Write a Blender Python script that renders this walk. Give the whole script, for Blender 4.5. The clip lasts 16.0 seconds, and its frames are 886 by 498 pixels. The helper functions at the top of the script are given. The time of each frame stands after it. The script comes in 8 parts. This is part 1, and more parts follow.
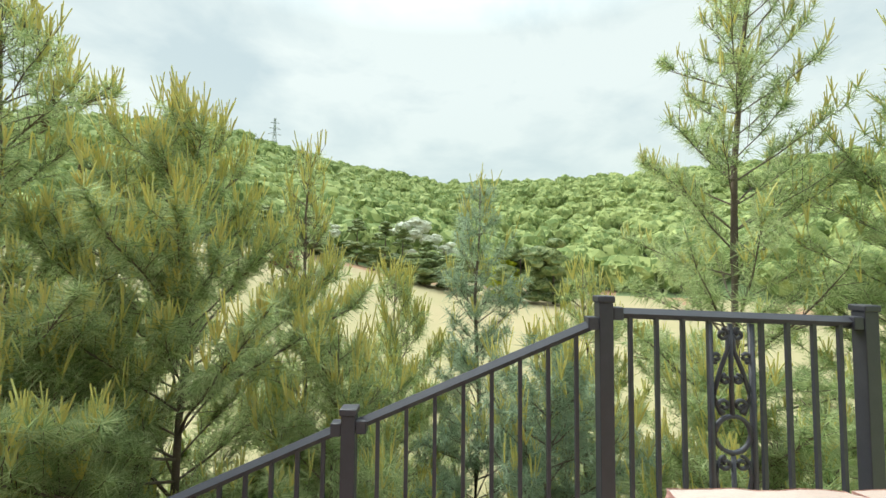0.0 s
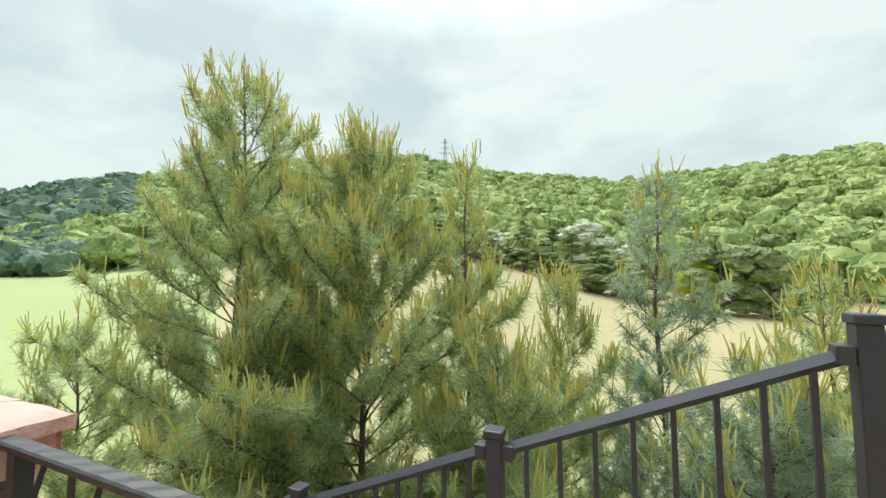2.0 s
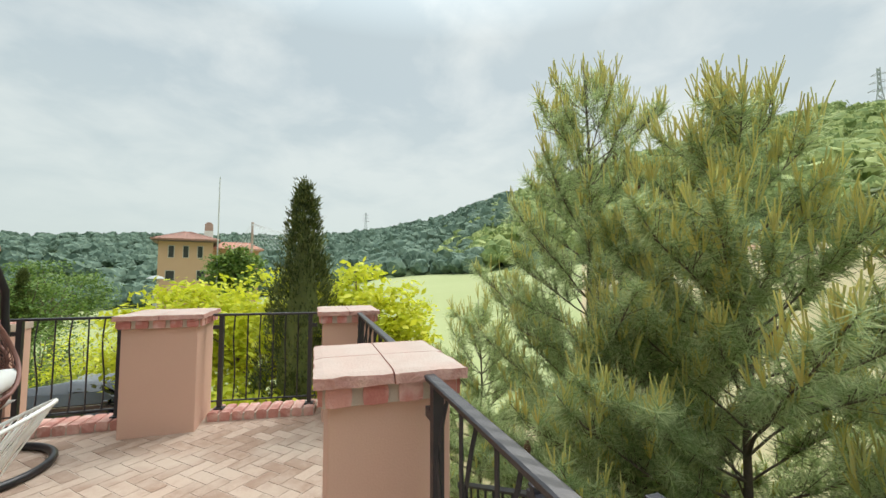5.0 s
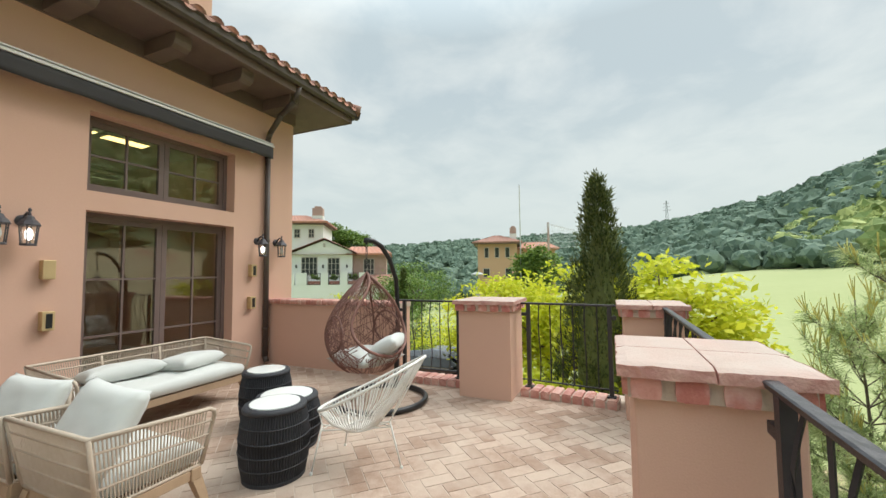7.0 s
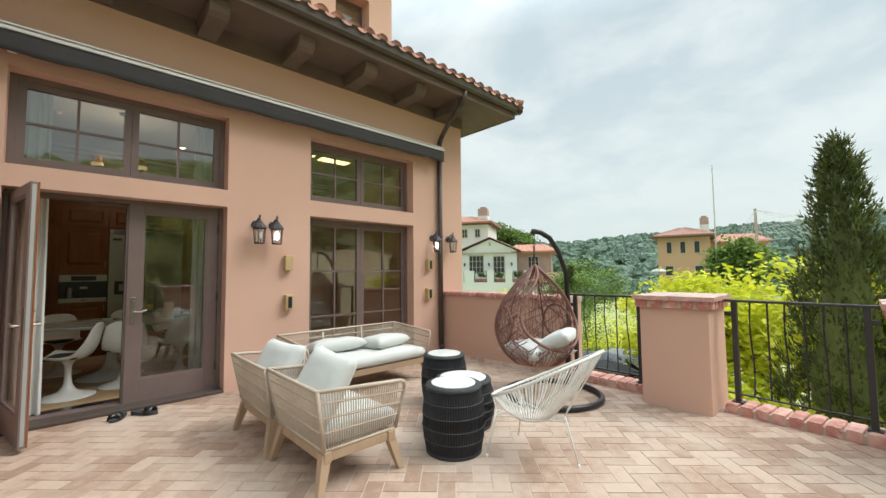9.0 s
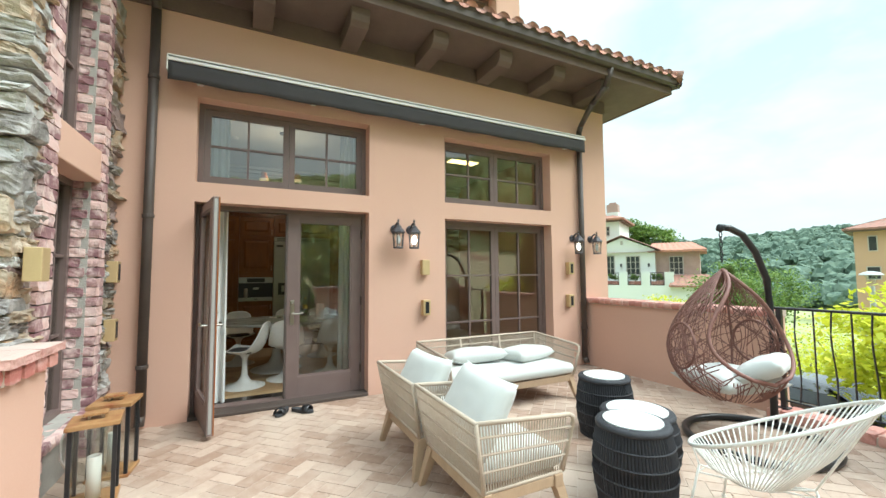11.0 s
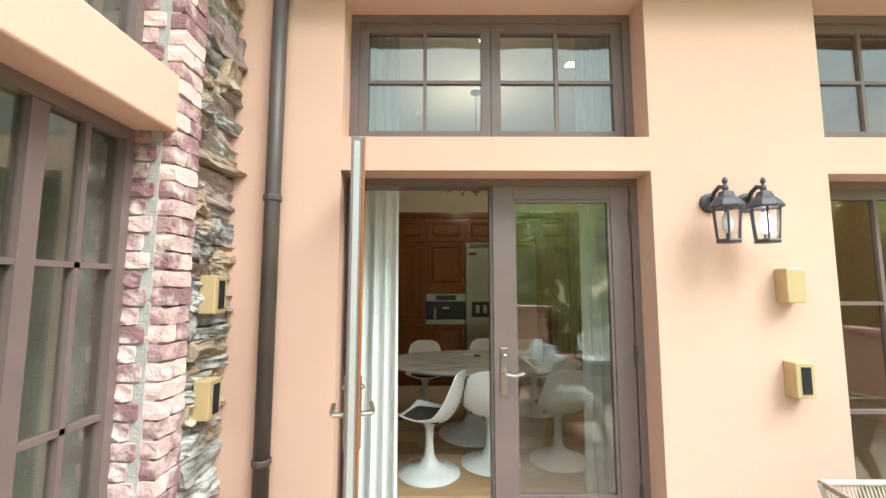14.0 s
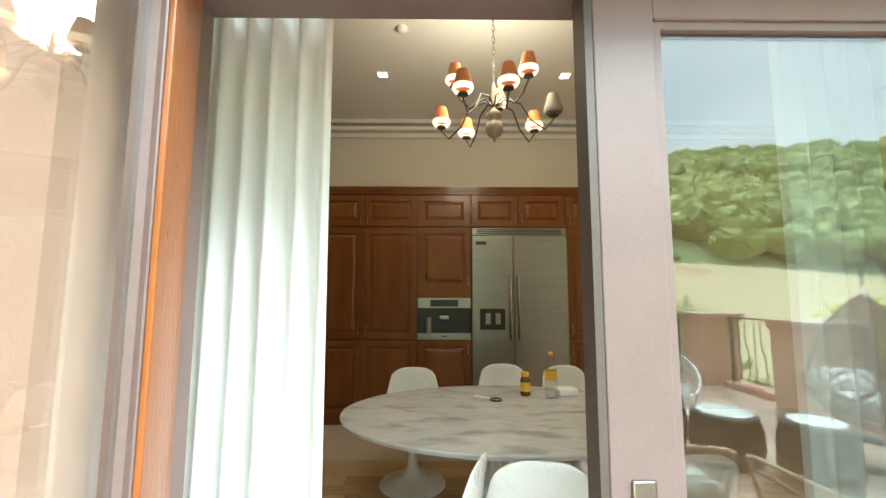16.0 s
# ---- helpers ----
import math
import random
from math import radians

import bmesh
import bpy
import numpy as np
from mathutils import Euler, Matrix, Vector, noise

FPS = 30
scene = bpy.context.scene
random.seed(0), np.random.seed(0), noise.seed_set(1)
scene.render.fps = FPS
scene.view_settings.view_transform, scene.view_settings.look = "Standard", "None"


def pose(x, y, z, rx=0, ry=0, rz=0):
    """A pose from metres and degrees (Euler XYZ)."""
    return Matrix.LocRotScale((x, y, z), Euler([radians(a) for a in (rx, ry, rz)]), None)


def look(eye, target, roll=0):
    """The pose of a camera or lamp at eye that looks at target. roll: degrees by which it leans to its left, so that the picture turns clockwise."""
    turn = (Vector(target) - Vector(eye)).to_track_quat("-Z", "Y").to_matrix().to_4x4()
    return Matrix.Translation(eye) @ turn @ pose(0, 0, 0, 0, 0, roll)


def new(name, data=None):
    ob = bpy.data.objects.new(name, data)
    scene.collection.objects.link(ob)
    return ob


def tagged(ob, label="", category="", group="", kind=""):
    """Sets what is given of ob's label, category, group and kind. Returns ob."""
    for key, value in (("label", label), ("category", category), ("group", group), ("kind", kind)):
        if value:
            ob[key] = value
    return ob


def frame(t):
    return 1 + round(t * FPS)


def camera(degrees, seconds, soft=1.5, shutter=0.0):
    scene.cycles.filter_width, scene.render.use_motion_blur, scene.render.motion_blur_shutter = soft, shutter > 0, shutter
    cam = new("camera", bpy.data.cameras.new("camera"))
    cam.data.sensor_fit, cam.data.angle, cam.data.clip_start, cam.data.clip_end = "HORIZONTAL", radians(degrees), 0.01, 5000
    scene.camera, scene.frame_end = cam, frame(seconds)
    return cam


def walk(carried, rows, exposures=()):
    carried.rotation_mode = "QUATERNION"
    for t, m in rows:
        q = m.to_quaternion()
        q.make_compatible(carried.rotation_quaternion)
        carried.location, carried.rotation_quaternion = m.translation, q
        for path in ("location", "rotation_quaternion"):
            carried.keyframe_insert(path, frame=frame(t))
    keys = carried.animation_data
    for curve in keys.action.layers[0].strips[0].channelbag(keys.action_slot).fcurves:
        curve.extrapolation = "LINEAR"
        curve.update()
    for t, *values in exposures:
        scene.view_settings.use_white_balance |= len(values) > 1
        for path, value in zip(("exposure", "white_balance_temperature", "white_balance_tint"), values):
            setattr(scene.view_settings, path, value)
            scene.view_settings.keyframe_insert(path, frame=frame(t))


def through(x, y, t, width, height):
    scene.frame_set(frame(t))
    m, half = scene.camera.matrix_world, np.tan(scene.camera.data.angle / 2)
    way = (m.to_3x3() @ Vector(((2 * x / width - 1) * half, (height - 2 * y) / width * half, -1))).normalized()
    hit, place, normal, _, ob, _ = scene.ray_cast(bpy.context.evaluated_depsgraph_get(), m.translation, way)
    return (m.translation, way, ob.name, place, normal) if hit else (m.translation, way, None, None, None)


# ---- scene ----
cam = camera(96.7, 16.0)
ROWS = [  # seconds, eye, yaw, pitch, roll
    (0, 0.070, 0.021, 1.528, -0.29, 2.93, 0.53),
    (0.5, 0.087, 0.157, 1.533, 1.47, 3.17, 0.50),
    (1, 0.099, 0.222, 1.533, 6.30, 3.59, 0.49),
    (1.5, 0.108, 0.231, 1.528, 14.38, 3.69, 0.22),
    (2, 0.126, 0.191, 1.530, 23.69, 3.84, -0.11),
    (2.5, 0.112, 0.199, 1.509, 32.46, 3.85, -0.08),
    (3, 0.103, 0.185, 1.507, 39.61, 3.69, -0.00),
    (3.2, 0.095, 0.189, 1.505, 42.28, 3.68, -0.04),
    (5.3, 0.063, 0.305, 1.473, 78.50, 3.58, -0.11),
    (5.5, 0.057, 0.302, 1.470, 82.96, 3.60, -0.19),
    (6, 0.095, 0.277, 1.465, 93.07, 3.60, -0.19),
    (6.5, 0.075, 0.280, 1.444, 103.74, 3.40, -0.46),
    (7, 0.085, 0.293, 1.427, 113.03, 3.34, -0.61),
    (7.5, 0.077, 0.272, 1.388, 120.06, 3.38, -0.54),
    (8, 0.086, 0.252, 1.372, 126.48, 3.31, -0.53),
    (8.5, 0.071, 0.252, 1.357, 132.24, 3.38, -0.58),
    (9, 0.075, 0.236, 1.351, 136.55, 3.38, -0.57),
    (9.2, 0.077, 0.241, 1.355, 138.13, 3.35, -0.62),
    (11.3, 0.006, -0.431, 1.414, 156.84, 3.82, -0.19),
    (11.5, -0.013, -0.562, 1.423, 159.08, 3.93, -0.06),
    (12, -0.061, -0.891, 1.450, 166.37, 4.02, 0.11),
    (12.5, -0.057, -1.283, 1.459, 173.23, 4.34, 0.24),
    (13, -0.048, -1.704, 1.475, 176.46, 4.68, 0.19),
    (13.5, -0.073, -2.172, 1.483, 179.03, 4.97, 0.06),
    (14, -0.056, -2.631, 1.482, 179.98, 5.42, 0.09),
    (14.5, -0.074, -3.089, 1.489, 179.98, 5.71, 0.09),
    (15, -0.063, -3.515, 1.477, 180.06, 5.83, 0.24),
    (15.5, -0.043, -3.908, 1.474, 179.98, 5.77, 0.16),
    (16, -0.049, -4.265, 1.463, 179.51, 5.83, 0.11),
]
walk(cam, [(t, pose(x, y, z, 0, 0, yaw) @ pose(0, 0, 0, 90 + pitch, 0, 0) @ pose(0, 0, 0, 0, 0, roll)) for t, x, y, z, yaw, pitch, roll in ROWS], exposures=[(0, 0.22, 6420, 5), (3.2, 0.14, 6420, 6), (5.3, 0.0, 6500, 10), (9.2, 0.2, 6400, 10), (11.3, 0.72, 5950, 2), (12.5, 1.02, 5750, 0), (13.5, 1.28, 5900, -1), (14.5, 1.4, 6050, 3), (15.0, 1.5, 5950, 1), (15.5, 2.0, 5850, -3), (16, 2.4, 5700, -2)])

# ---- world and sun: bright hazy overcast sky ----
world = bpy.data.worlds.new("sky")
scene.world = world
world.use_nodes = True
wn, wl = world.node_tree.nodes, world.node_tree.links
wn.clear()


def wnode(kind, **inputs):
    n = wn.new(kind)
    for key, value in inputs.items():
        n.inputs[key.replace("_", " ")].default_value = value
    return n


w_out, w_bg, w_sky = wn.new("ShaderNodeOutputWorld"), wn.new("ShaderNodeBackground"), wn.new("ShaderNodeTexSky")
w_sky.sky_type, w_sky.sun_disc = "NISHITA", False
w_sky.sun_elevation, w_sky.sun_rotation, w_sky.air_density, w_sky.dust_density = radians(51), radians(308), 1.2, 3.0
w_tc, w_sep = wn.new("ShaderNodeTexCoord"), wn.new("ShaderNodeSeparateXYZ")
wl.new(w_tc.outputs["Generated"], w_sep.inputs[0])
# cloud deck: the direction is laid on a flat layer high above
w_h = wn.new("ShaderNodeMath"); w_h.operation = "ADD"; w_h.inputs[1].default_value = 0.22
w_abs = wn.new("ShaderNodeMath"); w_abs.operation = "ABSOLUTE"
wl.new(w_sep.outputs["Z"], w_abs.inputs[0]); wl.new(w_abs.outputs[0], w_h.inputs[0])
w_div = wn.new("ShaderNodeVectorMath"); w_div.operation = "DIVIDE"
w_comb = wn.new("ShaderNodeCombineXYZ")
for k in range(3):
    wl.new(w_h.outputs[0], w_comb.inputs[k])
wl.new(w_tc.outputs["Generated"], w_div.inputs[0]); wl.new(w_comb.outputs[0], w_div.inputs[1])
w_noise = wnode("ShaderNodeTexNoise", Scale=2.6, Detail=7.0, Roughness=0.55, Distortion=0.25)
w_noise2 = wnode("ShaderNodeTexNoise", Scale=0.9, Detail=3.0)
wl.new(w_div.outputs[0], w_noise.inputs["Vector"]); wl.new(w_div.outputs[0], w_noise2.inputs["Vector"])
w_add = wn.new("ShaderNodeMath"); w_add.operation = "ADD"
wl.new(w_noise.outputs["Fac"], w_add.inputs[0]); wl.new(w_noise2.outputs["Fac"], w_add.inputs[1])
w_ramp = wn.new("ShaderNodeValToRGB")
w_ramp.color_ramp.elements[0].position, w_ramp.color_ramp.elements[0].color = 0.42, (0.62, 0.73, 0.77, 1)
w_ramp.color_ramp.elements[1].position, w_ramp.color_ramp.elements[1].color = 0.575, (0.88, 0.95, 0.94, 1)
w_half = wn.new("ShaderNodeMath"); w_half.operation = "MULTIPLY"; w_half.inputs[1].default_value = 0.5
wl.new(w_add.outputs[0], w_half.inputs[0]); wl.new(w_half.outputs[0], w_ramp.inputs[0])
# haze towards the horizon hides the clouds
w_hz = wn.new("ShaderNodeMapRange"); w_hz.inputs["From Min"].default_value = 0.04; w_hz.inputs["From Max"].default_value = 0.42
wl.new(w_sep.outputs["Z"], w_hz.inputs["Value"])
w_mix = wn.new("ShaderNodeMix"); w_mix.data_type = "RGBA"
w_mix.inputs["A"].default_value = (0.77, 0.87, 0.845, 1)
wl.new(w_hz.outputs[0], w_mix.inputs["Factor"]); wl.new(w_ramp.outputs[0], w_mix.inputs["B"])
# overcast skies are brighter overhead
w_zen = wn.new("ShaderNodeMapRange"); w_zen.inputs["From Min"].default_value = 0.52; w_zen.inputs["From Max"].default_value = 1.0
w_zen.inputs["To Min"].default_value = 1.0; w_zen.inputs["To Max"].default_value = 3.4
wl.new(w_sep.outputs["Z"], w_zen.inputs["Value"])
w_scale = wn.new("ShaderNodeVectorMath"); w_scale.operation = "SCALE"
wl.new(w_mix.outputs["Result"], w_scale.inputs[0]); wl.new(w_zen.outputs[0], w_scale.inputs["Scale"])
w_skys = wn.new("ShaderNodeVectorMath"); w_skys.operation = "SCALE"; w_skys.inputs["Scale"].default_value = 0.05
wl.new(w_sky.outputs[0], w_skys.inputs[0])
w_sum = wn.new("ShaderNodeMix"); w_sum.data_type = "RGBA"; w_sum.inputs["Factor"].default_value = 0.88
wl.new(w_skys.outputs[0], w_sum.inputs["A"]); wl.new(w_scale.outputs[0], w_sum.inputs["B"])
wl.new(w_sum.outputs["Result"], w_bg.inputs["Color"])
w_bg.inputs["Strength"].default_value = 0.95
wl.new(w_bg.outputs[0], w_out.inputs["Surface"])

sun = new("sun", bpy.data.lights.new("sun", "SUN"))
sun.data.energy, sun.data.angle, sun.data.color = 2.6, radians(36), (1.0, 0.97, 0.91)
sun.matrix_world = look((0, 0, 20), (12.8, -10, 0))


# ---- materials ----
def material(name, a, b=None, rough=0.7, metal=0.0, scale=6.0, fine=60.0, bump=0.15, per_piece=0.0, island=0.0, spec=0.5, stain=None, stain_at=0.62, stain_scale=1.5, stretch=(1, 1, 1), coat=0.0, sheen=0.0):
    """A surface whose colour wanders between a and b at two scales, with fine relief."""
    m = bpy.data.materials.new(name)
    m.use_nodes = True
    n, l = m.node_tree.nodes, m.node_tree.links
    bsdf = n["Principled BSDF"]
    b = b or tuple(c * 0.8 for c in a)
    geo, mp = n.new("ShaderNodeNewGeometry"), n.new("ShaderNodeMapping")
    mp.inputs["Scale"].default_value = stretch
    l.new(geo.outputs["Position"], mp.inputs["Vector"])
    big, small = n.new("ShaderNodeTexNoise"), n.new("ShaderNodeTexNoise")
    big.inputs["Scale"].default_value, big.inputs["Detail"].default_value = scale, 4
    small.inputs["Scale"].default_value, small.inputs["Detail"].default_value = fine, 5
    l.new(mp.outputs[0], big.inputs["Vector"]); l.new(mp.outputs[0], small.inputs["Vector"])
    mean = n.new("ShaderNodeMath"); mean.operation = "MULTIPLY_ADD"; mean.inputs[1].default_value = 0.4
    l.new(small.outputs["Fac"], mean.inputs[0])
    part_of = n.new("ShaderNodeMath"); part_of.operation = "MULTIPLY"; part_of.inputs[1].default_value = 0.6
    l.new(big.outputs["Fac"], part_of.inputs[0]); l.new(part_of.outputs[0], mean.inputs[2])
    fac = mean.outputs[0]
    if per_piece or island:
        src = n.new("ShaderNodeObjectInfo").outputs["Random"] if per_piece else geo.outputs["Random Per Island"]
        k = n.new("ShaderNodeMath"); k.operation = "MULTIPLY_ADD"
        k.inputs[1].default_value = per_piece or island
        l.new(src, k.inputs[0]); l.new(fac, k.inputs[2])
        off = n.new("ShaderNodeMath"); off.operation = "SUBTRACT"; off.inputs[1].default_value = (per_piece or island) / 2
        l.new(k.outputs[0], off.inputs[0])
        fac = off.outputs[0]
    ramp = n.new("ShaderNodeMapRange")
    ramp.inputs["From Min"].default_value, ramp.inputs["From Max"].default_value = 0.3, 0.7
    l.new(fac, ramp.inputs["Value"])
    mix = n.new("ShaderNodeMix"); mix.data_type = "RGBA"
    mix.inputs["A"].default_value, mix.inputs["B"].default_value = (*a, 1), (*b, 1)
    l.new(ramp.outputs[0], mix.inputs["Factor"])
    colour = mix.outputs["Result"]
    if stain:
        sn = n.new("ShaderNodeTexNoise"); sn.inputs["Scale"].default_value, sn.inputs["Detail"].default_value = stain_scale, 6
        l.new(mp.outputs[0], sn.inputs["Vector"])
        sr = n.new("ShaderNodeMapRange"); sr.inputs["From Min"].default_value, sr.inputs["From Max"].default_value = stain_at - 0.12, stain_at + 0.1
        l.new(sn.outputs["Fac"], sr.inputs["Value"])
        sm = n.new("ShaderNodeMix"); sm.data_type = "RGBA"; sm.inputs["B"].default_value = (*stain, 1)
        l.new(colour, sm.inputs["A"]); l.new(sr.outputs[0], sm.inputs["Factor"])
        colour = sm.outputs["Result"]
    l.new(colour, bsdf.inputs["Base Color"])
    rr = n.new("ShaderNodeMapRange"); rr.inputs["To Min"].default_value, rr.inputs["To Max"].default_value = max(rough - 0.08, 0.02), min(rough + 0.1, 1)
    l.new(small.outputs["Fac"], rr.inputs["Value"]); l.new(rr.outputs[0], bsdf.inputs["Roughness"])
    bsdf.inputs["Metallic"].default_value = metal
    bsdf.inputs["Specular IOR Level"].default_value = spec
    bsdf.inputs["Coat Weight"].default_value = coat
    bsdf.inputs["Sheen Weight"].default_value = sheen
    if bump:
        bn = n.new("ShaderNodeBump"); bn.inputs["Strength"].default_value, bn.inputs["Distance"].default_value = bump, 0.01
        l.new(small.outputs["Fac"], bn.inputs["Height"]); l.new(bn.outputs[0], bsdf.inputs["Normal"])
    return m


def glass_material(name, tint=(0.95, 0.97, 0.96), rough=0.0, mirror=0.35):
    """Window glass: clear, with a mirror-like coat that shows the surroundings."""
    m = bpy.data.materials.new(name)
    m.use_nodes = True
    n, l = m.node_tree.nodes, m.node_tree.links
    n.clear()
    out, tr, gl, mx, fr = (n.new("ShaderNode" + k) for k in ("OutputMaterial", "BsdfTransparent", "BsdfGlossy", "MixShader", "LayerWeight"))
    tr.inputs["Color"].default_value = (*tint, 1)
    gl.inputs["Roughness"].default_value = rough
    fr.inputs["Blend"].default_value = 0.5
    graze = n.new("ShaderNodeMath"); graze.operation = "POWER"; graze.inputs[1].default_value = 5.0
    add = n.new("ShaderNodeMath"); add.operation = "MULTIPLY_ADD"; add.use_clamp = True
    add.inputs[1].default_value, add.inputs[2].default_value = 1 - mirror, mirror
    l.new(fr.outputs["Facing"], graze.inputs[0]); l.new(graze.outputs[0], add.inputs[0]); l.new(add.outputs[0], mx.inputs[0])
    l.new(tr.outputs[0], mx.inputs[1]); l.new(gl.outputs[0], mx.inputs[2]); l.new(mx.outputs[0], out.inputs[0])
    return m


def glow_material(name, colour, strength):
    m = bpy.data.materials.new(name)
    m.use_nodes = True
    bsdf = m.node_tree.nodes["Principled BSDF"]
    bsdf.inputs["Base Color"].default_value = (*colour, 1)
    bsdf.inputs["Emission Color"].default_value = (*colour, 1)
    bsdf.inputs["Emission Strength"].default_value = strength
    return m


def leaf_material(name, a, b, island=0.5, through=0.35, rough=0.55, scale=1.5):
    """Foliage that lets some light through."""
    m = material(name, a, b, rough=rough, scale=scale, fine=25, bump=0, island=island, spec=0.3)
    n, l = m.node_tree.nodes, m.node_tree.links
    bsdf, out = n["Principled BSDF"], n["Material Output"]
    tl, mx = n.new("ShaderNodeBsdfTranslucent"), n.new("ShaderNodeMixShader")
    mx.inputs[0].default_value = through
    l.new(bsdf.inputs["Base Color"].links[0].from_socket, tl.inputs["Color"])
    l.new(bsdf.outputs[0], mx.inputs[1]); l.new(tl.outputs[0], mx.inputs[2]); l.new(mx.outputs[0], out.inputs["Surface"])
    return m


PLASTER = material("plaster_terracotta", (0.66, 0.43, 0.335), (0.61, 0.385, 0.295), rough=0.92, scale=0.9, fine=140, bump=0.12, spec=0.15, stain=(0.64, 0.415, 0.32), stain_scale=0.7)
PLASTER_IN = material("plaster_cream", (0.64, 0.59, 0.50), (0.60, 0.55, 0.46), rough=0.9, scale=1, fine=90, bump=0.05)
CEIL_IN = material("ceiling_paint", (0.74, 0.71, 0.65), (0.70, 0.67, 0.61), rough=0.9, scale=1, fine=90, bump=0.04)
PAVER = material("brick_paver", (0.31, 0.205, 0.15), (0.48, 0.36, 0.285), rough=0.72, scale=13, fine=70, bump=0.3, per_piece=0.45, spec=0.25, stain=(0.50, 0.40, 0.325), stain_scale=1.3, stain_at=0.57)
PAVER_J = material("brick_paver_field", (0.31, 0.205, 0.15), (0.48, 0.36, 0.285), rough=0.72, scale=13, fine=70, bump=0.3, island=0.45, spec=0.25, stain=(0.50, 0.40, 0.325), stain_scale=1.3, stain_at=0.57)
MORTAR = material("mortar", (0.54, 0.44, 0.36), (0.46, 0.37, 0.30), rough=0.95, scale=5, fine=120, bump=0.3)
CAPSTONE = material("pink_sandstone", (0.52, 0.37, 0.32), (0.45, 0.36, 0.31), rough=0.85, scale=5, fine=70, bump=0.4, stain=(0.52, 0.44, 0.39), stain_scale=3)
CAPEDGE = material("rough_sandstone", (0.50, 0.24, 0.21), (0.66, 0.42, 0.36), rough=0.9, scale=14, fine=60, bump=0.8)
REDBRICK = material("red_brick", (0.48, 0.17, 0.14), (0.62, 0.30, 0.25), rough=0.85, scale=20, fine=90, bump=0.5, per_piece=0.8, stain=(0.70, 0.45, 0.40), stain_scale=9)
KERBBRICK = material("kerb_brick", (0.50, 0.22, 0.18), (0.64, 0.36, 0.30), rough=0.85, scale=16, fine=90, bump=0.5, per_piece=0.6, stain=(0.68, 0.47, 0.40), stain_scale=8)
WINGBRICK = material("washed_brick", (0.72, 0.50, 0.46), (0.27, 0.14, 0.15), rough=0.88, scale=9, fine=70, bump=0.6, per_piece=1.0, stain=(0.74, 0.58, 0.54), stain_scale=12, stain_at=0.60)
STONES = [material("field_stone_" + k, a, b, rough=0.9, scale=9, fine=55, bump=1.0, per_piece=0.5, stain=c, stain_scale=11, stain_at=0.58, spec=0.25) for k, a, b, c in (
    ("grey", (0.19, 0.175, 0.165), (0.35, 0.325, 0.30), (0.44, 0.41, 0.385)),
    ("tan", (0.28, 0.22, 0.16), (0.45, 0.37, 0.285), (0.42, 0.27, 0.165)),
    ("pink", (0.29, 0.21, 0.19), (0.44, 0.355, 0.325), (0.23, 0.17, 0.16)),
    ("pale", (0.36, 0.355, 0.345), (0.52, 0.505, 0.485), (0.30, 0.26, 0.22)))]
STONEMORTAR = material("grey_mortar", (0.44, 0.42, 0.38), (0.34, 0.32, 0.29), rough=0.95, scale=8, fine=90, bump=0.5)
IRON = material("black_iron", (0.018, 0.017, 0.022), (0.03, 0.028, 0.034), rough=0.38, metal=0.0, scale=20, fine=150, bump=0.1, spec=0.6)
FENCE = material("grey_steel", (0.035, 0.035, 0.048), (0.05, 0.05, 0.065), rough=0.42, scale=20, fine=150, bump=0.05, spec=0.6)
BROWNPAINT = material("brown_paint", (0.13, 0.085, 0.075), (0.16, 0.11, 0.095), rough=0.5, scale=6, fine=120, bump=0.05)
SASH = material("window_paint", (0.15, 0.105, 0.095), (0.18, 0.13, 0.12), rough=0.4, scale=6, fine=120, bump=0.04)
SOFFIT = material("soffit_timber", (0.12, 0.085, 0.07), (0.17, 0.12, 0.10), rough=0.75, scale=4, fine=60, bump=0.2)
GUTTER = material("dark_gutter", (0.062, 0.047, 0.040), (0.09, 0.068, 0.058), rough=0.5, scale=5, fine=80, bump=0.05)
ROOFTILE = material("clay_tile", (0.48, 0.22, 0.15), (0.33, 0.17, 0.13), rough=0.85, scale=6, fine=60, bump=0.4, island=0.9, stain=(0.20, 0.15, 0.12), stain_scale=4)
AWNCLOTH = material("dark_canvas", (0.045, 0.042, 0.045), (0.06, 0.056, 0.058), rough=0.85, scale=3, fine=220, bump=0.2)
AWNWHITE = material("white_aluminium", (0.78, 0.77, 0.74), (0.72, 0.71, 0.68), rough=0.4, scale=4, fine=80, bump=0.02)
BRASS = material("matt_brass", (0.60, 0.45, 0.24), (0.54, 0.40, 0.21), rough=0.45, metal=0.35, scale=8, fine=100, bump=0.05)
BLACK = material("black_plastic", (0.012, 0.012, 0.014), (0.02, 0.02, 0.022), rough=0.35, scale=10, fine=100, bump=0.03)
LAMPIRON = material("lamp_iron", (0.04, 0.038, 0.045), (0.065, 0.06, 0.07), rough=0.5, scale=25, fine=120, bump=0.15)
GLASS = glass_material("window_glass", tint=(0.82, 0.84, 0.82), mirror=0.125)
CLEAR = glass_material("clear_glass", mirror=0.04)
LAMPGLASS = material("frosted_glass", (0.75, 0.74, 0.72), (0.82, 0.81, 0.79), rough=0.25, scale=30, fine=90, bump=0.05)
GLOWCOOL = glow_material("lit_bulb", (1.0, 0.95, 0.88), 5.0)
ROPE = material("taupe_rope", (0.44, 0.36, 0.28), (0.50, 0.42, 0.34), rough=0.85, scale=25, fine=300, bump=0.3)
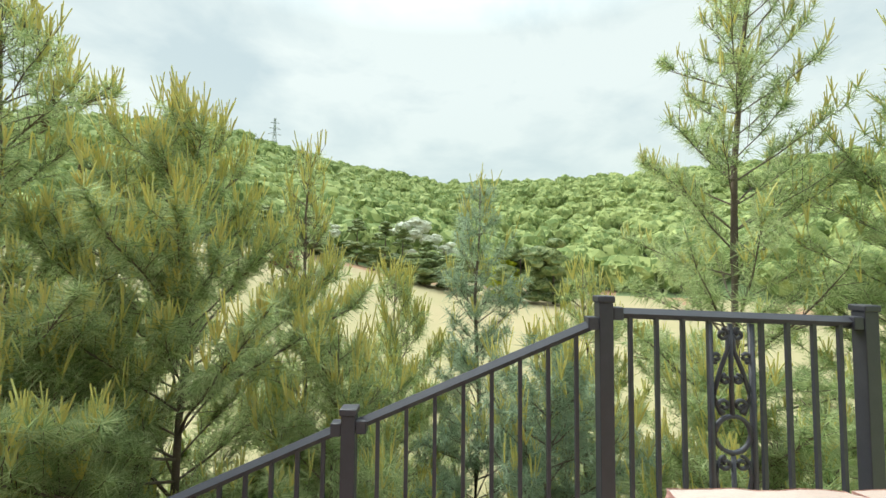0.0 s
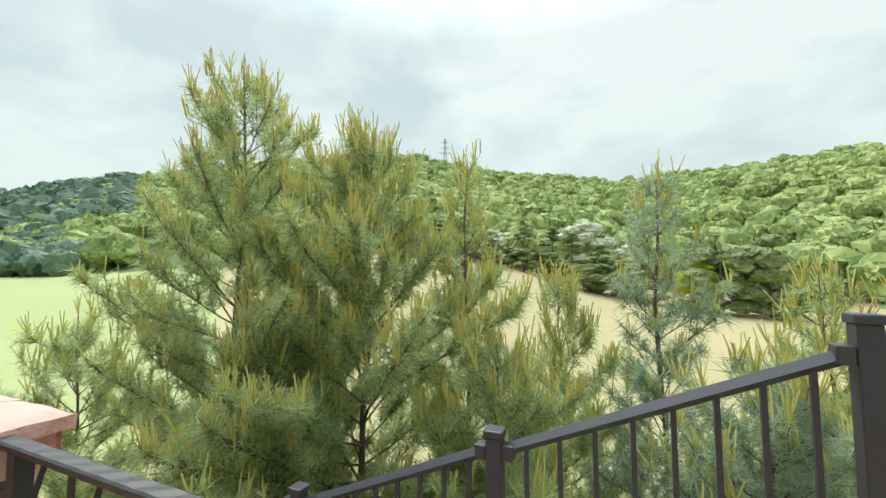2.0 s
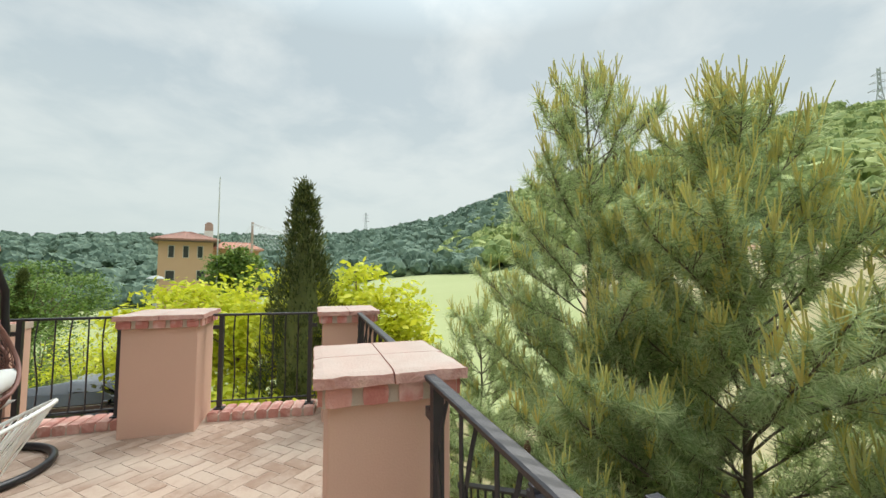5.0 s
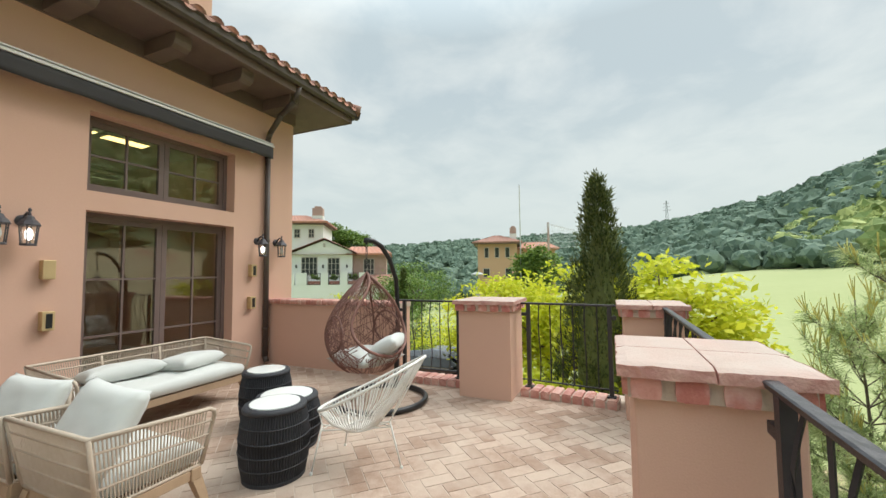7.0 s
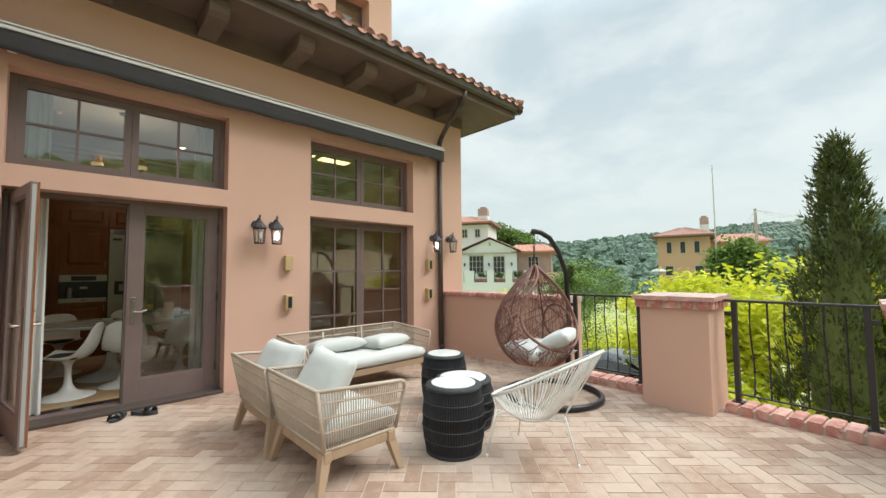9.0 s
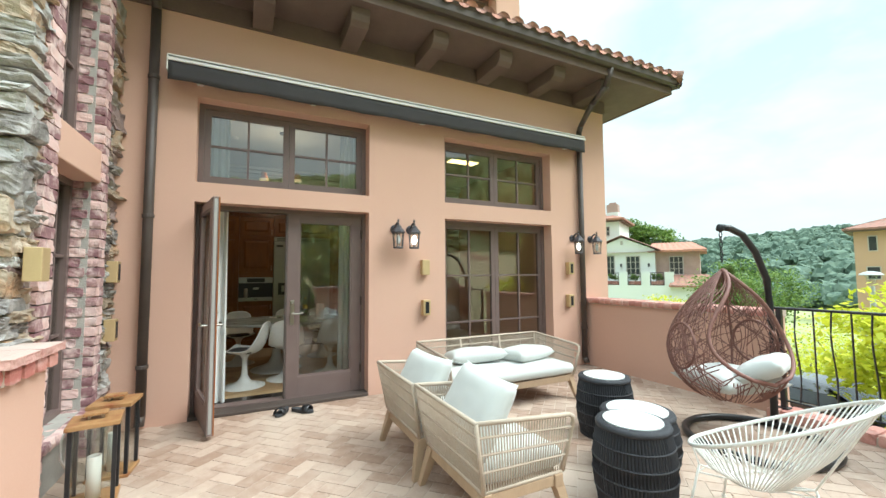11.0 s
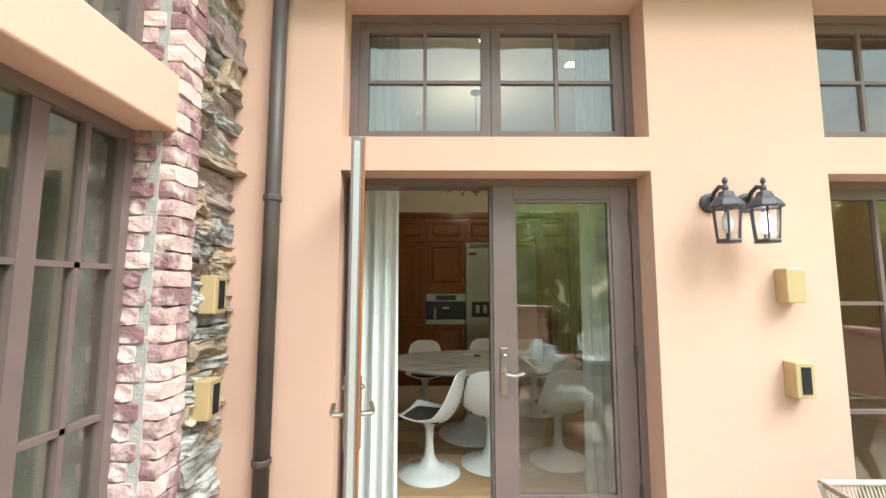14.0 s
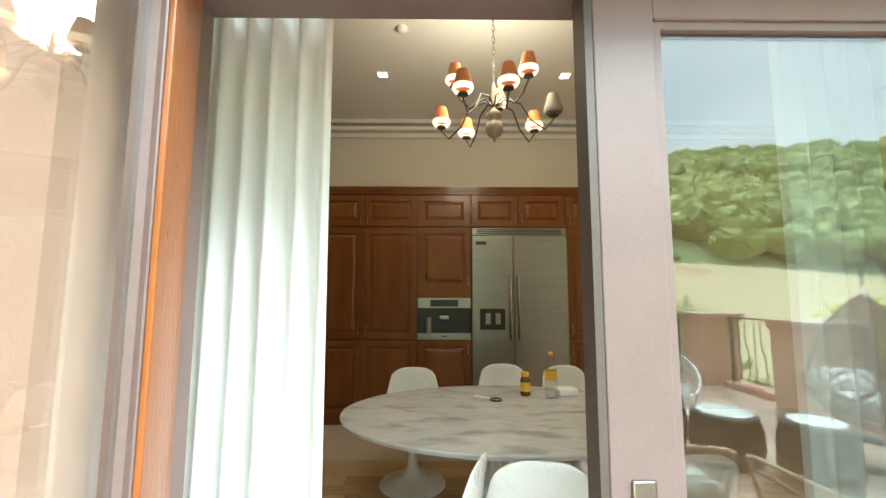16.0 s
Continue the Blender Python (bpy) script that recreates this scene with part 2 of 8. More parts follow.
TEAK = material("pale_teak", (0.44, 0.31, 0.20), (0.36, 0.25, 0.16), rough=0.6, scale=3, fine=30, bump=0.15, stretch=(6, 6, 1))
CUSHION = material("pale_cushion", (0.60, 0.615, 0.59), (0.56, 0.575, 0.55), rough=0.95, scale=4, fine=350, bump=0.15, sheen=0.2)
BLACKROPE = material("black_rope", (0.022, 0.023, 0.028), (0.035, 0.036, 0.042), rough=0.7, scale=30, fine=250, bump=0.3)
WHITETOP = material("white_glass_top", (0.74, 0.76, 0.74), (0.72, 0.74, 0.72), rough=0.15, scale=3, fine=50, bump=0)
WHITECORD = material("white_cord", (0.78, 0.77, 0.73), (0.72, 0.71, 0.67), rough=0.45, scale=20, fine=120, bump=0.05)
RATTAN = material("brown_rattan", (0.17, 0.075, 0.06), (0.25, 0.12, 0.095), rough=0.55, scale=30, fine=150, bump=0.25)
STRIPMETAL = material("dull_strip_metal", (0.36, 0.35, 0.33), (0.30, 0.29, 0.27), rough=0.5, scale=4, fine=80, bump=0.02)


# ---- building helpers ----
def mesh_of(bm, mats, smooth=False):
    me = bpy.data.meshes.new("mesh")
    bm.normal_update()
    bm.to_mesh(me)
    bm.free()
    for m in mats if isinstance(mats, (list, tuple)) else [mats]:
        me.materials.append(m)
    if smooth:
        me.polygons.foreach_set("use_smooth", [True] * len(me.polygons))
    return me


def part(name, bm, mat, parent, label="", smooth=False):
    ob = new(name, mesh_of(bm, mat, smooth))
    ob.parent = parent
    many = ("rope_side", "rope_back", "cord_wall", "cords", "cage", "woven_shell", "branchwork", "net", "glazing_bars", "chain")
    return tagged(ob, label, kind="stuff" if name in many else "")


def thing(name, at, label, category, group="", turn=0.0):
    ob = new(name)
    ob.empty_display_size = 0.1
    ob.location = at
    ob.rotation_euler = (0, 0, radians(turn))
    return tagged(ob, label, category, group)


def solid(name, bm, mat, label, category, group="", at=(0, 0, 0), turn=0.0, smooth=False, kind=""):
    ob = new(name, mesh_of(bm, mat, smooth))
    ob.location, ob.rotation_euler = at, (0, 0, radians(turn))
    return tagged(ob, label, category, group, kind)


def structure(name, bm, mat, label="", smooth=False):
    ob = new(name, mesh_of(bm, mat, smooth))
    return tagged(ob, label, "", "", "structure")


def box(bm, x0, x1, y0, y1, z0, z1, bevel=0.0, m=None):
    """A box between the given bounds, its edges rounded by bevel."""
    got = bmesh.ops.create_cube(bm, size=1)["verts"]
    for v in got:
        v.co = Vector((x0 + (v.co.x + 0.5) * (x1 - x0), y0 + (v.co.y + 0.5) * (y1 - y0), z0 + (v.co.z + 0.5) * (z1 - z0)))
    if m is not None:
        bmesh.ops.transform(bm, matrix=m, verts=got)
    if bevel:
        edges = list({e for v in got for e in v.link_edges})
        bmesh.ops.bevel(bm, geom=edges, offset=bevel, segments=2, profile=0.5, affect="EDGES")
    return bm


def boxed(*a, **k):
    return box(bmesh.new(), *a, **k)


def tube(bm, pts, r, sides=8, closed=False, taper=None):
    """A round bar along the points."""
    pts = [Vector(p) for p in pts]
    rings = []
    n = len(pts)
    up = Vector((0, 0, 1))
    for i, p in enumerate(pts):
        a, b = pts[(i - 1) % n if closed else max(i - 1, 0)], pts[(i + 1) % n if closed else min(i + 1, n - 1)]
        d = (b - a).normalized()
        side = d.cross(up)
        if side.length < 0.05:
            side = d.cross(Vector((0, 1, 0)))
        side.normalize()
        other = side.cross(d)
        rad = r * (1 + (taper - 1) * i / (n - 1)) if taper is not None else r
        rings.append([bm.verts.new(p + rad * (math.cos(t) * side + math.sin(t) * other)) for t in (2 * math.pi * k / sides for k in range(sides))])
    for i in range(n if closed else n - 1):
        u, v = rings[i], rings[(i + 1) % n]
        for k in range(sides):
            bm.faces.new((u[k], u[(k + 1) % sides], v[(k + 1) % sides], v[k]))
    if not closed:
        bm.faces.new(rings[0][::-1])
        bm.faces.new(rings[-1])
    return bm


def lathe(bm, profile, sides=24, at=(0, 0, 0), cap=True):
    """A turned shape: profile is a list of (radius, height)."""
    rings = []
    for r, z in profile:
        rings.append([bm.verts.new((at[0] + r * math.cos(t), at[1] + r * math.sin(t), at[2] + z)) for t in (2 * math.pi * k / sides for k in range(sides))])
    for u, v in zip(rings, rings[1:]):
        for k in range(sides):
            bm.faces.new((u[k], u[(k + 1) % sides], v[(k + 1) % sides], v[k]))
    if cap:
        bm.faces.new(rings[0][::-1])
        bm.faces.new(rings[-1])
    return bm


def rough_block(w, d, h, amount, seed, cuts=2):
    """A hewn block about the origin, its faces broken unevenly."""
    bm = bmesh.new()
    bmesh.ops.create_cube(bm, size=1)
    bmesh.ops.subdivide_edges(bm, edges=bm.edges[:], cuts=cuts, use_grid_fill=True)
    for v in bm.verts:
        s = Vector((v.co.x * w, v.co.y * d, v.co.z * h))
        q = s * (3.0 / max(w, h)) + Vector((seed * 7.3, seed * 3.1, seed))
        k = noise.noise_vector(q) * amount + noise.noise_vector(q * 2.7) * amount * 0.4
        round_off = 1 - 0.06 * (abs(v.co.x) > 0.4) * (abs(v.co.z) > 0.4)
        v.co = Vector((s.x * round_off, s.y, s.z * round_off)) + k
    return bm


def wall_with_openings(bm, a0, a1, z0, z1, f0, f1, openings, axis="x"):
    """A wall along an axis from a0 to a1, between the faces f0 and f1, with openings (a0, a1, z0, z1) cut through."""
    xs = sorted({a0, a1, *[v for o in openings for v in o[:2]]})
    zs = sorted({z0, z1, *[v for o in openings for v in o[2:]]})
    inside = lambda x, z: any(o[0] < x < o[1] and o[2] < z < o[3] for o in openings)
    cells = {(i, j) for i in range(len(xs) - 1) for j in range(len(zs) - 1) if not inside((xs[i] + xs[i + 1]) / 2, (zs[j] + zs[j + 1]) / 2)}
    cache = {}

    def vert(i, j, f):
        if (i, j, f) not in cache:
            cache[i, j, f] = bm.verts.new((xs[i], f, zs[j]) if axis == "x" else (f, xs[i], zs[j]))
        return cache[i, j, f]

    for i, j in cells:
        for f in (f0, f1):
            bm.faces.new([vert(i, j, f), vert(i + 1, j, f), vert(i + 1, j + 1, f), vert(i, j + 1, f)])
        for (di, dj), (p, q) in (((-1, 0), ((i, j), (i, j + 1))), ((1, 0), ((i + 1, j), (i + 1, j + 1))), ((0, -1), ((i, j), (i + 1, j))), ((0, 1), ((i, j + 1), (i + 1, j + 1)))):
            if (i + di, j + dj) not in cells:
                bm.faces.new([vert(*p, f0), vert(*q, f0), vert(*q, f1), vert(*p, f1)])
    bmesh.ops.recalc_face_normals(bm, faces=bm.faces)
    return bm


def frame_bars(bm, x0, x1, z0, z1, y0, y1, w):
    """Four bars round an opening in the x-z plane."""
    box(bm, x0, x0 + w, y0, y1, z0, z1)
    box(bm, x1 - w, x1, y0, y1, z0, z1)
    box(bm, x0 + w, x1 - w, y0, y1, z0, z0 + w)
    box(bm, x0 + w, x1 - w, y0, y1, z1 - w, z1)
    return bm


# ---- the house front and its terrace ----
WY = -4.84          # face of the house wall
WB = WY - 0.34      # its inner face
DOOR = (-1.25, 0.53, -0.02, 2.145)
WIN2 = (-4.06, -2.265, 0.0, 2.13)
TOP1, TOP2 = (-1.25, 0.53, 2.345, 3.22), (-4.06, -2.265, 2.345, 3.22)
structure("wall_south", wall_with_openings(bmesh.new(), -5.22, 2.2, -0.1, 4.3, WB, WY, [DOOR, WIN2, TOP1, TOP2]), PLASTER, "terracotta plaster house wall")
structure("wall_west_end", boxed(-5.22, -4.9, -9.4, WB, -3.0, 4.3), PLASTER)
structure("wall_foundation", boxed(-5.22, 2.2, WB, WY, -3.0, -0.1), PLASTER)
# room shell
structure("wall_kitchen_back", boxed(-4.9, 3.2, -9.4, -9.3, -0.05, 3.75), PLASTER_IN)
structure("wall_kitchen_east", boxed(3.2, 3.3, -9.4, WB, -0.05, 3.75), PLASTER_IN)
structure("wall_kitchen_lining", wall_with_openings(bmesh.new(), -4.9, 3.2, 0, 3.65, WB - 0.02, WB - 0.004, [DOOR, WIN2, TOP1, TOP2]), PLASTER_IN)
structure("ceiling_kitchen", boxed(-4.9, 3.2, -9.3, WB, 3.65, 3.75), CEIL_IN, "cream painted ceiling")
structure("floor_kitchen_slab", boxed(-4.9, 3.2, -9.3, WB, -0.12, -0.02), MORTAR)
# terrace slab
structure("floor_terrace_slab", boxed(-4.95, 1.5, WY, 1.0, -0.25, -0.0085), MORTAR)
structure("wall_terrace_front", boxed(-4.95, 1.5, 0.5, 0.92, -3.0, -0.25), PLASTER)
structure("wall_terrace_side", boxed(-4.95, -4.45, WY, 0.5, -3.0, -0.25), PLASTER)


def window_unit(name, o, rows, label, leaf_w=0.06, door=False):
    """A two-leaf steel-brown window set back in an opening, each leaf with a cross of glazing bars."""
    x0, x1, z0, z1 = o
    y = WY - 0.2
    bm = frame_bars(bmesh.new(), x0, x1, z0, z1, y - 0.06, y + 0.03, 0.05)
    w = new(name, mesh_of(bm, SASH))
    tagged(w, label, "window", "", "structure")
    mid = (x0 + x1) / 2
    for a, b in ((x0 + 0.05, mid - 0.002), (mid + 0.002, x1 - 0.05)):
        leaf = part("leaf", frame_bars(bmesh.new(), a, b, z0 + 0.05, z1 - 0.05, y - 0.04, y + 0.01, leaf_w), SASH, w)
        ga, gb, gz0, gz1 = a + leaf_w, b - leaf_w, z0 + 0.05 + leaf_w, z1 - 0.05 - leaf_w
        bars = bmesh.new()
        box(bars, (ga + gb) / 2 - 0.011, (ga + gb) / 2 + 0.011, y - 0.028, y + 0.004, gz0, gz1)
        for k in range(1, rows):
            z = gz0 + (gz1 - gz0) * k / rows
            box(bars, ga, gb, y - 0.026, y + 0.002, z - 0.011, z + 0.011)
        part("glazing_bars", bars, SASH, leaf)
        pane = part("pane", boxed(ga, gb, y - 0.018, y - 0.012, gz0, gz1), GLASS, leaf, "clear reflective glass")
        pane.visible_shadow = False
    return w


window_unit("window_1", TOP1, 2, "brown framed transom window over the door")
window_unit("window_2", TOP2, 2, "brown framed transom window")
window_unit("window_3", WIN2, 3, "tall brown framed glazed double door, shut")

# French door: fixed frame, shut leaf and leaf standing open
dy = WY - 0.2
door = new("door_1", mesh_of(frame_bars(bmesh.new(), DOOR[0], DOOR[1], 0.0, DOOR[3], dy - 0.1, dy + 0.03, 0.045), SASH))
tagged(door, "brown framed glazed french door, one leaf standing open", "door", "", "structure")
part("threshold", boxed(DOOR[0], DOOR[1], dy - 0.1, WY + 0.015, 0.0, 0.035, 0.006), GUTTER, door, "dark metal threshold")
LEAFW = 0.84
WOODEDGE = material("varnished_wood", (0.29, 0.095, 0.022), (0.22, 0.068, 0.016), rough=0.3, scale=3, fine=24, bump=0.1, stretch=(6, 6, 1), coat=0.4)
CHROME = material("worn_nickel", (0.42, 0.39, 0.34), (0.32, 0.30, 0.27), rough=0.3, metal=1.0, scale=20, fine=90, bump=0.02)


def door_leaf(m, mirrored):
    """A glazed leaf, its hinge at the origin, going along -x (or +x when mirrored); brown outside, varnished inside."""
    s = 1 if mirrored else -1
    w, h = LEAFW, 2.06
    span = lambda a, b: (min(s * a, s * b), max(s * a, s * b))
    def stiles(y0, y1):
        bm = bmesh.new()
        for a, b, z0, z1 in ((0, 0.115, 0, h), (w - 0.125, w, 0, h), (0.115, w - 0.125, 0, 0.225), (0.115, w - 0.125, h - 0.085, h)):
            xa, xb = span(a, b)
            box(bm, xa, xb, y0, y1, z0, z1, 0.003)
        bmesh.ops.transform(bm, matrix=m, verts=bm.verts)
        return bm
    leaf = part("door_leaf", stiles(-0.022, 0.024), SASH, door, "brown painted glazed leaf")
    part("inner_face", stiles(-0.034, -0.0225), WOODEDGE, leaf, "varnished wooden inner face")
    xa, xb = span(0.115, w - 0.125)
    bead = frame_bars(bmesh.new(), xa, xb, 0.225, h - 0.085, -0.018, 0.016, 0.018)
    bmesh.ops.transform(bead, matrix=m, verts=bead.verts)
    part("glazing_bead", bead, SASH, leaf)
    gl = boxed(xa + 0.018, xb - 0.018, -0.004, 0.004, 0.243, h - 0.103)
    bmesh.ops.transform(gl, matrix=m, verts=gl.verts)
    pane = part("pane", gl, GLASS, leaf, "clear reflective glass")
    pane.visible_shadow = False
    xm = s * (w - 0.06)
    for side in (1, -1):
        y = 0.024 if side > 0 else -0.034
        hb = bmesh.new()
        box(hb, xm - 0.022, xm + 0.022, min(y, y + side * 0.006), max(y, y + side * 0.006), 0.80, 1.08, 0.004)
        tube(hb, [(xm, y, 0.93), (xm, y + side * 0.05, 0.93)], 0.011)
        tube(hb, [(xm, y + side * 0.05, 0.935), (xm - s * 0.05, y + side * 0.055, 0.925), (xm - s * 0.11, y + side * 0.05, 0.94)], 0.010)
        lathe(hb, [(0.016, 0), (0.019, 0.008), (0.012, 0.016)], 12, at=(xm, y + (0.0 if side > 0 else 0), 1.03))
        bmesh.ops.transform(hb, matrix=m, verts=hb.verts)
        part("lever_handle", hb, CHROME, leaf, "worn nickel lever on a long plate")
    for z in (0.2, 1.0, 1.8):
        hg = tube(bmesh.new(), [(0, 0.03, z), (0, 0.03, z + 0.1)], 0.011)
        bmesh.ops.transform(hg, matrix=m, verts=hg.verts)
        part("hinge", hg, GUTTER, leaf)
    strip = boxed(*span(w, w + 0.003), -0.012, 0.012, 0.02, h - 0.02)
    bmesh.ops.transform(strip, matrix=m, verts=strip.verts)
    part("edge_strip", strip, STRIPMETAL, leaf, "pale metal weather strip")


door_leaf(Matrix.Translation((DOOR[0] + 0.05, dy, 0.04)), True)
door_leaf(Matrix.Translation((DOOR[1] - 0.05, dy + 0.01, 0.04)) @ Matrix.Rotation(radians(-77.5), 4, "Z"), False)
part("meeting_edge", boxed(DOOR[0] + 0.05 + LEAFW + 0.004, DOOR[0] + 0.05 + LEAFW + 0.02, dy - 0.034, dy + 0.03, 0.04, 2.09), GUTTER, door, "dark metal rebate strip")

# ---- eaves, gutter, corbels, tiled roof ----
EZ, OV = 4.24, 0.70
structure("frieze", boxed(-5.24, 2.2, WY + 0.002, WY + 0.03, 4.05, EZ), SOFFIT, "dark brown timber frieze board")
structure("soffit", boxed(-5.22 - OV, 2.2, -9.6, WY + OV, EZ, EZ + 0.05), SOFFIT, "dark brown boarded soffit")
structure("fascia", boxed(-5.22 - OV - 0.03, 2.2, WY + OV, WY + OV + 0.03, EZ - 0.01, EZ + 0.17), SOFFIT)
structure("fascia_west", boxed(-5.22 - OV - 0.03, -5.22 - OV, -9.6, WY + OV, EZ - 0.01, EZ + 0.17), SOFFIT)


def gutter_run(name, p, q, out):
    bm = bmesh.new()
    prof = [(0.0, 0.12), (0.0, 0.0), (0.06, -0.005), (0.09, 0.03), (0.10, 0.10), (0.125, 0.125), (0.12, 0.13)]
    p, q, out = Vector(p), Vector(q), Vector(out)
    rows = [[bm.verts.new(e + out * a + Vector((0, 0, b))) for a, b in prof] for e in (p, q)]
    for k in range(len(prof) - 1):
        bm.faces.new((rows[0][k], rows[0][k + 1], rows[1][k + 1], rows[1][k]))
    g = structure(name, bm, GUTTER, "dark metal moulded gutter")
    g.modifiers.new("thick", "SOLIDIFY").thickness = 0.006


gutter_run("gutter", (-5.22 - OV - 0.14, WY + OV + 0.034, EZ + 0.09), (2.2, WY + OV + 0.034, EZ + 0.09), (0, 1, 0))
gutter_run("gutter_west", (-5.22 - OV - 0.034, WY + OV + 0.14, EZ + 0.09), (-5.22 - OV - 0.034, -9.6, EZ + 0.09), (-1, 0, 0))
for x in (-4.62, -3.74, -2.85, -1.93, -0.98, -0.05):
    bm = bmesh.new()
    prof = [(0, 0), (0.50, 0), (0.56, 0.04), (0.58, 0.10), (0.58, 0.18), (0, 0.18)]
    sides = [[bm.verts.new((x + s, WY + 0.03 + a, EZ - 0.181 + b)) for a, b in prof] for s in (-0.1, 0.1)]
    for k in range(len(prof)):
        bm.faces.new((sides[0][k], sides[0][(k + 1) % 6], sides[1][(k + 1) % 6], sides[1][k]))
    bm.faces.new(sides[0][::-1]); bm.faces.new(sides[1])
    bmesh.ops.bevel(bm, geom=bm.edges[:], offset=0.006, segments=1, affect="EDGES")
    structure("corbel", bm, SOFFIT, "dark brown timber eaves bracket")


def barrel_roof(name, x0, x1, y_eave, y_ridge, z_eave, slope, parent=None, pitch=0.22, hip=False):
    """Rows of clay barrel tiles going up from an eave along x."""
    bm = bmesh.new()
    n = int((x1 - x0) / pitch)
    length = abs(y_ridge - y_eave)
    courses = int(length / 0.36) + 1
    rng = random.Random(5)
    for i in range(n + 1):
        x = x0 + pitch * i
        for c in range(courses):
            a = c * 0.36
            if hip and a > (x - x0) * 1.0 + 0.15:
                continue
            y0, y1 = y_eave - math.copysign(a, y_eave - y_ridge), y_eave - math.copysign(a + 0.42, y_eave - y_ridge)
            za, zb = z_eave + a * slope + 0.012, z_eave + (a + 0.42) * slope - 0.012
            jx, jz = rng.uniform(-0.008, 0.008), rng.uniform(-0.006, 0.006)
            for sgn, off, rad in ((1, 0, 0.085), (-1, pitch / 2, 0.075)):
                rows = []
                for yy, zz, r in ((y0, za, rad), (y1, zb, rad * 0.86)):
                    rows.append([bm.verts.new((x + off + jx + r * math.cos(t), yy, zz + jz + (0.05 if sgn > 0 else 0.055) + sgn * r * math.sin(t) * (0.9 if sgn > 0 else 0.6))) for t in (math.pi * k / 6 for k in range(7))])
                for k in range(6):
                    bm.faces.new((rows[0][k], rows[0][k + 1], rows[1][k + 1], rows[1][k]))
                bm.faces.new(rows[0])
    return bm


deck = bmesh.new()
zr = EZ + 0.17
ring = [deck.verts.new(p) for p in ((-6.02, -4.02, zr), (2.2, -4.02, zr), (2.2, -7.0, zr + 1.0), (-3.4, -7.0, zr + 1.0))]
deck.faces.new(ring)
w2 = [deck.verts.new(p) for p in ((-6.02, -4.02, zr), (-3.4, -7.0, zr + 1.0), (-3.4, -9.6, zr + 1.0), (-6.02, -9.6, zr))]
deck.faces.new(w2)
structure("roof_deck", deck, GUTTER)
structure("roof_tiles", barrel_roof("roof", -5.95, 2.0, -3.98, -6.6, zr - 0.01, 0.335, hip=True), ROOFTILE, "weathered terracotta barrel roof tiles", smooth=True)
hipb = bmesh.new()
for k in range(9):
    t0, t1 = k / 9, (k + 1.12) / 9
    p = lambda t: Vector((-6.03 + 2.5 * t, -3.98 - 2.9 * t, zr + 0.06 + 0.97 * t))
    tube(hipb, [p(t0), p(t1)], 0.1, 10, taper=0.85)
structure("hip_tiles", hipb, ROOFTILE, "curved hip ridge tiles", smooth=True)
# upper storey
structure("wall_upper", wall_with_openings(bmesh.new(), -4.76, 2.0, 4.3, 8.6, -6.9, -6.4, [(-4.2, -3.45, 5.3, 6.9), (-2.2, -1.2, 5.3, 6.9)]), PLASTER, "terracotta plaster upper storey wall")
structure("wall_upper_west", boxed(-4.76, -4.3, -9.4, -6.9, 4.3, 8.6), PLASTER)
structure("window_upper_glass", boxed(-4.2, -1.2, -6.75, -6.74, 5.3, 6.9), GLASS)
uf = bmesh.new()
for a, b in ((-4.2, -3.45), (-2.2, -1.2)):
    frame_bars(uf, a, b, 5.3, 6.9, -6.73, -6.68, 0.06)
structure("window_upper", uf, SASH, "dark framed upper window")
structure("roof_upper", boxed(-5.5, 2.6, -9.6, -5.7, 8.6, 8.75), SOFFIT)


def downpipe(name, x, pts, label):
    p = thing(name, (x, WY, 0), label, "downpipe")
    bm = bmesh.new()
    for (dx, dyy, z0), (dx2, dy2, z1) in zip(pts, pts[1:]):
        tube(bm, [(dx, dyy, z0), (dx2, dy2, z1)], 0.042, 12)
    part("pipe", bm, GUTTER, p, smooth=True)
    for z in (0.55, 1.95, 3.3):
        part("bracket", lathe(bmesh.new(), [(0.047, 0), (0.05, 0.005), (0.05, 0.03), (0.047, 0.035)], 12, at=(0, 0.055, z)), GUTTER, p)
    return p


downpipe("downpipe", 0.89, [(0, 0.09, 0.045), (0, 0.055, 0.12), (0, 0.055, 4.0), (0.0, 0.10, 4.08), (0.0, 0.66, 4.3)], "dark brown metal downpipe on the wall")
downpipe("downpipe", -4.62, [(0, 0.09, 0.045), (0, 0.055, 0.12), (0, 0.055, 3.62), (0.0, 0.10, 3.72), (0.06, 0.40, 3.95), (0.06, 0.66, 4.10), (0.06, 0.76, 4.35)], "dark brown metal downpipe with a swan neck")

# ---- retracted awning ----
aw = thing("awning", (0.76, WY, 3.27), "retracted awning with a dark valance and white cover", "awning")
AX = -5.36
part("cassette", boxed(AX, 0, 0.0, 0.16, 0.10, 0.235, 0.01), GUTTER, aw)
part("cover", boxed(AX - 0.01, 0.01, 0.0, 0.19, 0.237, 0.252, 0.003), AWNWHITE, aw, "white aluminium cover strip")
part("front_rail", boxed(AX - 0.01, 0.01, 0.165, 0.205, 0.185, 0.215, 0.003), AWNWHITE, aw, "white aluminium front rail")
val = bmesh.new()
cols = [[val.verts.new((AX * k / 110, 0.19 + 0.008 * noise.noise(Vector((k * 0.23, z * 9, 2))) * (0.2 + (0.185 - z) * 6), z)) for z in (0.185, 0.12, 0.06, 0.0 + 0.006 * math.sin(k * 0.45))] for k in range(111)]
for u, v in zip(cols, cols[1:]):
    for k in range(3):
        val.faces.new((u[k], u[k + 1], v[k + 1], v[k]))
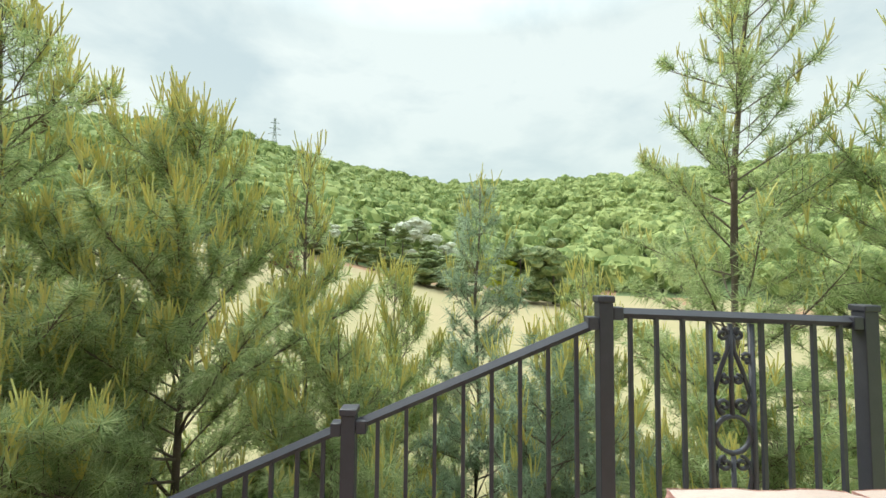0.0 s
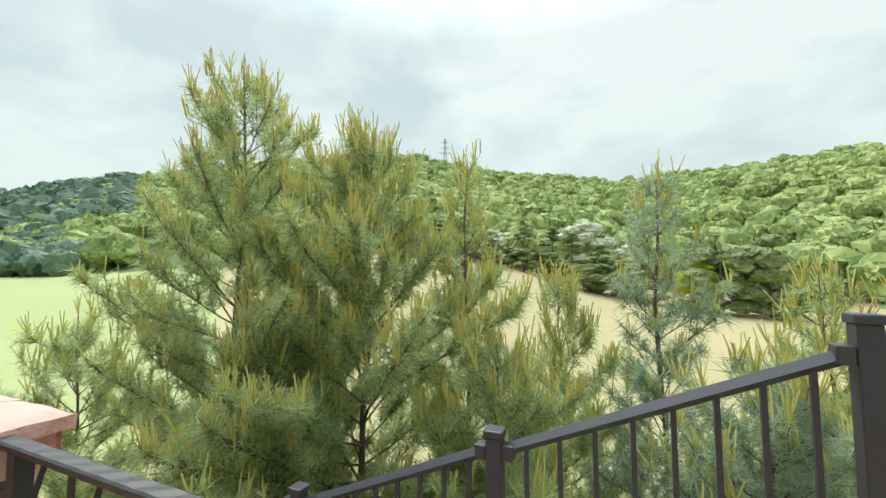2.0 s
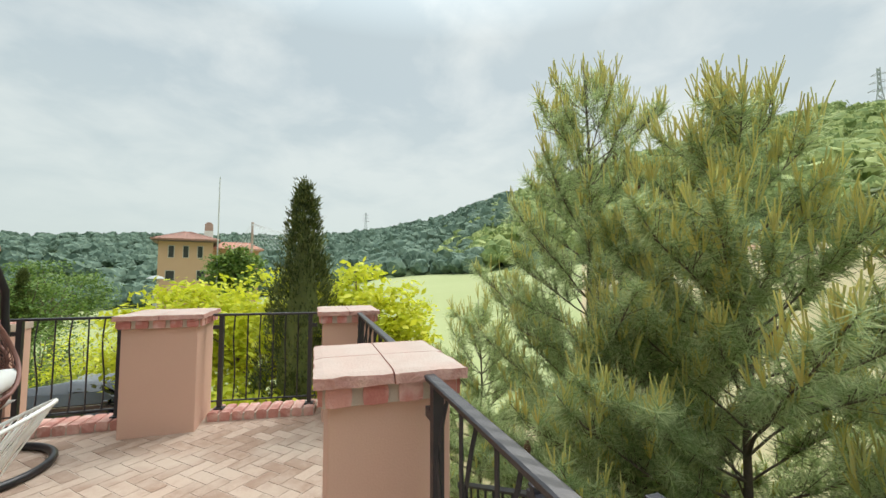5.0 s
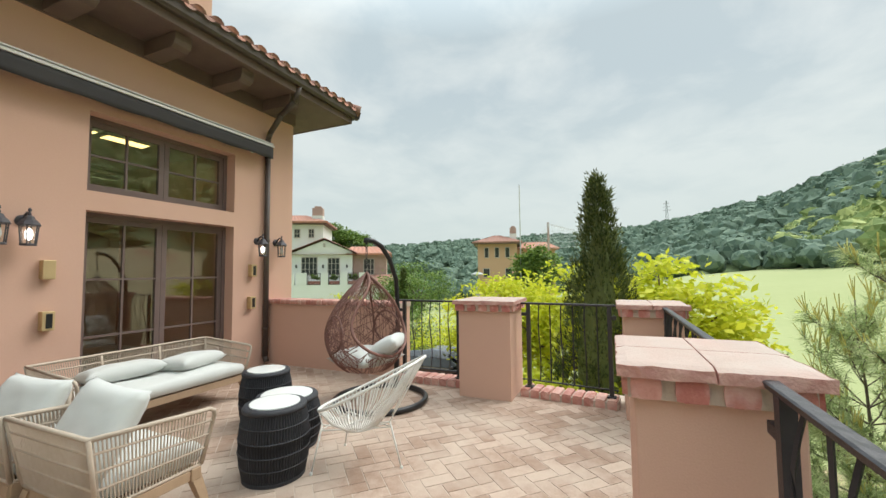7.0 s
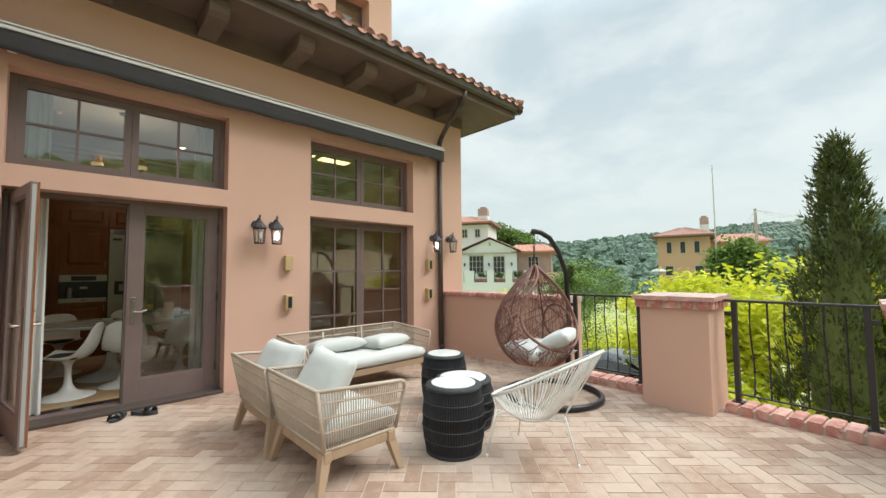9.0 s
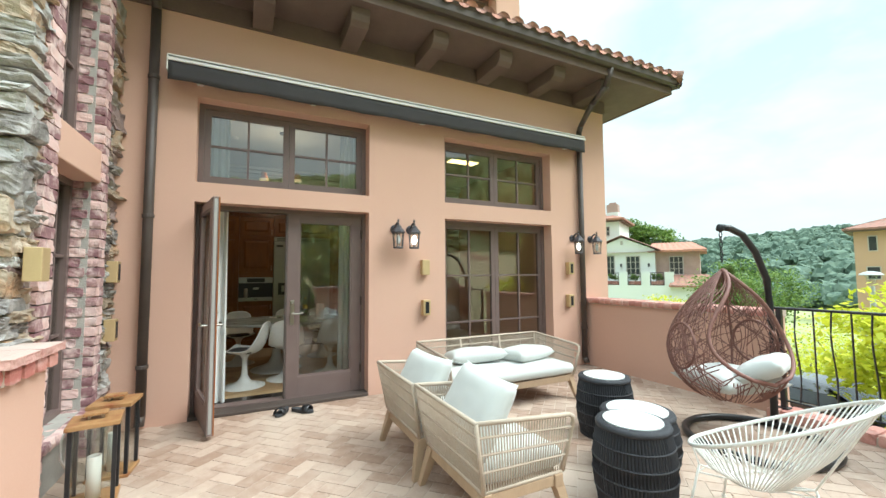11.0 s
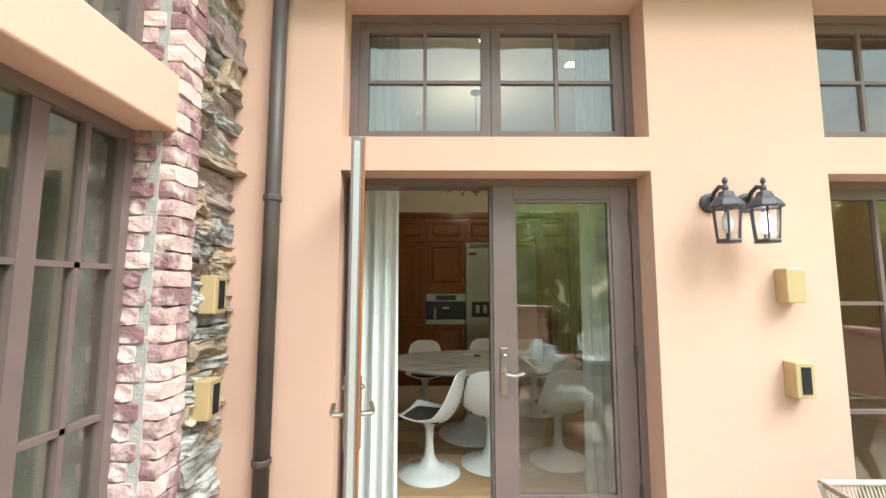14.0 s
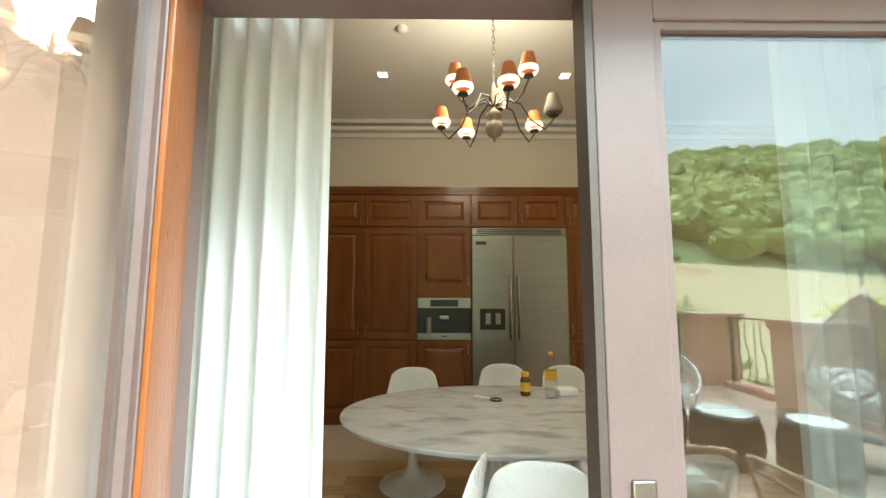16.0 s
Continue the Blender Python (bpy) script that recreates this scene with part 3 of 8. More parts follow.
vo = part("valance", val, AWNCLOTH, aw, "dark grey canvas valance", smooth=True)
vo.modifiers.new("thick", "SOLIDIFY").thickness = 0.004
for x in (-0.25, -1.35, -2.7, -4.0, -5.1):
    part("bracket", boxed(x - 0.03, x + 0.03, 0.0, 0.12, 0.06, 0.099, 0.004), AWNWHITE, aw)
part("end_cap", boxed(0.0, 0.012, 0.0, 0.20, 0.09, 0.236, 0.003), AWNWHITE, aw)


# ---- wall lanterns and brass wall boxes ----
def wall_lantern(x, z, lit, label):
    t = thing("wall_lantern", (x, WY, z), label, "wall lamp", "pairs of wall lanterns")
    t.scale = (1.12, 1.05, 1.12)
    part("back_plate", lathe(bmesh.new(), [(0.0, 0), (0.05, 0), (0.05, 0.012), (0.035, 0.025), (0.0, 0.03)], 16, cap=False), LAMPIRON, t).rotation_euler = (radians(-90), 0, 0)
    part("arm", tube(bmesh.new(), [(0, 0.02, 0.0), (0, 0.05, 0.045), (0, 0.09, 0.065), (0, 0.125, 0.05), (0, 0.13, 0.02)], 0.011), LAMPIRON, t, smooth=True)
    c = (0, 0.13, 0)
    part("roof", lathe(bmesh.new(), [(0.075, -0.05), (0.078, -0.04), (0.06, -0.012), (0.04, 0.006), (0.03, 0.03), (0.012, 0.036), (0.014, 0.05), (0.006, 0.07)], 8, at=c), LAMPIRON, t)
    part("finial", lathe(bmesh.new(), [(0.006, 0.07), (0.013, 0.08), (0.011, 0.092), (0.004, 0.102)], 10, at=c), LAMPIRON, t)
    cage = bmesh.new()
    for k in range(6):
        a = math.pi * k / 3
        tube(cage, [(0.062 * math.cos(a), 0.13 + 0.062 * math.sin(a), -0.05), (0.050 * math.cos(a), 0.13 + 0.050 * math.sin(a), -0.20)], 0.005, 6)
    lathe(cage, [(0.056, -0.215), (0.058, -0.205), (0.054, -0.198)], 6, at=c)
    part("cage", cage, LAMPIRON, t)
    gl = part("glass", lathe(bmesh.new(), [(0.056, -0.052), (0.046, -0.196)], 6, at=c, cap=False), CLEAR, t, "clear bevelled glass")
    gl.visible_shadow = False
    part("bulb", lathe(bmesh.new(), [(0.008, -0.07), (0.02, -0.09), (0.026, -0.125), (0.02, -0.155), (0.006, -0.17)], 12, at=c), GLOWCOOL if lit else LAMPGLASS, t, "lit bulb" if lit else "unlit frosted bulb", smooth=True)
    return t


wall_lantern(-1.57, 1.955, False, "black iron wall lantern, unlit")
wall_lantern(-1.775, 1.955, True, "black iron wall lantern with a lit bulb")
wall_lantern(-4.47, 1.94, True, "black iron wall lantern with a lit bulb")
wall_lantern(-4.85, 1.94, False, "black iron wall lantern, unlit")


def brass_box(at, turn=0, slot=True):
    t = thing("wall_light_box", at, "matt brass wall light box" + (" with a dark slot" if slot else ", closed front"), "wall light", "brass wall boxes", turn)
    part("casing", boxed(-0.05, 0.05, 0.0, 0.08, -0.093, 0.093, 0.005), BRASS, t)
    if slot:
        part("slot", boxed(-0.028, 0.022, 0.0802, 0.084, -0.07, 0.07, 0.001), BLACK, t, "black louvred slot")
    return t


brass_box((-1.96, WY, 1.49), 0, False)
brass_box((-1.97, WY, 0.99))
brass_box((-4.37, WY, 1.48))
brass_box((-4.36, WY, 0.99))

# ---- terrace pillars with brick band and sandstone caps ----
def cap_bricks(owner, x0, x1, y0, y1, z0, z1):
    """A course of red bricks round a pillar, each standing proud of its mortar."""
    part("mortar_band", boxed(x0 + 0.012, x1 - 0.012, y0 + 0.012, y1 - 0.012, z0, z1), MORTAR, owner, "grey mortar band")
    shared = mesh_of(rough_block(0.098, 0.02, z1 - z0 - 0.006, 0.004, 3), REDBRICK)
    def put(x, y, turn):
        ob = new("brick", shared)
        ob.parent = owner
        ob.location, ob.rotation_euler = (x, y, (z0 + z1) / 2), (0, 0, radians(turn))
    n = max(1, round((x1 - x0) / 0.13))
    for k in range(n):
        x = x0 + (k + 0.5) * (x1 - x0) / n
        put(x, y0 + 0.006, 0); put(x, y1 - 0.006, 180)
    n = max(1, round((y1 - y0) / 0.13))
    for k in range(n):
        y = y0 + (k + 0.5) * (y1 - y0) / n
        put(x0 + 0.006, y, -90); put(x1 - 0.006, y, 90)


def cap_slab(owner, x0, x1, y0, y1, z0, z1, seed):
    """Four sandstone flags with a broken edge, meeting in recessed joints."""
    xm, ym = (x0 + x1) / 2, (y0 + y1) / 2
    k = 0
    for a, b in ((x0, xm - 0.003), (xm + 0.003, x1)):
        for c, d in ((y0, ym - 0.003), (ym + 0.003, y1)):
            k += 1
            bm = bmesh.new()
            bmesh.ops.create_cube(bm, size=1)
            bmesh.ops.subdivide_edges(bm, edges=bm.edges[:], cuts=7, use_grid_fill=True)
            for v in bm.verts:
                p = Vector((a + (v.co.x + 0.5) * (b - a), c + (v.co.y + 0.5) * (d - c), z0 + (v.co.z + 0.5) * (z1 - z0)))
                q = p * 14 + Vector((seed, k, 0))
                j = noise.noise_vector(q) * 0.006 + noise.noise_vector(q * 2.3) * 0.004
                outer = (abs(p.x - x0) < 1e-4 or abs(p.x - x1) < 1e-4 or abs(p.y - y0) < 1e-4 or abs(p.y - y1) < 1e-4)
                if outer:
                    p += Vector((j.x, j.y, j.z * 0.6)) * 1.2
                    if v.co.z > 0.45:
                        p.z -= 0.008
                elif v.co.z > 0.45:
                    p.z += 0.0012 * noise.noise(p * 9)
                v.co = p
            for f in bm.faces:
                f.material_index = 1 if abs(f.normal.z) < 0.5 else 0
            part("capstone", bm, [CAPSTONE, CAPEDGE], owner)


def pillar(name, x0, x1, y0, y1, top, seed):
    t = thing(name, ((x0 + x1) / 2, (y0 + y1) / 2, -0.01), "terracotta plaster pillar with brick band and sandstone cap", "pillar", "terrace pillars")
    cx, cy = (x0 + x1) / 2, (y0 + y1) / 2
    X0, X1, Y0, Y1 = x0 - cx, x1 - cx, y0 - cy, y1 - cy
    T = top + 0.01
    part("shaft", boxed(X0 + 0.055, X1 - 0.055, Y0 + 0.055, Y1 - 0.055, 0, T - 0.125, 0.008), PLASTER, t)
    cap_bricks(t, X0 + 0.022, X1 - 0.022, Y0 + 0.022, Y1 - 0.022, T - 0.125, T - 0.048)
    cap_slab(t, X0, X1, Y0, Y1, T - 0.048, T, seed)
    return t


pillar("pillar", -4.93, -4.20, -1.42, -0.70, 1.10, 1)     # beside the swing
pillar("pillar", -4.78, -4.08, 0.33, 0.95, 1.10, 2)       # corner
pillar("pillar", -2.16, -1.46, 0.30, 0.90, 1.10, 3)       # beside the lookout
pillar("pillar", 0.52, 1.26, 0.22, 0.83, 1.10, 4)         # corner at the steps
pillar("pillar", 0.935, 1.62, -3.18, -2.62, 1.05, 5)       # against the stone wing

# low wall between house and swing
lw = thing("low_wall", (-4.86, -3.6, -0.01), "low terracotta plaster wall with a red brick coping", "wall")
part("wall_body", boxed(-0.14, 0.15, WY + 3.6, 1.2, 0, 0.95), PLASTER, lw)
part("mortar_band", boxed(-0.15, 0.165, WY + 3.6 + 0.02, 1.21, 0.95, 1.015), MORTAR, lw)
sh = [mesh_of(rough_block(0.36, 0.088, 0.075, 0.005, 9 + k), KERBBRICK) for k in range(4)]
n = int((1.2 - (WY + 3.6)) / 0.1)
for k in range(n):
    ob = new("brick", sh[k % 4]); ob.parent = lw
    ob.location = (0.008, WY + 3.6 + 0.05 + k * (2.44 - 0.0) / n, 0.995)


# ---- kerbs under the railings ----
def kerb(name, p, q, width, label):
    p, q = Vector((*p, 0)), Vector((*q, 0))
    d = q - p
    t = thing(name, (*((p + q) / 2).xy, -0.012), label, "kerb", "brick kerbs", math.degrees(math.atan2(d.y, d.x)))
    L = d.length
    part("bed", boxed(-L / 2, L / 2, -width / 2 + 0.012, width / 2 - 0.012, 0, 0.075), MORTAR, t)
    n = int(L / 0.105)
    meshes = [mesh_of(rough_block(0.094, width, 0.09, 0.006, 20 + k), KERBBRICK) for k in range(4)]
    for k in range(n):
        ob = new("brick", meshes[(k * 7) % 4]); ob.parent = t
        ob.location = (-L / 2 + (k + 0.5) * L / n, 0, 0.055)


kerb("kerb", (-4.66, -2.40), (-4.66, -1.42), 0.26, "red brick kerb under the railing")
kerb("kerb", (-4.62, -0.70), (-4.50, 0.33), 0.26, "red brick kerb under the railing")
kerb("kerb", (-4.08, 0.74), (-2.16, 0.74), 0.26, "red brick kerb under the railing")
kerb("kerb", (-1.46, 0.74), (0.52, 0.74), 0.26, "red brick kerb under the railing")
kerb("kerb", (1.2, 0.22), (1.2, -2.60), 0.26, "red brick kerb under the railing")


# ---- wrought iron railings ----
def railing(name, p, q, top=1.06, low=0.17, label="black wrought iron railing with bellied bars", base=0.08, posts=(0.1, 0.1)):
    p, q = Vector((*p, 0)), Vector((*q, 0))
    d = q - p
    t = thing(name, (p.x, p.y, base), label, "railing", "terrace railings", math.degrees(math.atan2(d.y, d.x)))
    L = d.length
    H = top - base
    hr = bmesh.new()
    n = max(4, int(L / 0.045))
    rows = []
    for k in range(n + 1):
        x = L * k / n
        wob = 0.0006 * ((k % 2) * 2 - 1)
        rows.append([hr.verts.new((x, y, z)) for y, z in ((-0.022 - wob, H - 0.012), (-0.024, H - 0.004), (-0.018, H + wob), (0.018, H - wob), (0.024, H - 0.004), (0.022 + wob, H - 0.012), (0.018, H - 0.024), (-0.018, H - 0.024))])
    for u, v in zip(rows, rows[1:]):
        for k in range(8):
            hr.faces.new((u[k], v[k], v[(k + 1) % 8], u[(k + 1) % 8]))
    hr.faces.new(rows[0]); hr.faces.new(rows[-1][::-1])
    part("handrail", hr, IRON, t, "hammered black handrail")
    lo = low - base
    part("bottom_rail", boxed(0.0, L, -0.012, 0.012, lo - 0.012, lo), IRON, t)
    for x in (posts[0], L - posts[1]):
        post = part("post", boxed(x - 0.021, x + 0.021, -0.021, 0.021, 0, H - 0.02), IRON, t)
        part("foot", boxed(x - 0.045, x + 0.045, -0.045, 0.045, 0.0, 0.02, 0.006), IRON, post)
    for x0, x1 in ((0.0, posts[0]), (L - posts[1], L)):
        part("wall_bracket", boxed(x0, x1, -0.018, 0.018, H - 0.16, H - 0.12, 0.003), IRON, t)
    a, b = posts[0], L - posts[1]
    m = max(2, round((b - a) / 0.125))
    for k in range(1, m):
        x = a + (b - a) * k / m
        bm = bmesh.new()
        if k % 2:
            pts = []
            for s in range(13):
                u = s / 12
                bell = 0.035 * math.sin(2 * math.pi * u) * (1 if u < 0.5 else 1.0)
                pts.append((x, bell, lo + (H - 0.024 - lo) * u))
            tube(bm, pts, 0.0075, 4)
        else:
            tube(bm, [(x, 0, lo), (x, 0, H - 0.024)], 0.0075, 4)
        part("bar", bm, IRON, t)
    return t


railing("railing", (-4.66, -2.40), (-4.66, -1.42), 1.06)
railing("railing", (-4.62, -0.70), (-4.50, 0.33), 1.06, posts=(0.08, 0.07))
railing("railing", (-4.08, 0.74), (-2.16, 0.74), 1.08)
railing("railing", (-1.46, 0.74), (0.52, 0.74), 1.08)
railing("railing", (1.2, 0.22), (1.2, -2.60), 1.04)

# ---- grey steel fence beside the steps below the terrace ----
fn = thing("stair_fence", (0.68, 1.5, 0.3), "dark grey steel fence stepping down beside the stairs", "fence")
FP = [(1.66, 1.41, 0.1), (0.68, 1.435, 0.25), (-0.26, 1.02, -0.15), (-1.10, 0.665, -0.5), (-1.95, 0.30, -0.9)]
for x, z, zb in FP:
    post = part("post", boxed(x - 0.68 - 0.026, x - 0.68 + 0.026, -0.026, 0.026, -1.0 - 0.3 + zb, z - 0.3 - 0.025, 0.003), FENCE, fn)
    part("post_cap", boxed(x - 0.68 - 0.032, x - 0.68 + 0.032, -0.032, 0.032, z - 0.3 - 0.025, z - 0.3, 0.005), FENCE, post)
rails = [((1.66, 1.345), (0.68, 1.372)), ((0.68, 1.335), (-0.26, 0.955)), ((-0.26, 0.945), (-1.10, 0.60)), ((-1.10, 0.59), (-1.95, 0.235)), ((-1.95, 0.225), (-3.2, -0.3))]
for i, ((xa, za), (xb, zb)) in enumerate(rails):
    for dz in (0.0, -0.95):
        part("rail", tube(bmesh.new(), [(xa - 0.68 - 0.027, 0, za - 0.3 + dz), (xb - 0.68 + 0.027, 0, zb - 0.3 + dz)], 0.02, 4), FENCE, fn)
    n = 9 if i else 10
    for k in range(1, n):
        u = k / n
        if i == 0 and 0.42 < u < 0.60:
            continue
        x, z = xa + (xb - xa) * u, za + (zb - za) * u
        part("baluster", boxed(x - 0.68 - 0.007, x - 0.68 + 0.007, -0.007, 0.007, z - 0.3 - 0.95, z - 0.3), FENCE, fn)
    for xx, zz, s in ((xa, za, -1), (xb, zb, 1)):
        part("rail_joint", boxed(xx - 0.68 + min(s * 0.027, s * 0.065), xx - 0.68 + max(s * 0.027, s * 0.065), -0.024, 0.024, zz - 0.3 - 0.026, zz - 0.3 + 0.022, 0.004), FENCE, fn)


def scroll(bm, cx, cz, r0, r1, a0, turns, sgn=1):
    pts = []
    for k in range(19):
        u = k / 18
        a, r = a0 + sgn * 2 * math.pi * turns * u, r0 + (r1 - r0) * u
        pts.append((cx + r * math.cos(a), 0, cz + r * math.sin(a)))
    tube(bm, pts, 0.0075, 6)


# cast scrollwork panel between two bars of the level stretch
sx, sz = 1.152 - 0.68, 1.335 - 0.3
sc = bmesh.new()
for s in (-1, 1):
    box(sc, sx + s * 0.078 - 0.008, sx + s * 0.078 + 0.008, -0.008, 0.008, sz - 0.95, sz)
    for base, up in ((sz - 0.03, 1), (sz - 0.62, -1), (sz - 0.70, -1)):
        scroll(sc, sx + s * 0.028, base - 0.01, 0.022, 0.006, math.pi / 2, 1.3, s)
    tube(sc, [(sx + s * 0.008, 0, sz - 0.04), (sx + s * 0.012, 0, sz - 0.10), (sx + s * 0.04, 0, sz - 0.17), (sx + s * 0.062, 0, sz - 0.24), (sx + s * 0.062, 0, sz - 0.29), (sx + s * 0.04, 0, sz - 0.335)], 0.008, 6)
    scroll(sc, sx + s * 0.03, sz - 0.30, 0.026, 0.006, -math.pi / 2, 1.3, s)
    scroll(sc, sx + s * 0.055, sz - 0.125, 0.02, 0.005, -math.pi / 2, 1.2, s)
    scroll(sc, sx + s * 0.022, sz - 0.205, 0.018, 0.005, math.pi / 2, 1.2, -s)
    scroll(sc, sx + s * 0.03, sz - 0.51, 0.026, 0.006, math.pi / 2, 1.3, -s)
    tube(sc, [(sx + s * 0.055, 0, sz - 0.50), (sx + s * 0.066, 0, sz - 0.56), (sx + s * 0.05, 0, sz - 0.64), (sx + s * 0.02, 0, sz - 0.70), (sx + s * 0.006, 0, sz - 0.78)], 0.008, 6)
    scroll(sc, sx + s * 0.05, sz - 0.70, 0.02, 0.005, math.pi / 2, 1.2, s)
tube(sc, [(sx, 0, sz), (sx, 0, sz - 0.335)], 0.009, 6)
tube(sc, [(sx, 0, sz - 0.48), (sx, 0, sz - 0.95)], 0.009, 6)
tube(sc, [(sx + 0.066 * math.cos(2 * math.pi * k / 28), 0, sz - 0.405 + 0.066 * math.sin(2 * math.pi * k / 28)) for k in range(28)], 0.009, 6, closed=True)
part("scroll_panel", sc, FENCE, fn, "cast scrollwork panel with a ring", smooth=True)
# steps and ground beside them
st = bmesh.new()
for k in range(10):
    box(st, 0.5 - 0.42 * (k + 1), 0.5 - 0.42 * k, 0.93, 1.75, -3.0, 0.22 - 0.18 * k - 0.18)
box(st, 0.5, 2.6, 0.93, 1.75, -3.0, 0.22)
structure("stairs_outside", st, MORTAR, "pale stone steps going down beside the terrace")


# ---- stone wing with brick-framed window ----
WX = 1.13
JOINT = material("pale_brick_joint", (0.56, 0.46, 0.42), (0.48, 0.39, 0.36), rough=0.95, scale=9, fine=90, bump=0.4)
structure("wall_wing", wall_with_openings(bmesh.new(), WB - 0.2, -3.16, -0.3, 6.0, WX + 0.05, WX + 0.55, [(-4.31, -3.51, 0.36, 3.7)], axis="y"), STONEMORTAR, "grey mortared wall of the stone wing")
structure("wall_wing_front", boxed(WX + 0.55, 4.2, -3.5, -3.16, -0.3, 6.0), STONEMORTAR)
structure("wall_wing_back", boxed(4.1, 4.2, WB, -3.5, -0.3, 6.0), STONEMORTAR)
structure("roof_wing", boxed(WX - 0.2, 4.4, WB - 0.2, -2.9, 6.0, 6.15), SOFFIT)
wing = thing("stone_facing", (WX, -3.2, -0.01), "rough field stone facing in tan and grey", "stone wall")
stone_meshes = []
for k in range(20):
    # split faces: flat strata broken into steps, sharp arrises
    bm = rough_block(0.30, 0.16, 0.12, 0.012, 40 + k, cuts=7)
    for v in bm.verts:
        q = v.co * 16 + Vector((k * 5.1, 0, k))
        lean = 0.10 * v.co.x * math.sin(k * 2.1) + 0.22 * v.co.z * math.cos(k * 1.3)
        step = round(noise.noise(Vector((q.x * 0.5, 1.7, q.z * 1.2))) * 3) / 3
        v.co.y += math.copysign(1, v.co.y) * (0.026 * step + 0.012 * noise.noise(q * 2.2)) + lean
        v.co.z += 0.010 * noise.noise(Vector((v.co.x * 11, k, 0))) + 0.06 * v.co.x * math.sin(k * 3.7)
        v.co.x += 0.14 * v.co.z * math.sin(k * 5.3)
    stone_meshes.append(mesh_of(bm, STONES[(0, 1, 2, 1, 0, 3, 1)[k % 7]]))
rng = random.Random(11)


def lay_stones(u0, u1, z0, z1, place, small=1.0):
    """Courses of uneven stones on a face; place(u, z) gives the spot and the turn."""
    z = z0
    while z < z1:
        h = rng.choice((0.06, 0.08, 0.10, 0.13, 0.15, 0.18)) * rng.uniform(0.85, 1.15) * small
        h = min(h, z1 - z + 0.03)
        u = u0 - rng.uniform(0, 0.08)
        while u < u1 - 0.02:
            w = min(rng.uniform(1.2, 3.0) * max(h, 0.1) + 0.04, u1 - u + rng.uniform(0, 0.015))
            split = h > 0.13 and rng.random() < 0.35
            for part_z, part_h in (((z, h),) if not split else ((z, h * 0.48), (z + h * 0.5, h * 0.48))):
                at, turn = place(u + w / 2, part_z + part_h / 2)
                ob = new("stone", rng.choice(stone_meshes)); ob.parent = wing
                ob.location = Vector(at) - wing.location
                ob.scale = ((w - 0.006) / 0.30, rng.uniform(0.7, 1.25), (part_h - 0.004) / 0.12)
                ob.rotation_euler = (rng.uniform(-0.05, 0.05), rng.uniform(-0.04, 0.04), radians(turn) + rng.uniform(-0.06, 0.06))
            u += w + 0.004
        z += h


lay_stones(WX + 0.015, 2.3, 0.0, 3.9, lambda u, z: ((u, -3.14, z), 180))
lay_stones(-3.31, -3.10, 0.0, 3.9, lambda u, z: ((WX + 0.08, u, z), 90), 0.8)
lay_stones(-4.82, -4.49, 0.0, 3.9, lambda u, z: ((WX + 0.085, u, z), 90), 1.05)

# brick jambs, each brick its own piece
jamb = thing("brick_window_surround", (WX, -3.85, -0.01), "whitewashed red brick jambs round the wing window", "brickwork")
part("mortar_bed", boxed(0.012, 0.30, 0.352, 0.55, 0.0, 3.9), JOINT, jamb)
part("mortar_bed", boxed(0.012, 0.30, -0.64, -0.472, 0.0, 3.9), JOINT, jamb)
jm = [mesh_of(rough_block(0.2, 0.1, 0.068, 0.007, 70 + k), WINGBRICK) for k in range(5)]
jh = [mesh_of(rough_block(0.1, 0.1, 0.068, 0.006, 80 + k), WINGBRICK) for k in range(4)]
for row in range(50):
    z = 0.04 + row * 0.078
    for a, b, inner in ((0.34, 0.54, 0.34), (-0.625, -0.46, -0.46)):
        s = 1 if a > 0 else -1
        # face towards the terrace
        lo, hi = min(a, b), max(a, b)
        wide = hi - lo
        spots = [((lo + hi) / 2, jm, wide / 0.2 * 0.97)] if row % 2 else [(lo + wide / 4, jh, wide / 0.2 * 0.95), (hi - wide / 4, jh, wide / 0.2 * 0.95)]
        for y, pool, long_ in spots:
            ob = new("brick", pool[rng.randrange(len(pool))]); ob.parent = jamb
            ob.location, ob.rotation_euler, ob.scale = (0.035 + rng.uniform(-0.005, 0.005), y, z), (0, 0, radians(90)), (long_, 1, 1.04)
        # reveal towards the window
        for x in ((0.145, 0.245) if row % 2 else (0.115, 0.215)):
            ob = new("brick", jh[rng.randrange(4)]); ob.parent = jamb
            ob.location = (x, inner + s * 0.04, z)
for z in (0.335, 3.78):
    for k in range(10):
        ob = new("brick", jm[k % 5]); ob.parent = jamb
        ob.location, ob.rotation_euler = (0.12, -0.42 + k * 0.08, z), (0, 0, radians(2 * k % 3))
        ob.scale = (1.2, 0.78, 1)
structure("lintel_wing", boxed(WX - 0.005, WX + 0.3, -4.33, -3.49, 2.16, 2.42, 0.01), PLASTER, "terracotta plaster window lintel")
ww = new("window_wing", mesh_of(bmesh.new(), SASH))
tagged(ww, "tall brown framed casement window in the stone wing", "window", "", "structure")


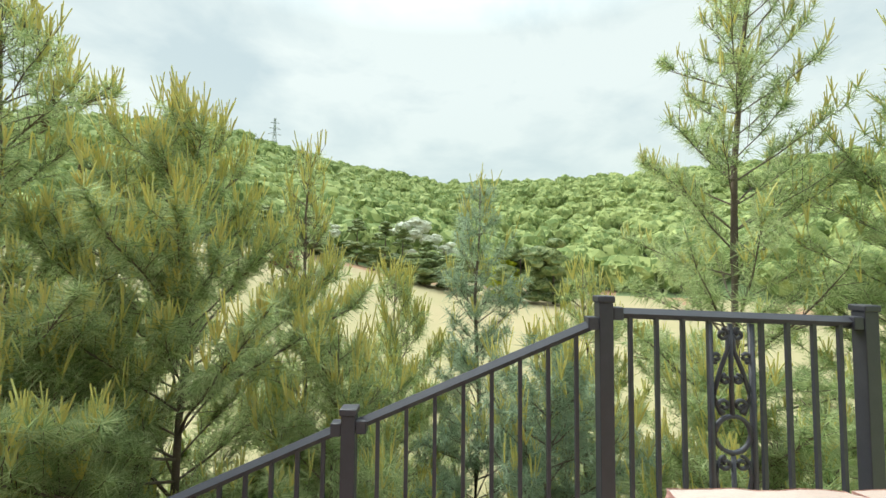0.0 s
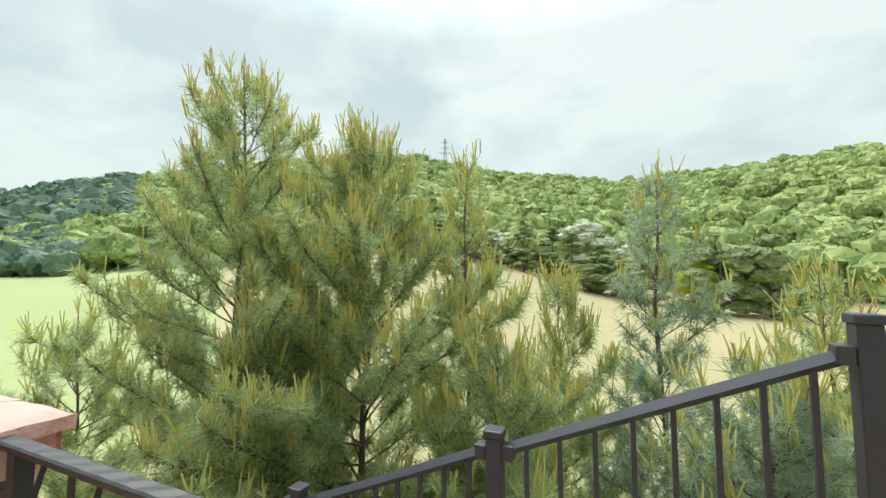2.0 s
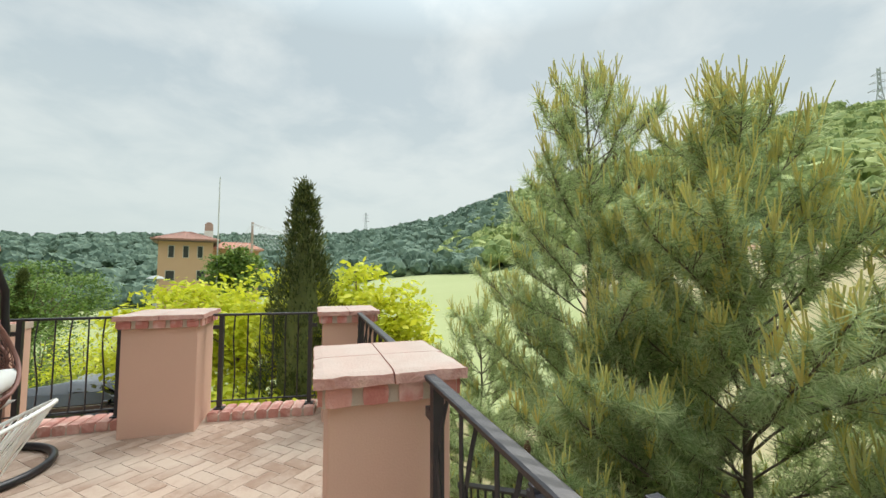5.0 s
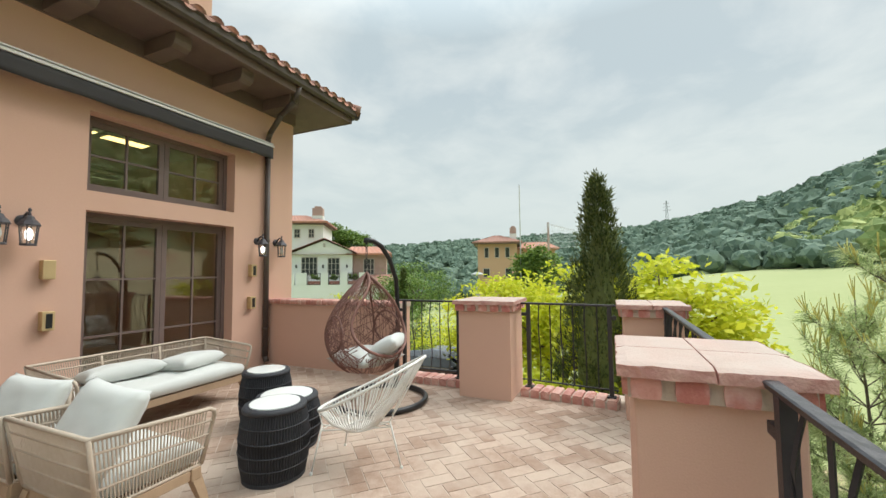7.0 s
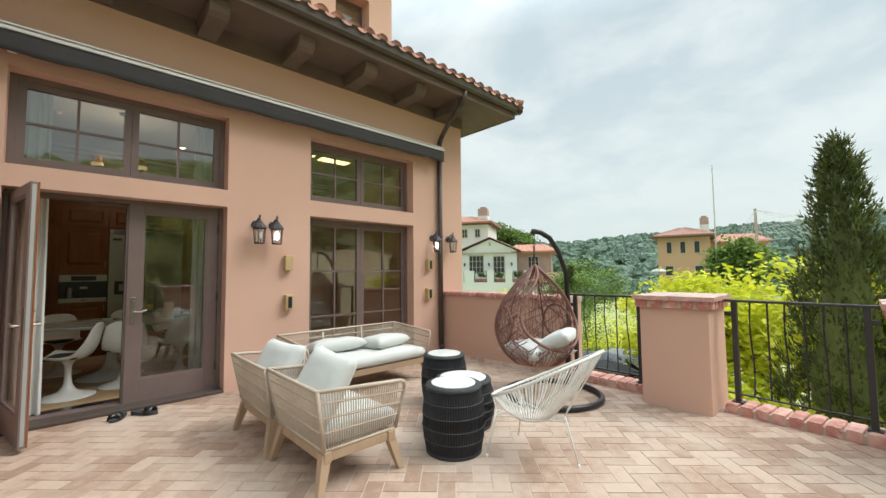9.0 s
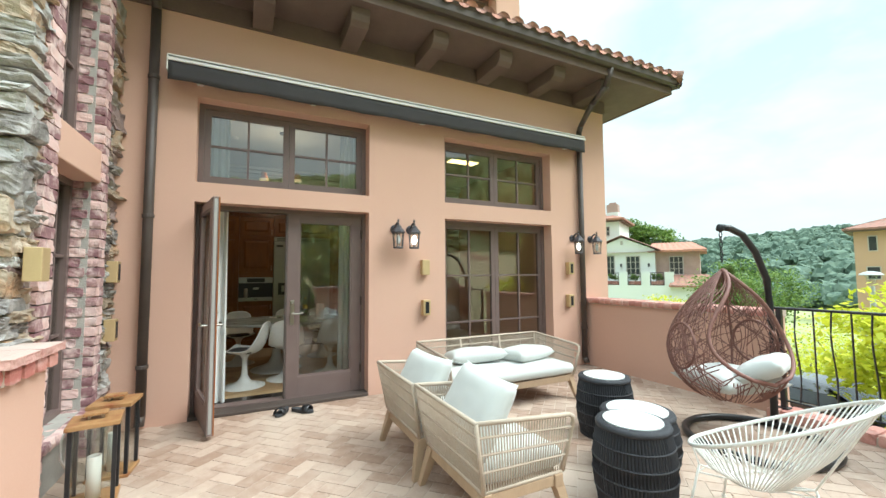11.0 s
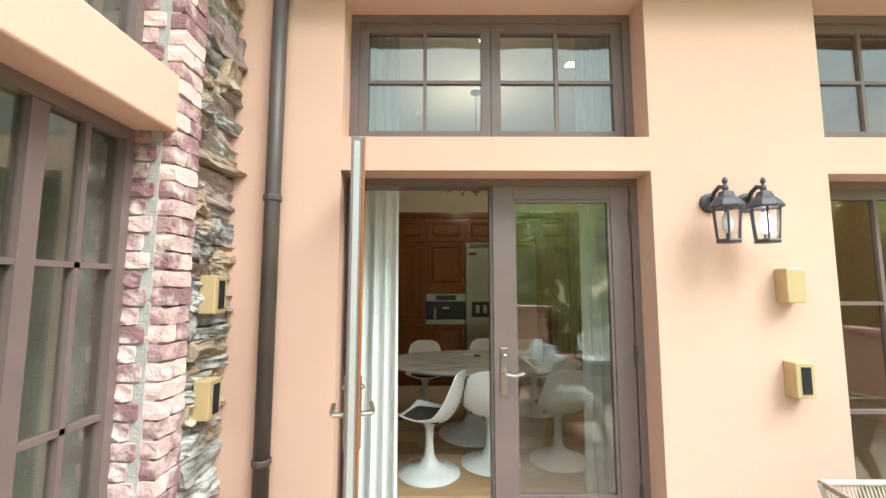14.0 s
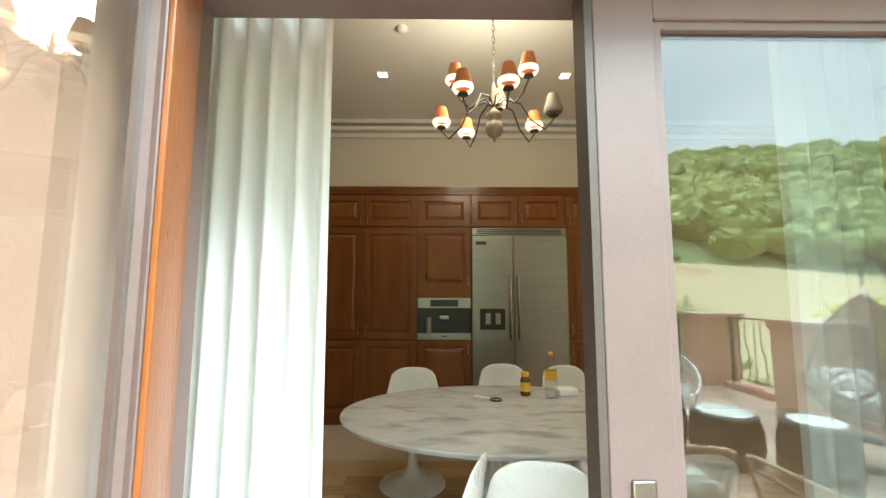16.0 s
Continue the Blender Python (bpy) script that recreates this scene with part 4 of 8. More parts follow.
def wing_bars(z0, z1, rows):
    def turned(bm):
        for v in bm.verts:
            v.co = Vector((WX + 0.20 - v.co.y, v.co.x, v.co.z))
        bmesh.ops.reverse_faces(bm, faces=bm.faces)
        return bm
    bm = frame_bars(bmesh.new(), -4.308, -3.512, z0 + 0.002, z1 - 0.002, -0.04, 0.04, 0.05)
    leaf = part("sash", turned(bm), SASH, ww)
    spans = [(-3.94, -3.88, -0.03, 0.03, z0 + 0.05, z1 - 0.05)]
    spans += [(y - 0.011, y + 0.011, -0.018, 0.022, z0 + 0.05, z1 - 0.05) for y in (-4.10, -3.72)]
    spans += [(-4.26, -3.56, -0.018, 0.022, z0 + (z1 - z0) * k / rows - 0.011, z0 + (z1 - z0) * k / rows + 0.011) for k in range(1, rows)]
    for span in spans:
        part("glazing_bar", turned(boxed(*span)), SASH, leaf)
    pane = part("pane", turned(boxed(-4.26, -3.56, -0.004, 0.004, z0 + 0.05, z1 - 0.05)), GLASS, leaf, "clear reflective glass")
    pane.visible_shadow = False


wing_bars(0.36, 2.16, 3)
wing_bars(2.42, 3.7, 2)
brass_box((WX - 0.005, -4.60, 1.44), 90)
brass_box((WX - 0.005, -4.60, 0.94), 90)
brass_box((WX - 0.02, -3.17, 1.47), 90, False)
brass_box((WX - 0.02, -3.17, 0.94), 90, False)


# ---- terrace furniture ----
def lerp(a, b, u):
    return Vector(a) + (Vector(b) - Vector(a)) * u


def cord_panel(bm, bl, br, tl, tr, step=0.016, r=0.0042, bows=0.0):
    """Vertical cords between a lower and an upper edge."""
    n = max(2, int((Vector(br) - Vector(bl)).length / step))
    for k in range(n + 1):
        u = k / n
        tube(bm, [lerp(bl, br, u), lerp(tl, tr, u)], r, 4)
    return bm


def soft_cushion(w, d, h, seed, plump=0.35):
    """A stuffed cushion about the origin, thickest in the middle, its corners drawn out."""
    bm = bmesh.new()
    n = 16
    for sgn in (1, -1):
        grid = []
        for i in range(n + 1):
            row = []
            for j in range(n + 1):
                u, v = 2 * i / n - 1, 2 * j / n - 1
                edge = (1 - abs(u) ** 2.6) * (1 - abs(v) ** 2.6)
                z = sgn * h / 2 * (max(edge, 0) ** plump)
                pull = 1 - 0.07 * (1 - abs(v) ** 2) * abs(u) ** 3
                pull2 = 1 - 0.07 * (1 - abs(u) ** 2) * abs(v) ** 3
                wr = 0.010 * noise.noise(Vector((u * 2.2 + seed, v * 2.2, sgn))) + 0.004 * noise.noise(Vector((u * 7 + seed, v * 7, sgn)))
                row.append(bm.verts.new((u * w / 2 * pull, v * d / 2 * pull2, z + wr * (max(edge, 0) ** 0.5))))
            grid.append(row)
        for i in range(n):
            for j in range(n):
                q = (grid[i][j], grid[i + 1][j], grid[i + 1][j + 1], grid[i][j + 1])
                bm.faces.new(q if sgn > 0 else q[::-1])
    bmesh.ops.remove_doubles(bm, verts=bm.verts, dist=0.0005)
    return bm


def slab_cushion(x0, x1, y0, y1, z0, z1, seed):
    bm = boxed(x0, x1, y0, y1, z0, z1)
    bmesh.ops.subdivide_edges(bm, edges=bm.edges[:], cuts=9, use_grid_fill=True)
    cx, cy = (x0 + x1) / 2, (y0 + y1) / 2
    for v in bm.verts:
        u, w = (v.co.x - cx) / (x1 - x0) * 2, (v.co.y - cy) / (y1 - y0) * 2
        k = (v.co.z - z0) / (z1 - z0) * 2 - 1
        v.co.z += 0.02 * k * (1 - u ** 4) * (1 - w ** 4) + 0.006 * noise.noise(v.co * 5 + Vector((seed, 0, 0)))
        r = 0.022 * k * k
        v.co.x -= math.copysign(r * (abs(u) > 0.98), u)
        v.co.y -= math.copysign(r * (abs(w) > 0.98), w)
    return bm


def rope_seat(name, w, d, label, category, at, turn, pillows, group="", top=0.65, panels=1):
    """A lounge seat facing +y: teak frame on splayed legs, sides and back strung with rope, cushions. w along x."""
    t = thing(name, at, label, category, group, turn)
    seat_z = 0.27
    hw, hd = w / 2, d / 2
    low = [(-hw + 0.06, hd - 0.05, seat_z), (-hw + 0.05, -hd + 0.07, seat_z), (hw - 0.05, -hd + 0.07, seat_z), (hw - 0.06, hd - 0.05, seat_z)]
    topc = [(-hw, hd, top - 0.05), (-hw, -hd, top), (hw, -hd, top), (hw, hd, top - 0.05)]
    # teak base
    base = bmesh.new()
    box(base, -hw + 0.04, hw - 0.04, hd - 0.12, hd - 0.06, seat_z - 0.075, seat_z - 0.005, 0.006)
    box(base, -hw + 0.04, hw - 0.04, -hd + 0.07, -hd + 0.12, seat_z - 0.075, seat_z - 0.005, 0.006)
    box(base, -hw + 0.05, -hw + 0.10, -hd + 0.121, hd - 0.121, seat_z - 0.07, seat_z - 0.01, 0.006)
    box(base, hw - 0.10, hw - 0.05, -hd + 0.121, hd - 0.121, seat_z - 0.07, seat_z - 0.01, 0.006)
    for k in range(9):
        y = -hd + 0.14 + k * (d - 0.3) / 8
        box(base, -hw + 0.101, hw - 0.101, y - 0.02, y + 0.02, seat_z - 0.03, seat_z - 0.012)
    part("seat_frame", base, TEAK, t, "pale teak seat frame")
    for sx_ in (-1, 1):
        for sy_ in (-1, 1):
            leg = bmesh.new()
            a, b = Vector((sx_ * (hw - 0.085), sy_ * (hd - 0.095), seat_z - 0.02)), Vector((sx_ * (hw - 0.03), sy_ * (hd - 0.03), 0))
            rings = []
            for p, q in ((a, 0.032), (lerp(a, b, 0.5), 0.027), (b, 0.019)):
                rings.append([leg.verts.new(p + Vector((i * q, j * q, 0))) for i, j in ((-1, -1), (1, -1), (1, 1), (-1, 1))])
            for u, v in zip(rings, rings[1:]):
                for k in range(4):
                    leg.faces.new((u[k], v[k], v[(k + 1) % 4], u[(k + 1) % 4]))
            leg.faces.new(rings[-1])
            leg.faces.new(rings[0][::-1])
            bmesh.ops.recalc_face_normals(leg, faces=leg.faces)
            part("leg", leg, TEAK, t, "tapered teak leg")
    # bound outer frame: rounded front corners, top rail, bottom rail
    fr = bmesh.new()
    path = []
    for s, (lo, hi_f, hi_b) in ((0, (low[0], topc[0], topc[1])), (1, (low[3], topc[3], topc[2]))):
        lo, hi_f, hi_b = Vector(lo), Vector(hi_f), Vector(hi_b)
        up = [lo, lerp(lo, hi_f, 0.5), lerp(lo, hi_f, 0.86), lerp(lo, hi_f, 0.96) + (hi_b - hi_f) * 0.02, hi_f + (hi_b - hi_f) * 0.07 + Vector((0, 0, 0.0)), lerp(hi_f, hi_b, 0.4), hi_b]
        path.append(up)
    tube(fr, path[0] + path[1][::-1], 0.0135, 8)
    tube(fr, [low[0], low[1], low[2], low[3]], 0.011, 6)
    for a, b in ((low[1], topc[1]), (low[2], topc[2])):
        tube(fr, [a, b], 0.012, 8)
    for k in range(1, panels):
        u = k / panels
        tube(fr, [lerp(low[1], low[2], u), lerp(topc[1], topc[2], u)], 0.012, 8)
    part("frame", fr, ROPE, t, "rope-bound frame", smooth=True)
    for a0, a1, b0, b1 in ((low[0], low[1], topc[0], topc[1]), (low[3], low[2], topc[3], topc[2])):
        f0, f1 = lerp(a0, a1, 0.04), lerp(b0, b1, 0.10)
        part("rope_side", cord_panel(bmesh.new(), f0, a1, f1, b1), ROPE, t, "vertical rope cords")
    part("rope_back", cord_panel(bmesh.new(), low[1], low[2], topc[1], topc[2]), ROPE, t, "vertical rope cords")
    for u in (0.3, 0.55, 0.8):
        ring = bmesh.new()
        tube(ring, [lerp(low[k], topc[k], u * (0.97 if k in (0, 3) else 1)) for k in range(4)], 0.0075, 6)
        part("cross_cord", ring, ROPE, t, "horizontal rope band")
    part("seat_cushion", slab_cushion(-hw + 0.075, hw - 0.075, -hd + 0.09, hd - 0.03, seat_z + 0.012, seat_z + 0.125, len(pillows)), CUSHION, t, "pale grey-green seat cushion", smooth=True)
    bits = []
    for (pw, ph, px, py, pz, rx, ry, rz, seed) in pillows:
        m = t.matrix_basis @ pose(px, py, pz, rx, ry, rz)
        ob = solid("scatter_cushion", soft_cushion(pw, ph, 0.17, seed), CUSHION, "pale grey-green scatter cushion on the seat", "cushion", "scatter cushions", smooth=True)
        ob.matrix_basis = Matrix.LocRotScale(at, Euler((0, 0, radians(turn))), None) @ pose(px, py, pz, rx, ry, rz)
        bits.append(ob)
    return t


rope_seat("armchair", 0.80, 0.66, "teak and taupe rope armchair with pale cushions", "armchair", (-1.32, -3.20, 0), 90,
          [(0.62, 0.46, 0.05, -0.12, 0.57, 62, 0, 4, 1)], "rope armchairs")
rope_seat("armchair", 0.80, 0.66, "teak and taupe rope armchair with pale cushions", "armchair", (-1.34, -2.40, 0), 90,
          [(0.70, 0.48, -0.02, -0.10, 0.58, 60, 0, -6, 2)], "rope armchairs")
rope_seat("sofa", 1.66, 0.80, "long teak and taupe rope sofa with pale cushions", "sofa", (-2.52, -4.02, 0), 0,
          [(0.62, 0.42, -0.38, -0.02, 0.475, 4, 0, 14, 3), (0.66, 0.42, 0.22, -0.16, 0.485, 6, 2, -10, 4)], panels=3, top=0.64)


def drum_table(at, r, h, label):
    t = thing("drum_table", at, label, "side table", "drum side tables")
    prof = lambda u: r * (0.80 + 0.20 * math.sin(math.pi * (0.12 + 0.78 * u)) ** 1.0)
    n = int(2 * math.pi * r / 0.019)
    cords = bmesh.new()
    for k in range(n):
        a = 2 * math.pi * k / n
        tube(cords, [(prof(u) * math.cos(a), prof(u) * math.sin(a), 0.02 + (h - 0.05) * u) for u in (0, 0.2, 0.4, 0.6, 0.8, 1)], 0.0068, 4)
    part("cord_wall", cords, BLACKROPE, t, "black vertical cords")
    for u in (0.0, 0.2, 0.4, 0.6, 0.8, 1.0):
        ring = tube(bmesh.new(), [((prof(u) + 0.004) * math.cos(2 * math.pi * k / 40), (prof(u) + 0.004) * math.sin(2 * math.pi * k / 40), 0.02 + (h - 0.05) * u) for k in range(40)], 0.0062, 6, closed=True)
        part("cord_ring", ring, BLACKROPE, t)
    ro, ri = prof(1.0) + 0.012, prof(1.0) - 0.03
    part("rim", lathe(bmesh.new(), [(ri, h - 0.035), (ro, h - 0.035), (ro + 0.004, h - 0.018), (ro - 0.006, h - 0.002), (ri, h - 0.002)], 40), BLACKROPE, t, "black bound rim", smooth=True)
    part("top", lathe(bmesh.new(), [(ri - 0.001, h - 0.001), (ri - 0.001, h + 0.006), (ri - 0.006, h + 0.008)], 40), WHITETOP, t, "round white top")
    part("base_ring", lathe(bmesh.new(), [(prof(0) - 0.02, 0), (prof(0) + 0.008, 0), (prof(0) + 0.008, 0.02), (prof(0) - 0.02, 0.02)], 32), BLACKROPE, t)
    part("inner_frame", lathe(bmesh.new(), [(prof(0) - 0.035, 0.01), (prof(0.5) - 0.04, h * 0.5), (prof(1) - 0.04, h - 0.04)], 24), BLACK, t, "black inner shell")
    return t


drum_table((-2.11, -1.97, 0), 0.235, 0.50, "tall black cord drum table with a white top")
drum_table((-2.82, -2.82, 0), 0.235, 0.50, "tall black cord drum table with a white top")
drum_table((-2.53, -2.27, 0), 0.275, 0.41, "low wide black cord drum table with a white top")


def acapulco(at, turn):
    """A string chair facing +y: a tilted egg-shaped hoop strung to a small seat ring, on bent rod legs."""
    t = thing("string_chair", at, "white string lounge chair on thin metal legs", "chair", "", turn)
    hoop, seat = [], []
    for k in range(72):
        a = 2 * math.pi * k / 72
        u = math.cos(a)                   # 1 at the front lip, -1 at the top of the back
        y = -0.055 + 0.405 * u
        hoop.append(Vector((0.36 * math.sin(a) * (1 - 0.10 * u), y, 0.40 + 0.40 * ((1 - u) / 2) ** 1.1)))
        seat.append(Vector((0.13 * math.sin(a), 0.03 + 0.13 * u, 0.262 + 0.03 * (1 - u) / 2)))
    part("hoop", tube(bmesh.new(), hoop, 0.011, 8, closed=True), WHITECORD, t, smooth=True)
    part("seat_ring", tube(bmesh.new(), seat, 0.007, 6, closed=True), WHITECORD, t, smooth=True)
    for k in range(72):
        a, b = hoop[k], seat[k]
        mid = (a + b) / 2 + Vector((0, 0, -0.035))
        line = [a, lerp(a, mid, 0.55), mid, lerp(mid, b, 0.5), b] + ([seat[(k + 36) % 72]] if k % 2 else [])
        part("cord", tube(bmesh.new(), line, 0.0040, 5), WHITECORD, t, smooth=True)
    knees = [Vector((0.20, 0.24, 0.335)), Vector((-0.20, 0.24, 0.335)), Vector((0.0, -0.20, 0.325))]
    feet = [Vector((0.245, 0.30, 0.0)), Vector((-0.245, 0.30, 0.0)), Vector((0.0, -0.29, 0.0))]
    for knee, foot in zip(knees, feet):
        leg = part("leg", tube(bmesh.new(), [knee, foot], 0.0065, 6), WHITECORD, t, smooth=True)
        part("foot_cap", lathe(bmesh.new(), [(0.012, 0), (0.012, 0.012), (0.006, 0.02)], 10, at=foot), WHITECORD, leg)
    st_ = bmesh.new()
    tube(st_, [lerp(k, f, 0.12) for k, f in zip(knees, feet)], 0.0055, 6, closed=True)
    tube(st_, [hoop[7], knees[0], seat[2], seat[-2], knees[1], hoop[-7]], 0.0055, 6)
    for h, q in ((33, 34), (39, 38)):
        tube(st_, [hoop[h], lerp(hoop[h], knees[2], 0.85), knees[2], seat[q]], 0.0055, 6)
    part("brace", st_, WHITECORD, t)
    return t


acapulco((-2.48, -1.45, 0), -172)


def egg_swing(base, egg_at):
    t = thing("hanging_chair", (*base, 0), "brown rattan hanging egg chair on a black stand with white cushions", "hanging chair")
    ex, ey = egg_at[0] - base[0], egg_at[1] - base[1]
    part("base_ring", tube(bmesh.new(), [(0.5 * math.cos(2 * math.pi * k / 48), 0.5 * math.sin(2 * math.pi * k / 48), 0.032) for k in range(48)], 0.03, 10, closed=True), BLACK, t, "black floor ring", smooth=True)
    foot = Vector((-0.495, -0.09, 0.032))
    hook = Vector((ex, ey, 1.80))
    part("pole", tube(bmesh.new(), [foot, foot + Vector((-0.03, 0, 0.5)), foot + Vector((-0.05, 0, 0.95)), foot + Vector((-0.03, -0.01, 1.30)), lerp(foot, hook, 0.22) + Vector((0, 0, 1.17)), lerp(foot, hook, 0.5) + Vector((0, 0, 0.83)), lerp(foot, hook, 0.8) + Vector((0, 0, 0.36)), hook + Vector((0.02, 0, 0.01))], 0.03, 12), BLACK, t, "curved black steel pole", smooth=True)
    part("pole_end", lathe(bmesh.new(), [(0.0, -0.035), (0.03, -0.02), (0.035, 0), (0.03, 0.02), (0.0, 0.035)], 12, at=hook, cap=False), BLACK, t)
    chain = bmesh.new()
    for k in range(6):
        c = Vector((ex, ey, 1.745 - k * 0.045))
        tube(chain, [c + (Vector((0.012 * math.cos(a), 0, 0.028 * math.sin(a))) if k % 2 else Vector((0, 0.012 * math.cos(a), 0.028 * math.sin(a)))) for a in (2 * math.pi * j / 10 for j in range(10))], 0.005, 5, closed=True)
    part("chain", chain, BLACK, t)
    # egg shell: profile of radius by height, opening towards (fx, fy)
    face = math.atan2(0.95, 0.22)
    z_top, z_bot = 1.43, 0.28

    def surf(u, a):
        """Point of the shell; u 0 at the bottom, 1 at the top."""
        r = 0.455 * (math.sin(math.pi * min(u * 0.66 + 0.02, 1)) ** 0.75) if u < 0.74 else 0.455 * (math.sin(math.pi * 0.508) ** 0.75) * ((1 - u) / 0.26) ** 0.92
        if u < 0.74:
            r = 0.46 * math.sqrt(max(0, 1 - ((u - 0.40) / 0.42) ** 2)) if u < 0.40 else 0.46 * (1 - ((u - 0.40) / 0.60) ** 1.7)
        else:
            r = 0.46 * (1 - ((u - 0.40) / 0.60) ** 1.7)
        return Vector((ex + r * math.cos(a), ey + r * math.sin(a), z_bot + (z_top - z_bot) * u))

    def open_half(u):
        """Half width of the front opening, as an angle."""
        if u < 0.20:
            return 0.0
        return 1.12 * math.sin(math.pi * min(1, (u - 0.20) / 0.80) ** 0.8) ** 0.7

    rngs = random.Random(8)
    weave = bmesh.new()
    for k in range(210):
        a0 = rngs.uniform(0, 2 * math.pi)
        u0 = rngs.uniform(0.03, 0.80)
        da, du = rngs.choice((-1, 1)) * rngs.uniform(0.5, 1.1), rngs.uniform(0.12, 0.30)
        pts = []
        for j in range(7):
            a, u = a0 + da * j / 6, min(u0 + du * j / 6, 0.99)
            off = (a - face + math.pi) % (2 * math.pi) - math.pi
            if abs(off) < open_half(u) + 0.02:
                break
            pts.append(surf(u, a) * 1.0 + Vector((0, 0, 0.004 * math.sin(9 * a))))
        if len(pts) > 2:
            tube(weave, pts, 0.0045, 4)
    for k in range(70):
        a = 2 * math.pi * k / 70
        off = (a - face + math.pi) % (2 * math.pi) - math.pi
        pts = [surf(u, a + 0.05 * math.sin(10 * u + k)) for u in (j / 24 for j in range(1, 25)) if abs(off) > open_half(u)]
        if abs(off) < 1.12:
            pts = [p for p in pts if p.z < z_bot + 0.24]
        if len(pts) > 2:
            tube(weave, pts, 0.0042, 4)
    part("woven_shell", weave, RATTAN, t, "loosely woven brown rattan shell")
    ribs = [surf(u, face + s * max(open_half(u), 0.0)) for s in (1,) for u in (0.2 + 0.8 * j / 20 for j in range(21))] + [surf(u, face - open_half(u)) for u in (1 - 0.8 * j / 20 for j in range(21))]
    part("opening_rim", tube(bmesh.new(), ribs, 0.016, 8), RATTAN, t, "thick rattan-bound rim", smooth=True)
    for s in (-1, 1):
        part("side_loop", tube(bmesh.new(), [surf(0.42 + 0.17 * math.sin(v), face + s * (1.75 + 0.42 * math.cos(v))) for v in (2 * math.pi * k / 20 for k in range(20))], 0.012, 6, closed=True), RATTAN, t, smooth=True)
    for a in (face + math.pi, face + 2.2, face - 2.2):
        part("rib", tube(bmesh.new(), [surf(j / 20, a) for j in range(1, 21)], 0.011, 6), RATTAN, t, smooth=True)
    seat = soft_cushion(0.66, 0.60, 0.20, 5)
    bmesh.ops.transform(seat, matrix=Matrix.Translation((ex, ey, 0.47)) @ Matrix.Rotation(face - math.pi / 2, 4, "Z"), verts=seat.verts)
    part("seat_cushion", seat, CUSHION, t, "white seat cushion", smooth=True)
    back = soft_cushion(0.55, 0.36, 0.18, 6)
    bmesh.ops.transform(back, matrix=Matrix.Translation((ex + 0.16 * math.cos(face) - 0.08, ey + 0.16 * math.sin(face) + 0.10, 0.60)) @ Matrix.Rotation(face - math.pi / 2 + 0.5, 4, "Z") @ Matrix.Rotation(0.5, 4, "X"), verts=back.verts)
    part("head_cushion", back, CUSHION, t, "white bolster cushion", smooth=True)
    return t


egg_swing((-3.77, -2.12), (-3.80, -2.33))


# slippers by the door
SLIPPER = material("black_rubber", (0.03, 0.032, 0.036), (0.05, 0.052, 0.058), rough=0.7, scale=30, fine=150, bump=0.2)
for x, y, turn in ((-0.31, -4.66, -28), (-0.50, -4.62, 48)):
    t = thing("slipper", (x, y, 0), "black rubber slide slipper on the paving", "slipper", "pair of slippers", turn)
    sole = bmesh.new()
    outline = [(0.045 * math.sin(a) * (1 + 0.16 * math.cos(a)), 0.128 * math.cos(a)) for a in (2 * math.pi * k / 24 for k in range(24))]
    lowr, upr = [sole.verts.new((px, py, 0)) for px, py in outline], [sole.verts.new((px, py, 0.022 + 0.012 * (py < -0.02))) for px, py in outline]
    for k in range(24):
        sole.faces.new((lowr[k], lowr[(k + 1) % 24], upr[(k + 1) % 24], upr[k]))
    sole.faces.new(upr); sole.faces.new(lowr[::-1])
    bmesh.ops.recalc_face_normals(sole, faces=sole.faces)
    part("sole", sole, SLIPPER, t)
    strap = bmesh.new()
    rows = [[strap.verts.new((0.05 * math.cos(a), yy, 0.012 + 0.058 * math.sin(a))) for a in (math.pi * k / 10 for k in range(11))] for yy in (0.02, 0.055, 0.09)]
    for u, v in zip(rows, rows[1:]):
        for k in range(10):
            strap.faces.new((u[k], u[k + 1], v[k + 1], v[k]))
    so = part("strap", strap, BLACK, t, smooth=True)
    so.modifiers.new("thick", "SOLIDIFY").thickness = 0.006


